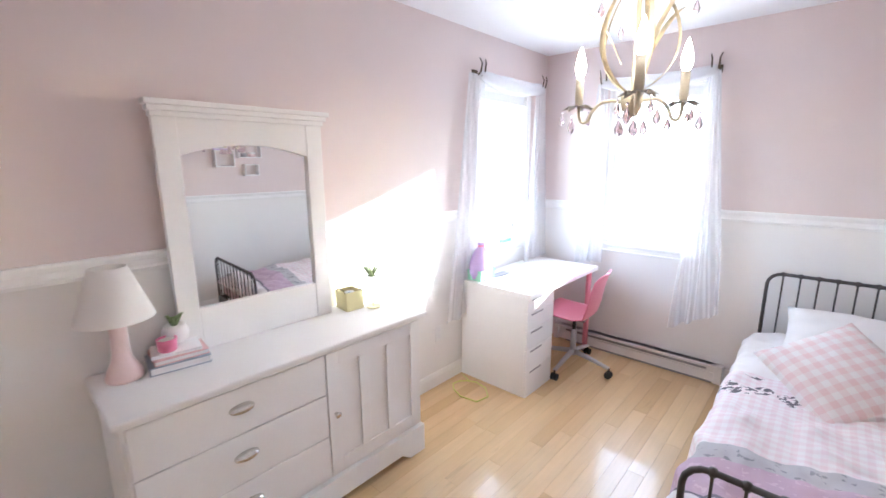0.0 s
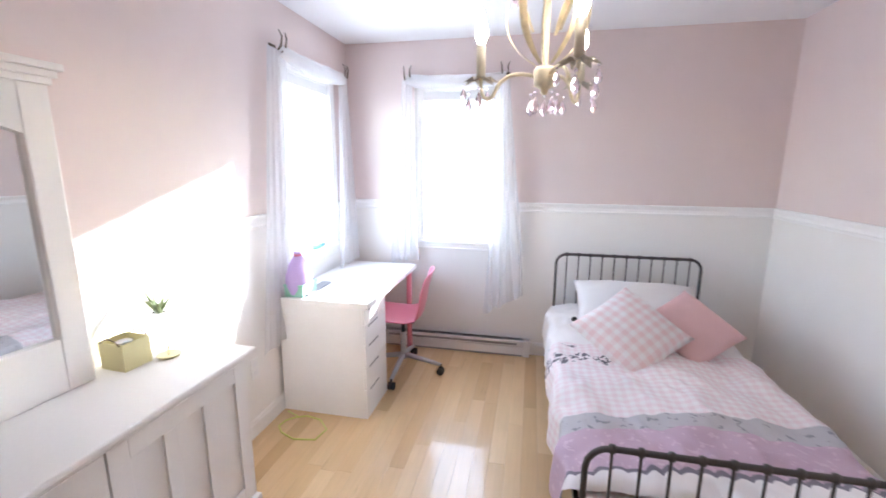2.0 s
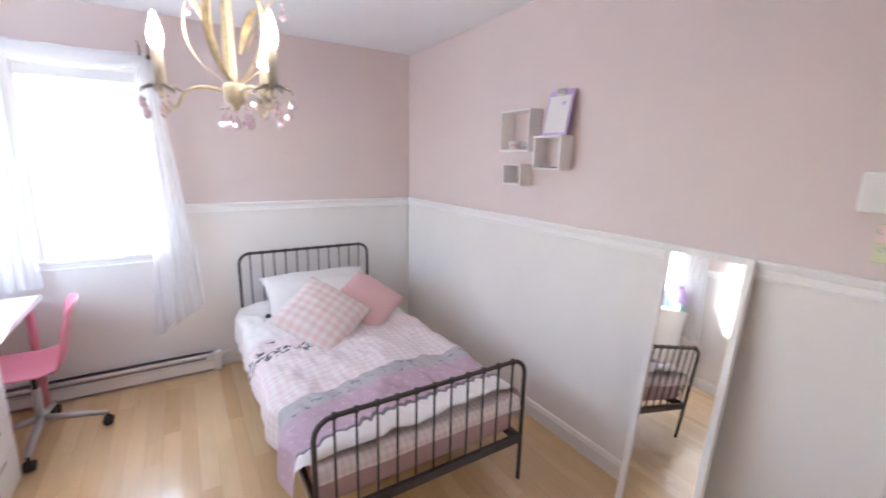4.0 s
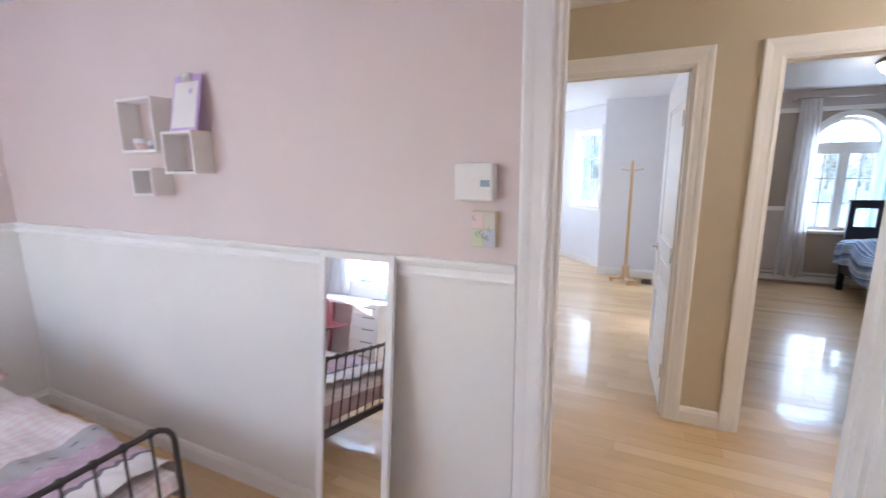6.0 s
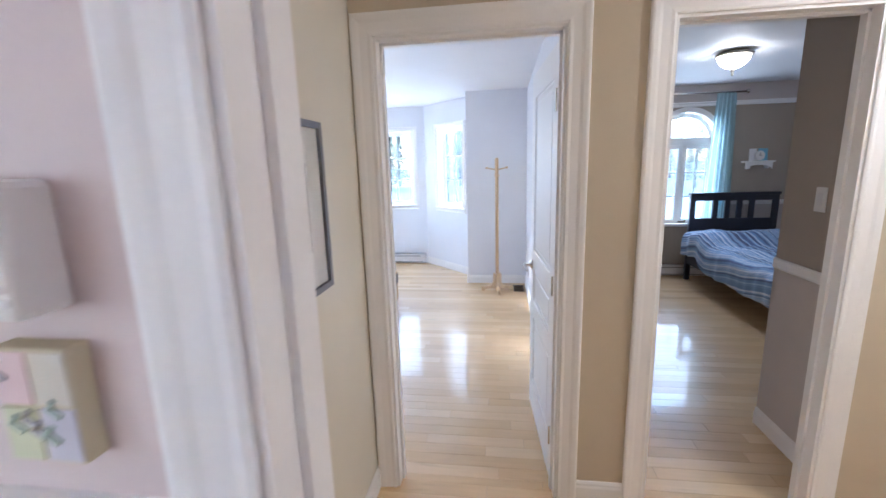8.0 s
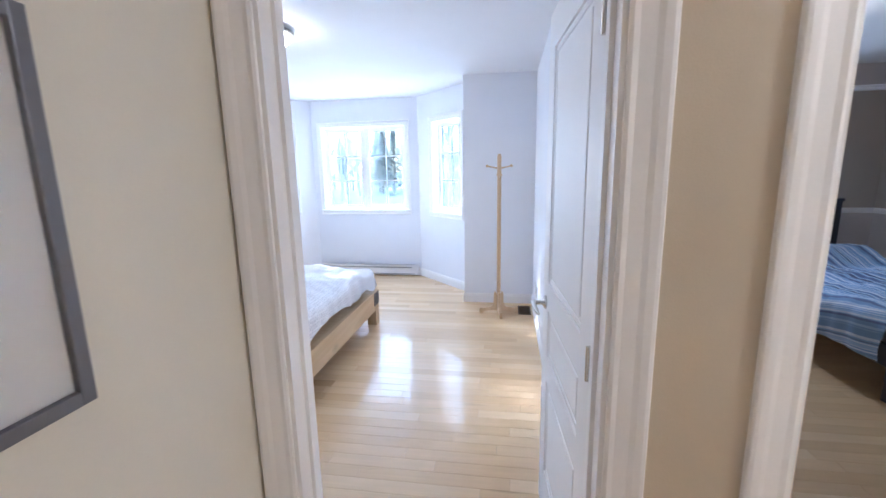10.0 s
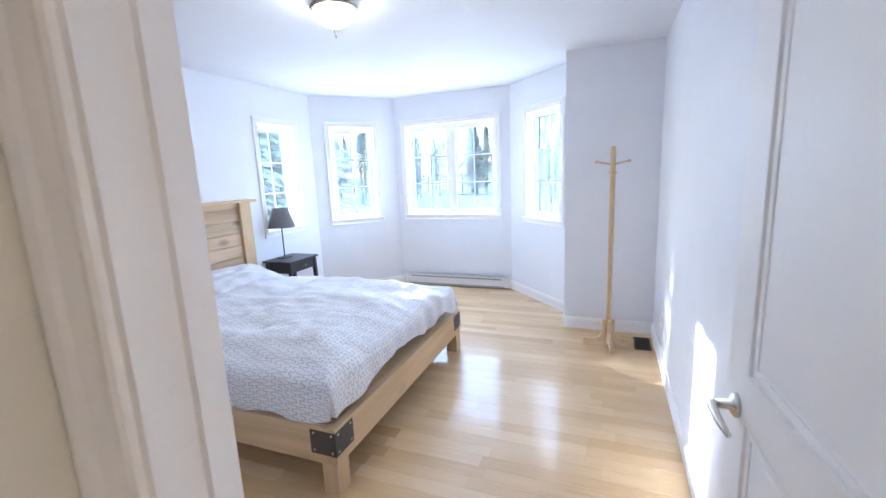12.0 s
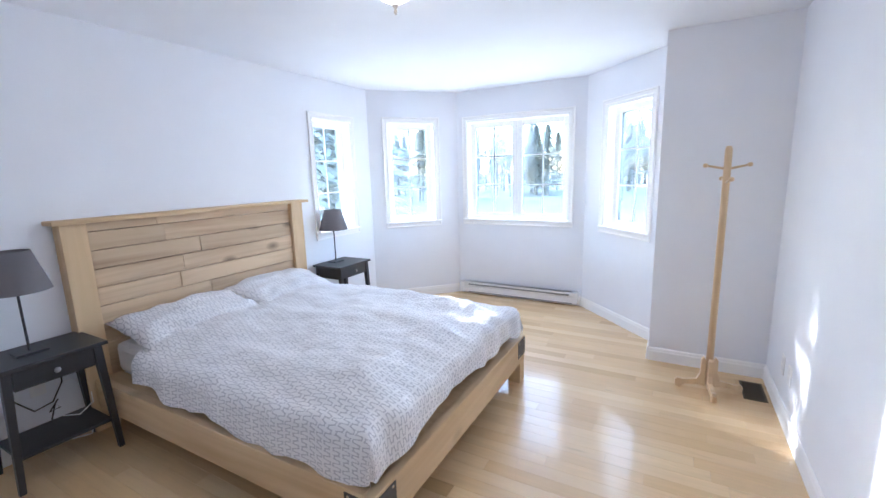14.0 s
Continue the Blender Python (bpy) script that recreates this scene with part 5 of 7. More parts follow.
for i, (y, c, l) in enumerate(((-0.62, "mint", "mint tube lying on the window sill"), (-0.55, "blue_card", "pale blue tube lying on the window sill"), (-0.50, "cushion_pink", "pink little bottle on the window sill"))):
    tb = thing("lotion_tube", l, "tube", pose(-0.03, y, 0.934, 0, 90, 70 + 8 * i), group="tubes on the sill")
    part("tube_body", lathe([(0.0, 0.0), (0.012, 0.0), (0.016, 0.02), (0.014, 0.07), (0.004, 0.085)], 12), M[c], tb, smooth=True)
    part("cap", lathe([(0.011, -0.02), (0.011, 0.0)], 12), M["white_plastic"], tb)


def swivel_chair():
    root = thing("desk_chair", "pink plastic shell swivel chair on silver castored base", "chair", pose(0.60, -0.50, 0, 0, 0, 8))
    # shell: one bent sheet, seat to back; X points to the back
    prof = [(-0.21, 0.425), (-0.18, 0.44), (-0.08, 0.425), (0.04, 0.415), (0.11, 0.43), (0.155, 0.475), (0.175, 0.55), (0.19, 0.65), (0.215, 0.74), (0.235, 0.79)]
    wid = [0.16, 0.19, 0.205, 0.205, 0.20, 0.205, 0.205, 0.195, 0.18, 0.15]
    bm = bmesh.new()
    rows = []
    for k, ((x, z), w) in enumerate(zip(prof, wid)):
        row = []
        for i in range(13):
            t = -1 + i / 6
            lift = 0.03 * t * t if k < 5 else 0
            fwd = -0.035 * t * t if k >= 5 else 0
            row.append(bm.verts.new((x + fwd, t * w, z + lift - (0.02 * t ** 4 if k == len(prof) - 1 else 0))))
        rows.append(row)
    for a, b in zip(rows, rows[1:]):
        for i in range(12):
            bm.faces.new((a[i], a[i + 1], b[i + 1], b[i]))
    bmesh.ops.subdivide_edges(bm, edges=bm.edges[:], cuts=1, smooth=1.0, use_grid_fill=True)
    bmesh.ops.solidify(bm, geom=bm.faces[:], thickness=0.007)
    part("shell", bm, M["pink_plastic"], root, "moulded pink seat and back", smooth=True)
    part("gas_lift", tube([(0, 0, 0.30), (0, 0, 0.41)], 0.013, 12), M["black"], root)
    part("column", tube([(0, 0, 0.10), (0, 0, 0.31)], 0.022, 14), M["silver"], root, smooth=True)
    part("seat_plate", box(-0.09, 0.09, -0.06, 0.06, 0.395, 0.41, 0.004), M["grey"], root)
    for k in range(4):
        a = radians(-98 + 90 * k)
        c, s = math.cos(a), math.sin(a)
        leg = part("base_arm", tube([(0.015 * c, 0.015 * s, 0.13), (0.15 * c, 0.15 * s, 0.105), (0.285 * c, 0.285 * s, 0.075)], [0.02, 0.017, 0.013], 10), M["silver"], root, smooth=True)
        bm = bmesh.new()
        px, py = 0.285 * c, 0.285 * s
        add_tube(bm, [(px, py, 0.078), (px, py, 0.045)], 0.008, 8)
        for o in (-0.014, 0.014):
            add_tube(bm, [(px + s * (o - 0.008), py - c * (o - 0.008), 0.026), (px + s * (o + 0.008), py - c * (o + 0.008), 0.026)], 0.026, 16)
        part("caster", bm, M["black"], leg, "black twin-wheel caster")
    return root


swivel_chair()
cb = thing("cable", "yellow-green cable coiled on the floor", "cable")
part("cord", tube([(0.12, -1.24, 0.005), (0.20, -1.20, 0.005), (0.30, -1.22, 0.005), (0.38, -1.30, 0.005), (0.36, -1.40, 0.005), (0.24, -1.42, 0.005), (0.14, -1.38, 0.005), (0.09, -1.33, 0.005), (0.10, -1.27, 0.006), (0.16, -1.23, 0.013), (0.06, -1.18, 0.006)], 0.005, 6), M["cable"], cb, smooth=True)
so = thing("wall_outlet", "white wall outlet on the wainscot", "outlet")
part("plate", box(0.006, 0.011, -1.42, -1.35, 0.33, 0.45, 0.002), M["white_plastic"], so)
for z in (0.35, 0.40):
    part("socket", box(0.011, 0.0125, -1.40, -1.37, z, z + 0.03), M["paper"], so)


# ---- metal bed ----
def metal_bed():
    root = thing("metal_bed", "black metal single bed frame with barred head and foot", "bed")
    X0, X1, YH, YF = 1.69, 2.69, -0.075, -2.07

    def end(y, top, mid, name):
        r = 0.075
        pts = [(X0, y, 0.0), (X0, y, top - r)] + [(X0 + r - r * math.cos(a), y, top - r + r * math.sin(a)) for a in (0.4, 0.8, 1.2)] + [(X0 + r, y, top), (X1 - r, y, top)] + \
              [(X1 - r + r * math.sin(a), y, top - r + r * math.cos(a)) for a in (0.4, 0.8, 1.2)] + [(X1, y, top - r), (X1, y, 0.0)]
        e = part(name, tube(pts, 0.0105, 10), M["black_metal"], root, smooth=True)
        part("cross_rail", box(X0, X1, y - 0.012, y + 0.012, mid - 0.03, mid + 0.012, 0.004), M["black_metal"], root)
        for k in range(11):
            x = X0 + (X1 - X0) * (k + 0.9) / 11.8
            part("bar", tube([(x, y, mid), (x, y, top)], 0.0048, 8), M["black_metal"], e)
            part("collar", lathe([(0.0, -0.014), (0.0115, -0.012), (0.0135, 0.0), (0.0115, 0.012), (0.0, 0.016)], 10, (x, y, top)), M["black_metal"], e, smooth=True)

    end(YH, 0.862, 0.26, "headboard")
    end(YF, 0.655, 0.245, "footboard")
    for x in (X0 + 0.02, X1 - 0.02):
        part("side_rail", box(x - 0.012, x + 0.012, YF, YH, 0.215, 0.26, 0.003), M["black_metal"], root)
    part("slat_base", boxes([(X0 + 0.03, X1 - 0.03, YF + 0.1 + 0.18 * k, YF + 0.17 + 0.18 * k, 0.245, 0.258) for k in range(11)]), M["pine_x"], root)
    return root


metal_bed()
mt = tagged(part("mattress", box(1.71, 2.67, -2.035, -0.10, 0.259, 0.435, 0.03), M["mauve"]), "mauve sheeted mattress in the metal bed", "mattress")
for f in mt.data.polygons:
    f.use_smooth = True
tagged(part("folded_sheet", draped(1.705, 2.675, -2.035, -1.7, lambda x, y: 0.439, (0.02, 0.02, 0.0, 0.065), 8, 30, 24, radius=0.03, fold=0.004, hem=0.012), M["gingham_small"]), "pink gingham sheet edge hanging over the mattress foot", "bed sheet")
tagged(part("duvet", draped(1.69, 2.68, -1.985, -0.12, lambda x, y: 0.462 + 0.035 * math.sin(math.pi * min(1, max(0, (x - 1.69) / 0.99))) ** 0.6 + 0.02 * noise.noise(Vector((x * 3, y * 2.2, 1.0))),
                            (0.24, 0.22, 0.0, 0.025), 3, 110, 190, radius=0.05, fold=0.026, hem=0.04), M["duvet_pink"]), "white duvet with pink gingham, grey and mauve bands", "duvet")


def cushion(name, label, category, m, w, h, t, material, seed, wrinkle=0.006, puff=0.42):
    ob = part(name, pillow_mesh(w, h, t, seed, puff=puff, wrinkle=wrinkle), material)
    ob.matrix_world = m
    return tagged(ob, label, category)


cushion("pillow", "white cotton pillow leaning on the headboard", "pillow", pose(2.22, -0.36, 0.585, 26, 0, 0), 0.82, 0.46, 0.17, M["linen"], 2, 0.014)
cushion("cushion", "rose pink velvet cushion on the bed", "cushion", pose(2.42, -0.74, 0.585, 34, 0, 0) @ pose(0, 0, 0, 0, 0, 38), 0.42, 0.42, 0.15, M["cushion_pink"], 4)
cushion("cushion", "pink and white gingham cushion on the bed", "cushion", pose(2.06, -0.90, 0.60, 34, 0, 0) @ pose(0, 0, 0, 0, 0, 42) @ Matrix.Translation((-0.0, 0, 0)), 0.47, 0.47, 0.16, M["gingham"], 6)
tagged(part("remote_control", lathe([(0.0, 0.0), (0.018, 0.003), (0.02, 0.015), (0.012, 0.026), (0.0, 0.028)], 14, (1.80, -0.52, 0.50)), M["black"]), "small black round thing on the bed", "remote control")


# ---- shelves, clipboard, thermostat, picture, leaning mirror ----
def wall_cube(name, y0, y1, z0, z1, label, depth=0.095, t=0.011):
    root = thing(name, label, "shelf", group="wall cube shelves")
    x0, x1 = PX - depth, PX
    part("frame_box", boxes([(x0, x1, y0, y1, z0, z0 + t), (x0, x1, y0, y1, z1 - t, z1), (x0, x1, y0, y0 + t, z0 + t, z1 - t), (x0, x1, y1 - t, y1, z0 + t, z1 - t)]), M["lacquer"], root)
    return root


wall_cube("wall_shelf", -1.627, -1.380, 1.625, 1.858, "large white cube shelf on the pink wall")
wall_cube("wall_shelf", -1.863, -1.668, 1.528, 1.706, "medium white cube shelf on the pink wall")
wall_cube("wall_shelf", -1.573, -1.418, 1.432, 1.556, "small white cube shelf on the pink wall")
jr2 = thing("cream_jar", "glass jar of peach cream in the shelf", "jar", pose(PX - 0.05, -1.47, 1.636))
part("jar_body", lathe([(0.0, 0.0), (0.034, 0.0), (0.036, 0.03), (0.0, 0.03)], 18), M["pale_pink"], jr2, smooth=True)
part("lid", lathe([(0.037, 0.031), (0.037, 0.05), (0.0, 0.05)], 18), M["white_plastic"], jr2)
jr3 = thing("spool_jar", "small silver and blue jar in the shelf", "jar", pose(PX - 0.05, -1.56, 1.636))
part("jar_body", lathe([(0.0, 0.0), (0.03, 0.0), (0.032, 0.035), (0.02, 0.045), (0.0, 0.045)], 18), M["silver"], jr3, smooth=True)
dsh = tagged(part("phone_case", box(PX - 0.085, PX - 0.03, -1.80, -1.71, 1.5395, 1.5455, 0.002), M["grey"]), "dark flat case lying in the shelf", "case")
cl = thing("clipboard", "lilac clipboard with white sheet leaning above the shelf", "clipboard", pose(PX - 0.075, -1.79, 1.707, 0, 13, 0))
part("board", box(-0.003, 0.003, -0.085, 0.085, 0.0, 0.235, 0.002), M["purple"], cl)
part("sheet", box(-0.0045, -0.0032, -0.073, 0.073, 0.012, 0.205), M["paper"], cl)
part("clip", box(-0.014, -0.003, -0.03, 0.03, 0.205, 0.24, 0.003), M["nickel"], cl)
part("print_mark", lathe([(0.0, 0.0), (0.012, 0.0), (0.0, 0.001)], 10), M["purple"], cl).matrix_local = pose(-0.0047, -0.03, 0.165, 0, -90, 0)
th = thing("thermostat", "white wall thermostat with a small screen", "thermostat")
part("housing", box(PX - 0.050, PX, -3.138, -3.010, 1.440, 1.556, 0.007), M["white_plastic"], th)
part("screen", box(PX - 0.0515, PX - 0.048, -3.128, -3.098, 1.485, 1.505), M["lcd"], th, "small blue-grey display")
part("button", boxes([(PX - 0.052, PX - 0.049, -3.133, -3.122, 1.466, 1.473), (PX - 0.052, PX - 0.049, -3.133, -3.122, 1.454, 1.461)], 0.001), M["paper"], th)
part("lid_line", tube([(PX - 0.0505, -3.055 - 0.06 * i / 8, 1.49 + 0.025 * math.sin(math.pi * i / 16)) for i in range(9)], 0.0006, 5), M["paper"], th)


def little_canvas():
    root = thing("canvas", "small painted canvas in yellow, green and lilac patches", "picture")
    part("canvas_block", box(PX - 0.024, PX, -3.141, -3.060, 1.291, 1.407, 0.003), M["canvas_edge"], root)
    x = PX - 0.0255
    for i, (y0, y1, z0, z1, c) in enumerate(((-3.098, -3.062, 1.352, 1.403, "pale_pink"), (-3.139, -3.102, 1.352, 1.403, "cream"), (-3.098, -3.062, 1.295, 1.348, "leaf_pale"), (-3.139, -3.102, 1.295, 1.348, "lavender"))):
        part("patch", box(x, PX - 0.0235, y0, y1, z0, z1), M[c], root)
    rnd = random.Random(4)
    for i in range(7):
        y, z = rnd.uniform(-3.13, -3.07), rnd.uniform(1.305, 1.395)
        part("brush_shape", tube([(x - 0.001, y, z), (x - 0.001, y + 0.012, z + 0.008), (x - 0.001, y + 0.006, z + 0.016)], 0.003, 5), M["silver" if i % 2 else "mint_pale"], root)
    return root


M["leaf_pale"] = mat("pale_green_paint", (0.68, 0.70, 0.50), 0.7, var=0.1)
M["lavender"] = mat("lavender_paint", (0.66, 0.65, 0.72), 0.7, var=0.1)
M["mint_pale"] = mat("pale_mint_paint", (0.50, 0.62, 0.56), 0.7, var=0.1)
little_canvas()


def leaning_mirror():
    w, h = 0.335, 1.25
    lean = math.degrees(math.asin(0.155 / h))
    root = thing("floor_mirror", "tall white framed mirror leaning on the wall", "mirror", Matrix.Translation((PX - 0.19, -2.44, 0.0)) @ pose(0, 0, 0, 0, lean, 0))
    b = 0.028
    for y0, y1, z0, z1 in ((-w, -w + b, 0, h), (-b, 0, 0, h), (-w + b, -b, 0, b), (-w + b, -b, h - b, h)):
        part("frame_bar", box(0.0, 0.02, y0, y1, z0, z1, 0.003), M["lacquer"], root)
    part("mirror_glass", box(0.008, 0.012, -w + b - 0.004, -b + 0.004, b - 0.004, h - b + 0.004), M["mirror"], root, "clear mirror glass")
    return root


leaning_mirror()


# ---- chandelier ----
def chandelier():
    cx, cy, hz = 1.505, -2.25, 1.71
    root = thing("chandelier", "cream metal chandelier with three lit candles and pink crystals", "chandelier", pose(cx, cy, hz))
    cream = M["antique_cream"]
    part("hub", lathe([(0.0, -0.035), (0.006, -0.033), (0.01, -0.022), (0.024, -0.014), (0.027, 0.018), (0.022, 0.026), (0.0, 0.026)], 20), cream, root, smooth=True)
    part("rod", tube([(0, 0, 0.02), (0, 0, 0.70)], 0.006, 8), cream, root)
    part("canopy", lathe([(0.0, 0.66), (0.02, 0.665), (0.055, 0.70), (0.06, 0.728), (0.0, 0.729)], 24), cream, root, smooth=True)

    def ribbon(a, pts, w0, name, material):
        """A flat twisting leaf band in the plane at azimuth a; pts (out, up)."""
        bm = bmesh.new()
        prev = None
        for i, (r, z) in enumerate(pts):
            t = i / (len(pts) - 1)
            w = w0 * math.sin(math.pi * (0.12 + 0.83 * t)) + 0.002
            c = Vector((r * math.cos(a), r * math.sin(a), z))
            s = Vector((-math.sin(a + 0.5 * t), math.cos(a + 0.5 * t), 0)) * w
            row = [bm.verts.new(c - s), bm.verts.new(c + Vector((math.cos(a), math.sin(a), 0)) * 0.004), bm.verts.new(c + s)]
            if prev:
                bm.faces.new((prev[0], prev[1], row[1], row[0]))
                bm.faces.new((prev[1], prev[2], row[2], row[1]))
            prev = row
        bmesh.ops.solidify(bm, geom=bm.faces[:], thickness=0.0025)
        return part(name, bm, material, root, smooth=True)

    for k in range(5):
        a = radians(20 + 72 * k)
        body = arc((0.018, 0.03, 0), (0.17, 0.12, 0), (0.028, 0.30, 0), 12)
        ribbon(a, [(p.x, p.y) for p in body], 0.0072, "ribbon_leaf", cream)
        if k % 2 == 0:
            tip = arc((0.03, 0.10, 0), (0.08, 0.22, 0), (0.125, 0.235, 0), 8)
            ribbon(a + 0.5, [(p.x, p.y) for p in tip], 0.009, "curled_leaf", cream)

    def drop(x, y, z, s=1.0):
        s *= 0.85
        bm = bmesh.new()
        add_lathe(bm, [(0.0, 0.0), (0.0045 * s, -0.004 * s), (0.0, -0.009 * s)], 6, (x, y, z))
        add_lathe(bm, [(0.0, -0.011 * s), (0.004 * s, -0.018 * s), (0.0105 * s, -0.036 * s), (0.009 * s, -0.045 * s), (0.0, -0.055 * s)], 7, (x, y, z))
        part("crystal_drop", bm, M["crystal"], root, "pink faceted crystal drop")

    for az in (-66, 54, 174):
        a = radians(az)
        c, s = math.cos(a), math.sin(a)
        R = 0.152
        pts = [(0.03 * c, 0.03 * s, 0.005)] + [Vector((q.x * c, q.x * s, q.y)) for q in arc((0.03, 0.01, 0), (0.10, 0.03, 0), (0.12, -0.03, 0), 6)] + [Vector((q.x * c, q.x * s, q.y)) for q in arc((0.125, -0.035, 0), (0.152, -0.05, 0), (R, 0.01, 0), 5)]
        arm = part("arm", tube(pts, 0.0045, 8), cream, root, smooth=True)
        x, y = R * c, R * s
        bm = bmesh.new()
        for k in range(7):
            b = 2 * math.pi * k / 7
            p = [Vector((x, y, 0.01)), Vector((x + 0.025 * math.cos(b), y + 0.025 * math.sin(b), 0.012)), Vector((x + 0.046 * math.cos(b), y + 0.046 * math.sin(b), -0.002))]
            sd = Vector((-math.sin(b), math.cos(b), 0))
            v = [bm.verts.new(p[0]), bm.verts.new(p[1] - sd * 0.012), bm.verts.new(p[2]), bm.verts.new(p[1] + sd * 0.012)]
            bm.faces.new(v)
        bmesh.ops.solidify(bm, geom=bm.faces[:], thickness=0.002)
        part("leaf_pan", bm, M["antique"], arm)
        part("candle_sleeve", lathe([(0.0, 0.012), (0.011, 0.012), (0.011, 0.085), (0.0, 0.085)], 16, (x, y, 0)), M["ivory"], arm, "ivory candle sleeve", smooth=True)
        part("flame_bulb", lathe([(0.0, 0.086), (0.008, 0.088), (0.0125, 0.098), (0.0145, 0.110), (0.0135, 0.124), (0.009, 0.142), (0.0045, 0.157), (0.0015, 0.166), (0.0, 0.167)], 18, (x, y, 0)), M["bulb"], arm, "lit flame-shaped bulb", smooth=True)
        for k in range(4):
            b = a + radians(-100 + 66 * k)
            drop(x + 0.043 * math.cos(b), y + 0.043 * math.sin(b), -0.004 - 0.012 * (k % 2), 1.05 if k % 2 else 0.85)
    for k in range(5):
        b = radians(15 + 72 * k)
        drop(0.032 * math.cos(b), 0.032 * math.sin(b), -0.028, 1.15)
    for k in range(3):
        b = radians(-20 + 120 * k) + 0.5
        drop(0.125 * math.cos(b), 0.125 * math.sin(b), 0.232, 0.95)
    return root


M["antique_cream"] = mat("antique_cream_metal", (0.70, 0.62, 0.45), 0.5, 0.0, var=0.25, scale=40)
M["ivory"] = mat("ivory_plastic", (0.66, 0.60, 0.48), 0.45, var=0.04)
chandelier()


# ---- hall: framed print ----
pf = thing("framed_print", "grey framed print with a wide white mat on the hall end wall", "picture")
x0, x1, z0, z1 = 3.70, 4.18, 1.155, 1.705
for a, b, c, d in ((x0, x0 + 0.022, z0, z1), (x1 - 0.022, x1, z0, z1), (x0 + 0.022, x1 - 0.022, z0, z0 + 0.022), (x0 + 0.022, x1 - 0.022, z1 - 0.022, z1)):
    part("frame_bar", box(a, b, HY - 0.024, HY, c, d, 0.002), M["frame_grey"], pf)
part("mat_board", box(x0 + 0.02, x1 - 0.02, HY - 0.012, HY - 0.002, z0 + 0.02, z1 - 0.02), M["paper"], pf)
M["print_grey"] = mat("grey_print", (0.42, 0.42, 0.44), 0.35, var=0.12, scale=9)
part("print", box(x0 + 0.12, x1 - 0.12, HY - 0.0135, HY - 0.011, z0 + 0.14, z1 - 0.13), M["print_grey"], pf, "pale grey print")
part("glazing", box(x0 + 0.018, x1 - 0.018, HY - 0.018, HY - 0.016, z0 + 0.018, z1 - 0.018), M["glazing"], pf)


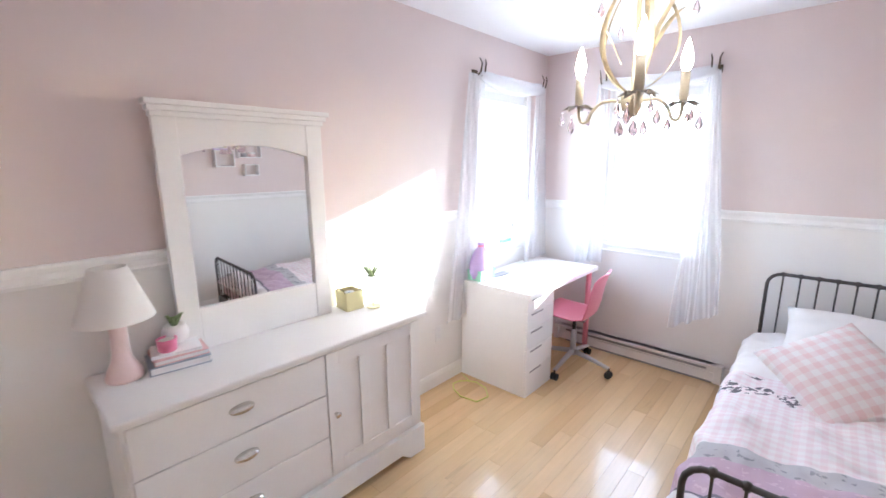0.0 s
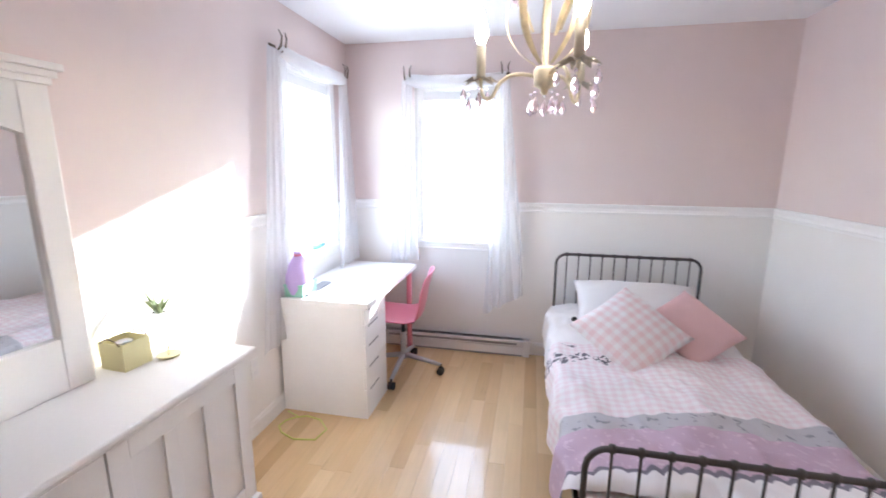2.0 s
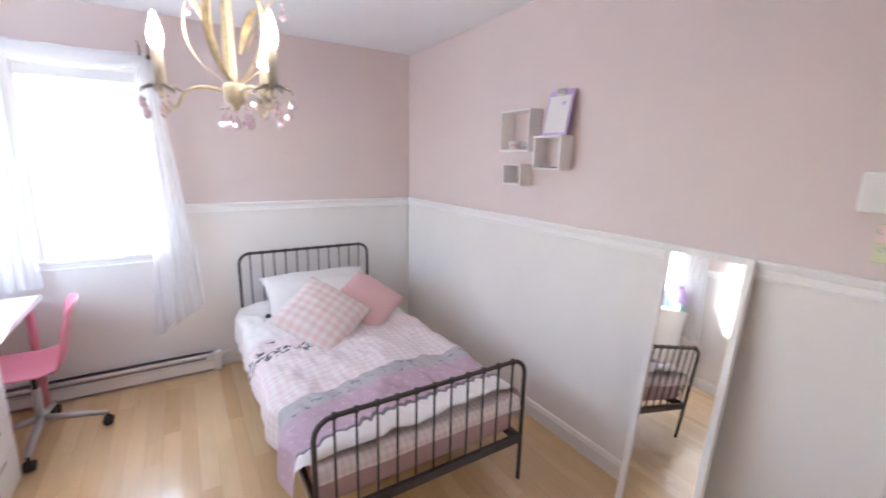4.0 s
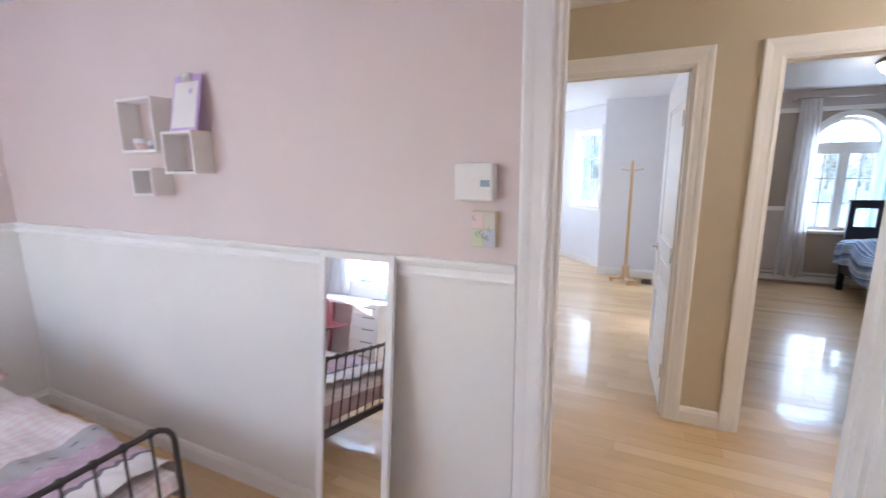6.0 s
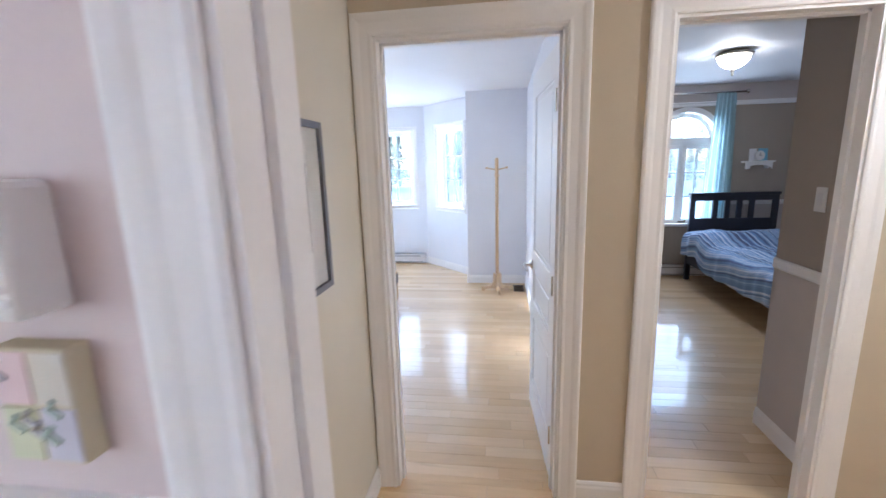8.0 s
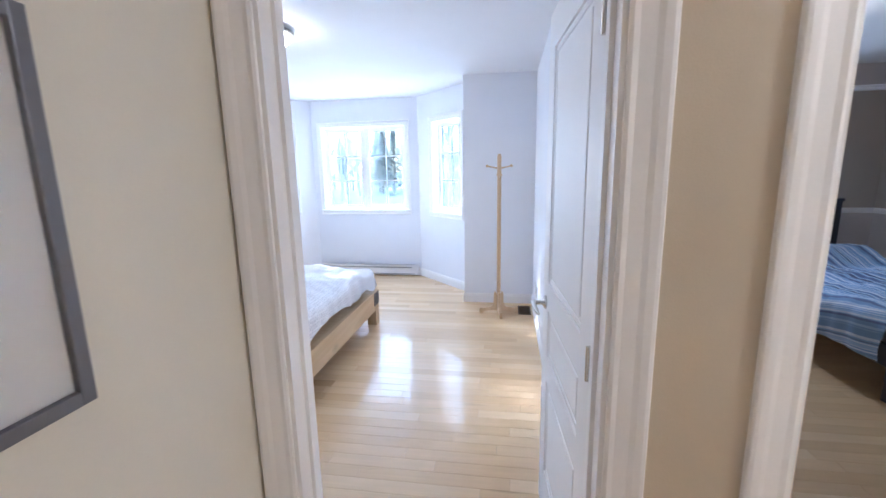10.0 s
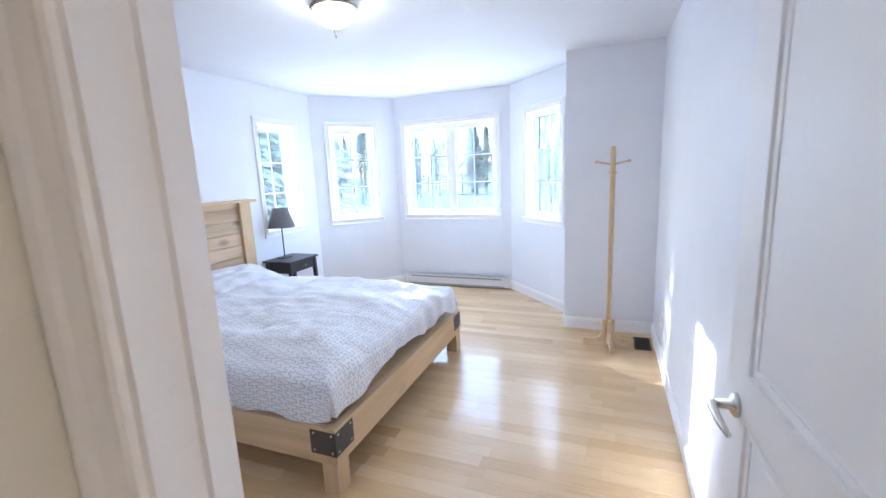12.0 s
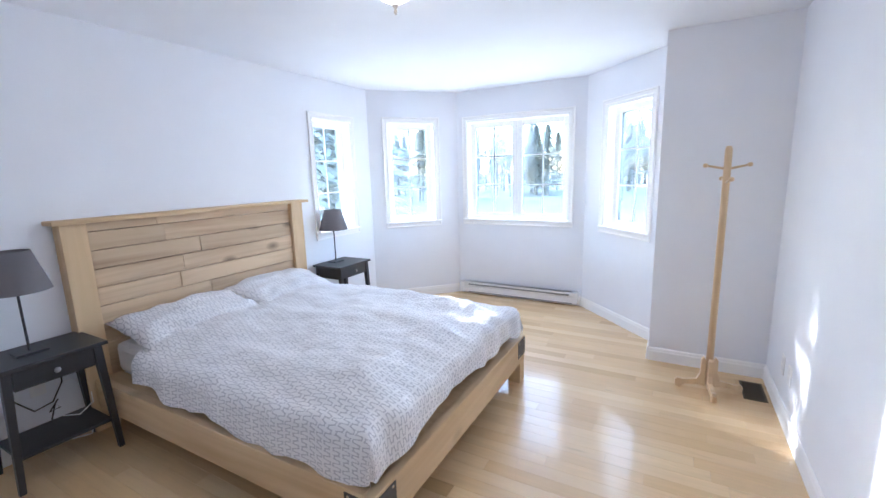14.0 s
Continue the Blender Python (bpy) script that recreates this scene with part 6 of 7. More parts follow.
# ---- white bedroom: wooden bed ----
def wooden_bed():
    root = thing("wooden_bed", "pale pine platform bed with a plank headboard", "bed")
    X0, X1, YF, YH = 5.775, 7.535, -2.30, -0.20
    rz0, rz1 = 0.155, 0.34
    part("foot_rail", box(X0 + 0.001, X1 - 0.001, YF, YF + 0.045, rz0, rz1, 0.004), M["pine_x2"], root)
    for x0, x1 in ((X0, X0 + 0.045), (X1 - 0.045, X1)):
        part("side_rail", box(x0, x1, YF + 0.046, YH, rz0, rz1, 0.004), M["pine_y"], root)
    part("ledge", boxes([(X0 + 0.045, X0 + 0.14, YF + 0.045, YH, rz1 - 0.025, rz1 - 0.004), (X1 - 0.14, X1 - 0.045, YF + 0.045, YH, rz1 - 0.025, rz1 - 0.004), (X0 + 0.14, X1 - 0.14, YF + 0.045, YF + 0.14, rz1 - 0.025, rz1 - 0.004)]), M["pine_y"], root)
    part("slats", boxes([(X0 + 0.045, X1 - 0.045, YF + 0.2 + 0.2 * k, YF + 0.29 + 0.2 * k, rz1 - 0.05, rz1 - 0.026) for k in range(9)]), M["pine_x2"], root)
    for x in (X0 + 0.002, X1 - 0.092):
        for y in (YF + 0.002, ):
            part("leg", box(x, x + 0.09, y, y + 0.09, 0.0, rz0, 0.004), M["pine_z"], root)
    # black corner brackets
    for x, sx in ((X0, 1), (X1, -1)):
        bm = bmesh.new()
        lo, hi = (x, x + 0.14) if sx > 0 else (x - 0.14, x)
        add_box(bm, lo, hi, YF - 0.003, YF, rz0 + 0.05, rz1 - 0.015)
        xa, xb = (x - 0.003, x) if sx > 0 else (x, x + 0.003)
        add_box(bm, xa, xb, YF - 0.003, YF + 0.14, rz0 + 0.05, rz1 - 0.015)
        br = part("corner_bracket", bm, M["black_metal"], root, "black steel corner plate")
        for dx in (0.02, 0.12):
            for z in (rz0 + 0.068, rz1 - 0.03):
                sc = lathe([(0.0, 0.0), (0.007, 0.0), (0.006, 0.002), (0.0, 0.003)], 10)
                bmesh.ops.rotate(sc, matrix=Matrix.Rotation(radians(90), 3, "X"), verts=sc.verts)
                bmesh.ops.translate(sc, vec=(x + sx * dx, YF - 0.003, z), verts=sc.verts)
                part("screw", sc, M["nickel"], br)
                sc = lathe([(0.0, 0.0), (0.007, 0.0), (0.006, 0.002), (0.0, 0.003)], 10)
                bmesh.ops.rotate(sc, matrix=Matrix.Rotation(radians(-90 * sx), 3, "Y"), verts=sc.verts)
                bmesh.ops.translate(sc, vec=(x - sx * 0.003, YF + dx, z), verts=sc.verts)
                part("screw", sc, M["nickel"], br)
    # headboard
    HX0b, HX1b, yb, yf = 5.745, 7.515, -0.09, -0.185
    for x in (HX0b, HX1b - 0.13):
        part("headboard_post", box(x, x + 0.13, yf, yb, 0.0, 1.275, 0.005), M["pine_z"], root)
    part("headboard_cap", box(HX0b - 0.04, HX1b + 0.05, yf - 0.035, yb + 0.003, 1.276, 1.30, 0.004), M["pine_x2"], root)
    # Unseen board added to darken the gaps between the planks.
    part("backing_board", box(HX0b + 0.13, HX1b - 0.13, yb - 0.011, yb, 0.30, 1.274), M["bark"], root)
    rnd = random.Random(8)
    z = 0.30
    while z < 1.26:
        h = min(0.115, 1.275 - z)
        x = HX0b + 0.13
        cut = rnd.uniform(0.35, 1.15)
        for a, b in ((x, x + cut), (x + cut, HX1b - 0.13)):
            dy = rnd.uniform(0, 0.006)
            part("headboard_plank", box(a + 0.001, b - 0.001, yf + 0.028 + dy, yb - 0.012, z + 0.0018, z + h - 0.0018, 0.003), M["pine_x"], root)
        z += 0.115
    return root


M["pine_x2"] = wood("pine_rail_across", (0.50, 0.34, 0.18), (0.64, 0.47, 0.28), 0.55, 10, 0, knots=0.25, rand=0.06)
wooden_bed()
tagged(part("mattress", box(5.90, 7.43, -2.18, -0.195, 0.337, 0.53, 0.04), M["linen"]), "white mattress on the pine bed", "mattress")


def puffy(x, y):
    u, v = (x - 5.88) / 1.57, (y + 2.2) / 2.0
    edge = min(1, max(0, min(u, 1 - u) / 0.12)) * min(1, max(0.0, v / 0.1))
    return 0.565 + 0.065 * edge + 0.055 * noise.noise(Vector((x * 1.7, y * 1.5, 2.0))) + 0.022 * noise.noise(Vector((x * 4.5, y * 3.2, 7.0)))


tagged(part("duvet", draped(5.88, 7.45, -2.19, -0.62, puffy, (0.25, 0.22, 0.02, 0.21), 5, 110, 120, radius=0.07, fold=0.018, hem=0.11), M["meander"]), "white duvet printed with grey meandering lines", "duvet")
cushion("pillow", "white pillow with grey meander print against the headboard", "pillow", pose(6.28, -0.43, 0.61, 11, 0, -2), 0.82, 0.48, 0.17, M["meander"], 12, 0.03, 0.4)
cushion("pillow", "white pillow with grey meander print beside the other pillow", "pillow", pose(7.02, -0.41, 0.62, 13, 0, 3), 0.80, 0.48, 0.17, M["meander"], 14, 0.03, 0.4)


def nightstand(m, label):
    """Black-brown side table: splayed legs, apron with drawer, lower shelf."""
    root = thing("nightstand", label, "nightstand", m, group="nightstands by the bed")
    w, d, h = 0.46, 0.36, 0.645
    part("tabletop", box(-w / 2, w / 2, -d / 2, d / 2, h - 0.02, h, 0.004), M["dark"], root)
    for sx in (-1, 1):
        for sy in (-1, 1):
            bm = bmesh.new()
            x, y = sx * (w / 2 - 0.045), sy * (d / 2 - 0.035)
            top = [bm.verts.new((x + a * 0.019, y + b * 0.019, h - 0.021)) for a, b in ((-1, -1), (1, -1), (1, 1), (-1, 1))]
            low = [bm.verts.new((x + sx * 0.03 + a * 0.013, y + sy * 0.012 + b * 0.013, 0.0)) for a, b in ((-1, -1), (1, -1), (1, 1), (-1, 1))]
            for i in range(4):
                bm.faces.new((low[i], low[(i + 1) % 4], top[(i + 1) % 4], top[i]))
            bm.faces.new(low[::-1])
            bm.faces.new(top)
            part("leg", bm, M["dark"], root)
    part("apron", boxes([(-w / 2 + 0.06, w / 2 - 0.06, d / 2 - 0.045, d / 2 - 0.03, h - 0.13, h - 0.021), (-w / 2 + 0.035, -w / 2 + 0.05, -d / 2 + 0.05, d / 2 - 0.05, h - 0.13, h - 0.021), (w / 2 - 0.05, w / 2 - 0.035, -d / 2 + 0.05, d / 2 - 0.05, h - 0.13, h - 0.021)]), M["dark"], root)
    dr = part("drawer", box(-w / 2 + 0.066, w / 2 - 0.066, -d / 2 + 0.022, d / 2 - 0.05, h - 0.125, h - 0.024, 0.002), M["dark"], root)
    kb = lathe([(0.0, 0.0), (0.006, 0.0), (0.007, 0.01), (0.015, 0.017), (0.012, 0.024), (0.0, 0.026)], 16)
    bmesh.ops.rotate(kb, matrix=Matrix.Rotation(radians(90), 3, "X"), verts=kb.verts)
    bmesh.ops.translate(kb, vec=(0, -d / 2 + 0.022, h - 0.075), verts=kb.verts)
    part("knob", kb, M["grey_knob"], dr, "round grey knob", smooth=True)
    part("shelf", box(-w / 2 + 0.03, w / 2 - 0.03, -d / 2 + 0.03, d / 2 - 0.03, 0.165, 0.182, 0.003), M["dark"], root)
    return root


M["grey_knob"] = mat("grey_knob", (0.28, 0.27, 0.26), 0.4, 0.3, var=0.1)
nightstand(pose(5.535, -0.305, 0), "black-brown nightstand with drawer and shelf, cables behind")
nightstand(pose(7.90, -0.27, 0), "black-brown nightstand with drawer near the window")


def metal_lamp(m, label):
    root = thing("table_lamp", label, "lamp", m, group="grey lamps on the nightstands")
    part("base_plate", box(-0.065, 0.065, -0.05, 0.05, 0.0, 0.012, 0.003), M["dark"], root)
    part("stem", tube([(0, 0, 0.01), (0, 0, 0.50)], 0.006, 10), M["dark"], root)
    part("shade", lathe([(0.14, 0.33), (0.08, 0.535), (0.077, 0.535), (0.137, 0.33), (0.14, 0.33)], 40, close=False), M["grey_shade"], root, "grey tapered fabric shade", smooth=True)
    part("shade_ring", boxes([(-0.073, 0.073, -0.002, 0.002, 0.498, 0.502), (-0.002, 0.002, -0.073, 0.073, 0.498, 0.502)]), M["dark"], root)
    part("bulb_socket", lathe([(0.0, 0.38), (0.014, 0.38), (0.014, 0.43), (0.0, 0.44)], 12), M["white_plastic"], root)
    return root


metal_lamp(pose(5.495, -0.30, 0.646), "grey shaded metal lamp on the near nightstand")
metal_lamp(pose(7.885, -0.20, 0.646), "grey shaded metal lamp on the far nightstand")
cbl = thing("cables", "black and white cables hanging behind the nightstand", "cables")
for pts, mm, r in (([(5.42, -0.16, 0.50), (5.43, -0.15, 0.36), (5.50, -0.16, 0.27), (5.58, -0.17, 0.29), (5.64, -0.15, 0.38), (5.66, -0.10, 0.44)], "black", 0.004),
                   ([(5.56, -0.17, 0.19), (5.58, -0.19, 0.28), (5.61, -0.16, 0.24), (5.55, -0.2, 0.25), (5.60, -0.18, 0.30)], "black", 0.004),
                   ([(5.60, -0.20, 0.20), (5.66, -0.25, 0.19), (5.74, -0.22, 0.22), (5.76, -0.16, 0.30), (5.70, -0.11, 0.36), (5.62, -0.10, 0.36)], "white_plastic", 0.003),
                   ([(5.64, -0.14, 0.01), (5.72, -0.18, 0.01), (5.76, -0.14, 0.06), (5.70, -0.10, 0.08)], "white_plastic", 0.003)):
    part("cord", tube(pts, r, 6), M[mm], cbl)
part("plug", boxes([(5.41, 5.435, -0.175, -0.145, 0.47, 0.51), (5.65, 5.68, -0.115, -0.09, 0.43, 0.46)], 0.003), M["black"], cbl)


def outlet(name, m, label, category="outlet"):
    root = thing(name, label, category, m, group="wall plates")
    part("plate", box(-0.035, 0.035, -0.006, 0.0, -0.058, 0.058, 0.002), M["white_plastic"], root)
    if category == "outlet":
        for z in (-0.024, 0.024):
            part("socket", box(-0.017, 0.017, -0.008, -0.006, z - 0.015, z + 0.015, 0.001), M["paper"], root)
    else:
        part("rocker", box(-0.016, 0.016, -0.010, -0.006, -0.03, 0.03, 0.002), M["paper"], root)
    return root


outlet("wall_outlet", pose(5.55, BN, 0.38), "white outlet on the wall behind the nightstand")
outlet("wall_outlet", pose(7.63, BS, 0.31, 0, 0, 180), "white outlet low on the white wall")
outlet("wall_outlet", pose(7.80, BS, 0.31, 0, 0, 180), "white cover plate low on the white wall")
outlet("light_switch", pose(5.03, CBY, 1.345, 0, 0, 180), "white rocker light switch on the taupe wall", "switch")
heater("baseboard_heater", along((9.43, -2.315), (9.43, -0.86)), 1.45)


def coat_rack():
    root = thing("coat_rack", "light wooden coat rack with four curved feet", "coat rack", pose(7.915, -3.468, 0))
    part("pole", tube([(0, 0, 0.05), (0, 0, 1.60), (0, 0, 1.622)], [0.021, 0.021, 0.014], 12), M["rack_wood"], root, smooth=True)
    for k in range(4):
        a = radians(8 + 90 * k)
        c, s = math.cos(a), math.sin(a)
        # curved foot cut from a board
        up = [(0.02, 0.21), (0.035, 0.235), (0.048, 0.22), (0.05, 0.12), (0.07, 0.075), (0.15, 0.06), (0.185, 0.066), (0.2, 0.05), (0.196, 0.01), (0.18, 0.0)]
        low = [(0.02, 0.03), (0.03, 0.03), (0.04, 0.032), (0.055, 0.034), (0.08, 0.034), (0.13, 0.03), (0.15, 0.022), (0.158, 0.01), (0.162, 0.002), (0.168, 0.0)]
        bm = bmesh.new()
        rows = []
        for (r0, z0), (r1, z1) in zip(up, low):
            rows.append([bm.verts.new((r * c - o * s, r * s + o * c, z)) for r, z, o in ((r0, z0, -0.013), (r0, z0, 0.013), (r1, z1, 0.013), (r1, z1, -0.013))])
        for p, q in zip(rows, rows[1:]):
            for i in range(4):
                bm.faces.new((p[i], p[(i + 1) % 4], q[(i + 1) % 4], q[i]))
        bm.faces.new(rows[0][::-1])
        bm.faces.new(rows[-1])
        bmesh.ops.recalc_face_normals(bm, faces=bm.faces)
        part("foot", bm, M["rack_wood"], root)
    for k, z in ((1, 1.485), (3, 1.485), (0, 1.40), (2, 1.40)):
        a = radians(8 + 90 * k)
        c, s = math.cos(a), math.sin(a)
        pg = part("peg", tube([(0.015 * c, 0.015 * s, z), (0.11 * c, 0.11 * s, z + 0.02)], [0.008, 0.006], 8), M["rack_wood"], root, smooth=True)
        part("peg_knob", lathe([(0.0, -0.014), (0.013, -0.01), (0.015, 0.0), (0.013, 0.01), (0.0, 0.014)], 10, (0.118 * c, 0.118 * s, z + 0.022)), M["rack_wood"], pg, smooth=True)
    return root


coat_rack()


def floor_vent():
    root = thing("floor_vent", "brown metal floor vent grille in the planks", "vent", pose(7.88, -3.80, 0.001))
    w, d = 0.27, 0.13
    part("vent_frame", boxes([(0, w, 0, 0.012, 0, 0.004), (0, w, d - 0.012, d, 0, 0.004), (0, 0.012, 0.012, d - 0.012, 0, 0.004), (w - 0.012, w, 0.012, d - 0.012, 0, 0.004)]), M["bronze"], root)
    # Black sheet below the slats, in place of the duct's shade.
    part("backing", box(0.01, w - 0.01, 0.01, d - 0.01, -0.0005, 0.0005), M["black"], root)
    for k in range(14):
        x = 0.02 + k * (w - 0.04) / 13
        part("slat", box(x - 0.004, x + 0.004, 0.012, d - 0.012, 0.0006, 0.0035), M["bronze"], root)
    return root


floor_vent()


def bowl_light(m, label, glass="bowl"):
    """Flush ceiling light: patterned metal ring, frosted bowl, finial."""
    root = thing("ceiling_light", label, "ceiling light", m, group="flush ceiling lights")
    part("ring", lathe([(0.0, 0.0), (0.10, 0.0), (0.115, -0.012), (0.135, -0.02), (0.142, -0.03), (0.135, -0.04), (0.118, -0.045), (0.0, -0.045)], 40), M["antique"], root, "antique silver ring", smooth=True)
    for k in range(30):
        a = 2 * math.pi * k / 30
        part("bead", lathe([(0.0, -0.008), (0.010, 0.0), (0.0, 0.008)], 6, (0.136 * math.cos(a), 0.136 * math.sin(a), -0.03)), M["antique"], root, smooth=True)
    part("bowl", lathe([(0.122, -0.046), (0.115, -0.075), (0.09, -0.11), (0.05, -0.135), (0.0, -0.145)], 36, close=False), M[glass], root, "lit frosted glass bowl", smooth=True)
    part("finial", lathe([(0.0, -0.205), (0.006, -0.20), (0.010, -0.188), (0.006, -0.175), (0.015, -0.16), (0.018, -0.147), (0.0, -0.143)], 16), M["antique"], root, smooth=True)
    return root


bowl_light(pose(6.54, -1.975, H) @ Matrix.Scale(0.92, 4), "antique silver ceiling light with lit frosted bowl")
# The hall's light is added out of view to brighten it.
bowl_light(pose(3.92, -5.35, H), "added unseen ceiling light that brightens the hall", "bowl_hall_fill")
bowl_light(pose(6.98, -5.50, H), "antique silver ceiling light with lit bowl, third bedroom")


# ---- third bedroom ----
def slat_bed():
    root = thing("bed_frame", "dark navy wooden bed with slatted headboard", "bed")
    x, y0, y1, top = 8.50, -6.90, -5.885, 1.12
    t = 0.045
    for y in (y0, y1 - 0.06):
        part("post", box(x, x + t, y, y + 0.06, 0, top - 0.03, 0.003), M["navy"], root)
    part("top_rail", box(x - 0.01, x + t + 0.01, y0 - 0.01, y1 + 0.01, top - 0.03, top, 0.003), M["navy"], root)
    part("upper_rail", box(x + 0.005, x + t - 0.005, y0 + 0.06, y1 - 0.06, top - 0.10, top - 0.03), M["navy"], root)
    part("lower_panel", box(x + 0.005, x + t - 0.005, y0 + 0.06, y1 - 0.06, 0.30, 0.80, 0.003), M["navy"], root)
    mid = (y0 + y1) / 2
    for k in range(4):
        y = mid - 0.21 + 0.14 * k
        part("slat", box(x + 0.01, x + t - 0.01, y - 0.03, y + 0.03, 0.80, top - 0.10), M["navy"], root)
    for y in (y0 + 0.005, y1 - 0.035):
        part("side_rail", box(6.5, x, y, y + 0.03, 0.22, 0.36, 0.003), M["navy"], root)
    for y in (y0 + 0.005, y1 - 0.055):
        part("foot_leg", box(6.45, 6.5, y, y + 0.05, 0, 0.45, 0.003), M["navy"], root)
    part("foot_panel", box(6.46, 6.49, y0 + 0.055, y1 - 0.055, 0.15, 0.40), M["navy"], root)
    return root


slat_bed()
tagged(part("mattress", box(6.51, 8.49, -6.86, -5.93, 0.33, 0.50, 0.03), M["linen"]), "white mattress on the navy bed", "mattress")


def stripe_cover():
    bm = draped(6.55, 8.44, -6.88, -5.91, lambda x, y: 0.575 + 0.11 * max(0, min(1, (x - 7.85) / 0.25)) * (1 - max(0, min(1, (x - 8.25) / 0.2)) * 0.4) + 0.03 * noise.noise(Vector((x * 3, y * 3, 0))), (0.05, 0.02, 0.36, 0.20), 17, 90, 60, radius=0.09, fold=0.02, hem=0.06)
    uvl = bm.loops.layers.uv.active
    for f in bm.faces:
        for l in f.loops:
            u, v = l[uvl].uv
            l[uvl].uv = (v + 0.15 * u, u)
    return tagged(part("bedspread", bm, M["stripes"]), "blue striped bedspread over the navy bed", "bedspread")


stripe_cover()
rod = thing("curtain_rod", "brushed metal curtain rod above the arched window", "curtain rod")
part("rod_bar", tube([(CX - 0.09, -6.47, 2.325), (CX - 0.09, -5.25, 2.34)], 0.011, 10), M["nickel"], rod, smooth=True)
for y in (-6.48, -5.24):
    part("finial", lathe([(0.0, -0.03), (0.018, -0.02), (0.02, 0.0), (0.014, 0.02), (0.0, 0.03)], 12, (CX - 0.09, y, 2.327)), M["nickel"], rod, smooth=True)
for y in (-6.38, -5.33):
    part("bracket", box(CX - 0.09, CX, y - 0.006, y + 0.006, 2.315, 2.335), M["nickel"], rod)
cu = thing("aqua_curtain", "aqua curtain panel gathered beside the arched window", "curtain")
part("panel", hanging(((CX - 0.09, -6.36, 2.33), (CX - 0.09, -6.14, 2.33)), ((CX - 0.09, -6.44, 0.12), (CX - 0.09, -6.04, 0.12)), 5, 0.028, 21), M["aqua_sheer"], cu)
cu = thing("white_curtain", "white sheer curtain panel at the arched window", "curtain")
part("panel", hanging(((CX - 0.09, -5.52, 2.33), (CX - 0.09, -5.30, 2.33)), ((CX - 0.09, -5.56, 0.1), (CX - 0.09, -5.26, 0.1)), 5, 0.025, 22), M["sheer"], cu)
heater("baseboard_heater", along((CX, -6.35), (CX, -5.0)), 1.35)
ls = thing("wall_ledge", "small white bracket shelf on the taupe wall", "shelf")
part("ledge_top", box(CX - 0.11, CX, -6.87, -6.53, 1.475, 1.495, 0.003), M["trim"], ls)
bm = bmesh.new()
n = 16
vs = []
for i in range(n + 1):
    y = -6.85 + 0.30 * i / n
    t = abs(2 * i / n - 1)
    vs.append([bm.verts.new((x, y, z)) for x, z in ((CX - 0.09, 1.475), (CX - 0.075, 1.475), (CX - 0.075, 1.445 - 0.05 * t ** 3), (CX - 0.09, 1.445 - 0.05 * t ** 3))])
for a, b in zip(vs, vs[1:]):
    for k in range(4):
        bm.faces.new((a[k], a[(k + 1) % 4], b[(k + 1) % 4], b[k]))
bm.faces.new(vs[0])
bm.faces.new(vs[-1][::-1])
part("scalloped_apron", bm, M["trim"], ls)
part("bracket", boxes([(CX - 0.075, CX, -6.82, -6.80, 1.40, 1.475), (CX - 0.075, CX, -6.60, -6.58, 1.40, 1.475)]), M["trim"], ls)
ck = thing("clock", "round white clock on the small shelf", "clock", pose(CX - 0.06, -6.70, 1.496))
bm = lathe([(0.0, 0.0), (0.058, 0.0), (0.06, 0.012), (0.05, 0.02), (0.0, 0.02)], 28)
bmesh.ops.rotate(bm, matrix=Matrix.Rotation(radians(-90), 3, "Y"), verts=bm.verts)
bmesh.ops.translate(bm, vec=(0, 0, 0.062), verts=bm.verts)
part("dial", bm, M["white_plastic"], ck, smooth=False)
part("clock_hand", boxes([(-0.022, -0.0205, -0.003, 0.003, 0.062, 0.10), (-0.022, -0.0205, -0.025, 0.0, 0.060, 0.065)]), M["dark"], ck)
for y, c, l, w in ((-6.76, "blue_card", "pale blue card standing behind the clock", 0.11), (-6.645, "paper", "white framed card behind the clock", 0.09)):
    cdn = thing("photo_card", l, "card", pose(CX - 0.03, y, 1.496, 0, 6, 0))
    part("card_face", box(-0.004, 0.0, -w / 2, w / 2, 0, 0.15, 0.001), M[c], cdn)
    part("card_stand", box(0.0, 0.012, -0.01, 0.01, 0, 0.08), M["paper"], cdn)


# ---- outside ----
def ground():
    bm = bmesh.new()
    n = 40
    grid = [[bm.verts.new((-400 + 800 * i / n, -400 + 800 * j / n, -0.65)) for j in range(n + 1)] for i in range(n + 1)]
    for i in range(n):
        for j in range(n):
            bm.faces.new((grid[i][j], grid[i + 1][j], grid[i + 1][j + 1], grid[i][j + 1]))
    return tagged(part("ground", bm, M["snow"]), "pale bright ground outside the windows", "ground", kind="structure")


ground()


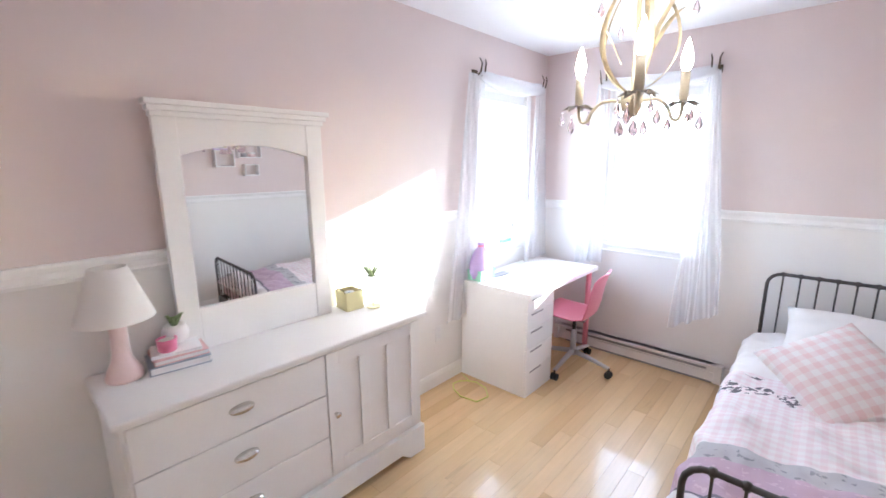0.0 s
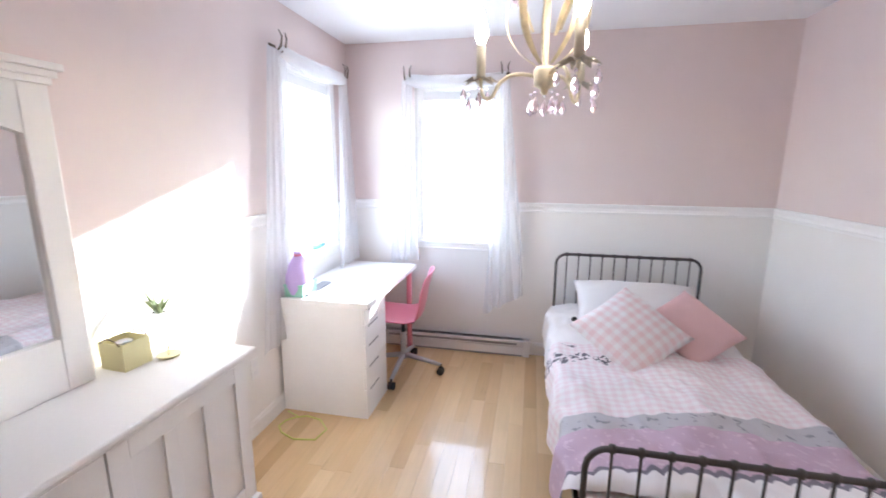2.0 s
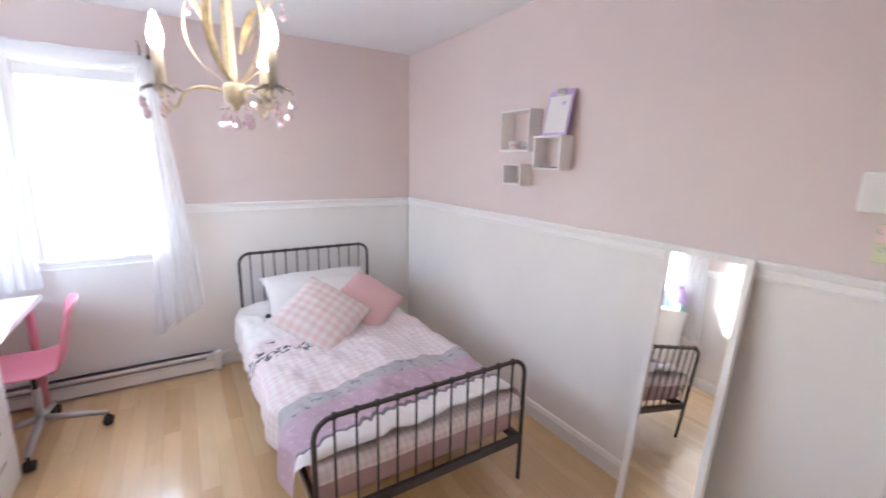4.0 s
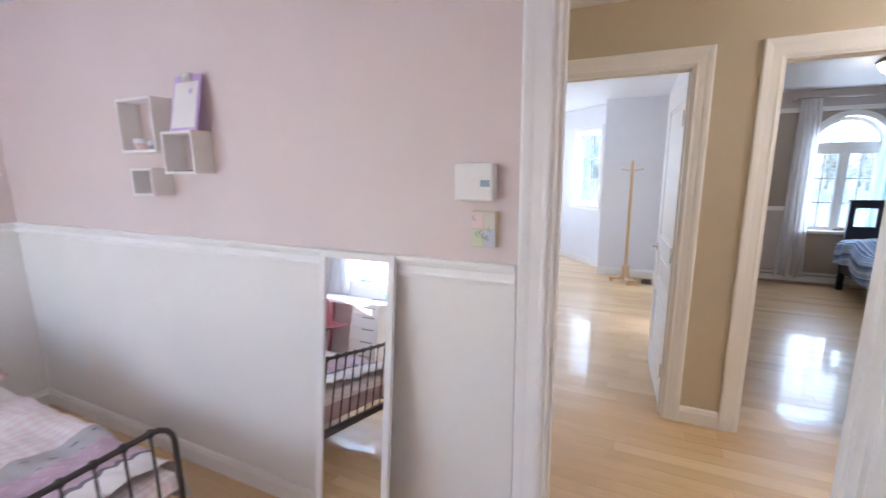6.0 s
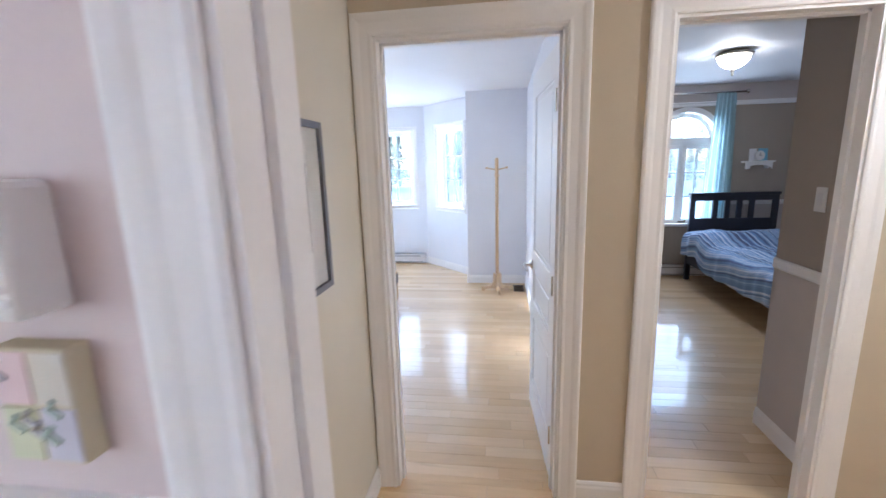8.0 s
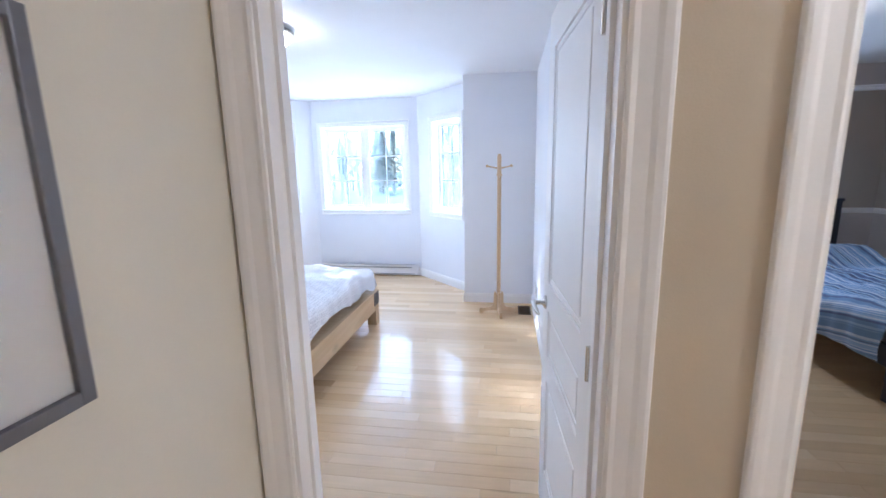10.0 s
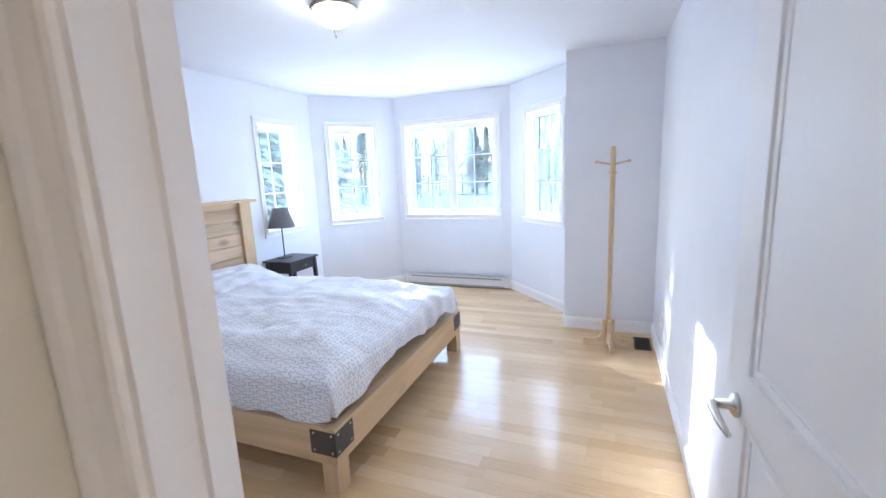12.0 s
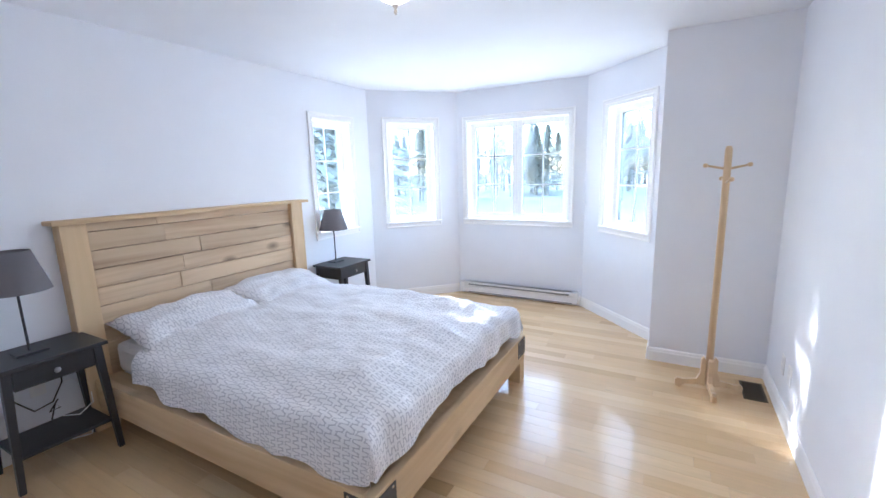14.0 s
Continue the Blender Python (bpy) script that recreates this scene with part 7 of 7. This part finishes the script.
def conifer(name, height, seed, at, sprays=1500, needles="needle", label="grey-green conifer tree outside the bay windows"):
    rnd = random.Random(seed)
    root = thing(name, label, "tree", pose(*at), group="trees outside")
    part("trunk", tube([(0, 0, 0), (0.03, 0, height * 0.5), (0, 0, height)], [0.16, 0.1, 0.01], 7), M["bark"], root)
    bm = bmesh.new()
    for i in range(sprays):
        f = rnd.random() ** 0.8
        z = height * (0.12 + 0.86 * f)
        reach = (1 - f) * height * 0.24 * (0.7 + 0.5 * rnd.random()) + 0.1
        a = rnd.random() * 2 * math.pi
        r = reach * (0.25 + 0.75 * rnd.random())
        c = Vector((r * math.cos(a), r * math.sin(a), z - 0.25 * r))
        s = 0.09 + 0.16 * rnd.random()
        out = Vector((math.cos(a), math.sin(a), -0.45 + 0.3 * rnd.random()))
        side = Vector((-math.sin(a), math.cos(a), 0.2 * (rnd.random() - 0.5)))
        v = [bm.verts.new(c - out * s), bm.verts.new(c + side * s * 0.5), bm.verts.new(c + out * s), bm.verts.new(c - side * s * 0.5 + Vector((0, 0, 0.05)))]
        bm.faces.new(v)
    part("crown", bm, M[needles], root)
    return root


def bare_tree(name, height, seed, at):
    rnd = random.Random(seed)
    root = thing(name, "bare leafless tree with thin branches outside", "tree", pose(*at), group="trees outside")
    part("trunk", tube([(0, 0, 0), (0.08, 0.02, height * 0.4), (0.02, 0.1, height)], [0.1, 0.07, 0.01], 6), M["bark"], root)
    bm = bmesh.new()
    for i in range(64):
        z = height * (0.2 + 0.75 * rnd.random())
        a = rnd.random() * 2 * math.pi
        ln = (height - z) * 0.35 + 0.5
        p0 = Vector((0.05, 0.05, z))
        p1 = p0 + Vector((math.cos(a), math.sin(a), 0.7)) * ln * 0.5
        p2 = p1 + Vector((math.cos(a + 0.4), math.sin(a + 0.4), 1.1)) * ln * 0.5
        add_tube(bm, [p0, p1, p2], [0.03, 0.018, 0.006], 4)
        for k in range(5):
            q = p1.lerp(p2, rnd.random())
            e = q + Vector((rnd.uniform(-0.5, 0.5), rnd.uniform(-0.5, 0.5), rnd.uniform(0.1, 0.6)))
            add_tube(bm, [q, e], [0.009, 0.004], 3)
    part("branches", bm, M["bark"], root)
    return root


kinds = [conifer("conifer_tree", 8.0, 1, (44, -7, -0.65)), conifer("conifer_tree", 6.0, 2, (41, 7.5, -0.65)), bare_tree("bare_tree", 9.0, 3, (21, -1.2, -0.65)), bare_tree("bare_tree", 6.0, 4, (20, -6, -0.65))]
rnd = random.Random(11)
for i in range(230):
    a = radians(-62 + 132 * i / 229 + rnd.uniform(-2, 2))
    d = rnd.uniform(26, 46) if i % 2 else rnd.uniform(38, 62)
    k = kinds[rnd.choice((0, 1)) if i % 4 == 0 else rnd.choice((1, 2, 3, 2, 3))]
    copy_thing(k, pose(8 + d * math.cos(a), -1.5 + d * math.sin(a), -0.65, 0, 0, rnd.uniform(0, 360)))
# Conifers added in the sun's way to shade the bay windows, paled by glare.
tall = conifer("conifer_tree", 10.0, 9, (12.45, 5.25, -0.65), 4200, "frosted", "added pale conifer that keeps the sun off the bay")
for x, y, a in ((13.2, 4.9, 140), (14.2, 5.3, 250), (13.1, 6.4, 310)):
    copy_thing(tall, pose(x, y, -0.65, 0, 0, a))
for i in range(9):
    k = kinds[i % 4]
    copy_thing(k, pose(-16 - 5 * rnd.random(), -8 + 3.1 * i, -0.65, 0, 0, rnd.uniform(0, 360)))


# ---- floors, plank by plank ----
PLANKS = {}


def plank_mesh(length, width, material):
    key = (round(length, 2), width)
    if key not in PLANKS:
        bm = bmesh.new()
        l, w, g = key[0], width, 0.0003
        b = 0.0005
        low = [bm.verts.new((x, y, 0)) for x, y in ((g, g), (w - g, g), (w - g, l - g), (g, l - g))]
        mid = [bm.verts.new((v.co.x, v.co.y, 0.0115)) for v in low]
        top = [bm.verts.new((x, y, 0.012)) for x, y in ((g + b, g + b), (w - g - b, g + b), (w - g - b, l - g - b), (g + b, l - g - b))]
        for i in range(4):
            j = (i + 1) % 4
            bm.faces.new((low[i], low[j], mid[j], mid[i]))
            bm.faces.new((mid[i], mid[j], top[j], top[i]))
        bm.faces.new(top)
        me = bpy.data.meshes.new("plank")
        bm.to_mesh(me)
        bm.free()
        me.materials.append(material)
        PLANKS[key] = me
    return PLANKS[key]


def plank_rows(x0, x1, y0, y1, width, rnd):
    x = x0
    while x < x1 - 0.01:
        w = min(width, round(x1 - x, 3))
        y = y0
        first = True
        while y < y1 - 0.005:
            l = rnd.choice((0.55, 0.75, 0.95, 1.15, 1.35)) * (rnd.choice((0.35, 0.6, 0.85)) if first else 1)
            if y1 - y - l < 0.2:
                l = y1 - y
            l = round(l, 2)
            yield x, y, w, l
            y += l
            first = False
        x += width


def floor_of(name, areas, label, seed, single=True):
    rnd = random.Random(seed)
    bm = bmesh.new()
    for x0, x1, y0, y1 in areas:
        add_box(bm, x0, x1, y0, y1, -0.14, -0.0122)
    base = tagged(part(name, bm, M["grout"]), label, "floor", kind="structure")
    if single:
        for x0, x1, y0, y1 in areas:
            for x, y, w, l in plank_rows(x0, x1, y0, y1, 0.083, rnd):
                ob = new("plank", plank_mesh(l, round(w, 3), M["floor"]))
                ob.location = (x, y, -0.012)
                ob.parent = base
    else:
        bm = bmesh.new()
        for x0, x1, y0, y1 in areas:
            for x, y, w, l in plank_rows(x0, x1, y0, y1, 0.083, rnd):
                add_box(bm, x + 0.0008, x + w - 0.0008, y + 0.0008, y + l - 0.0008, -0.012, 0.0)
        tagged(part("planks", bm, M["floor_far"], base), kind="stuff")
    return base


floor_of("floor_pink_room", [(0.0, PX, PB, 0.0)], "glossy honey maple plank floor", 21)
floor_of("floor_hall", [(PX, BX, -4.87, HY), (HX0, HX1, -6.2, -4.87)], "glossy honey maple plank floor of the hall", 22)
floor_of("floor_white_room", [(BX, CLX, BS, BN), (CLX, 9.43, CLY, BN)], "glossy honey maple plank floor with window reflections", 23)
floor_of("floor_third_room", [(BX, CX, CS, CN)], "glossy maple plank floor of the third bedroom", 24, single=False)
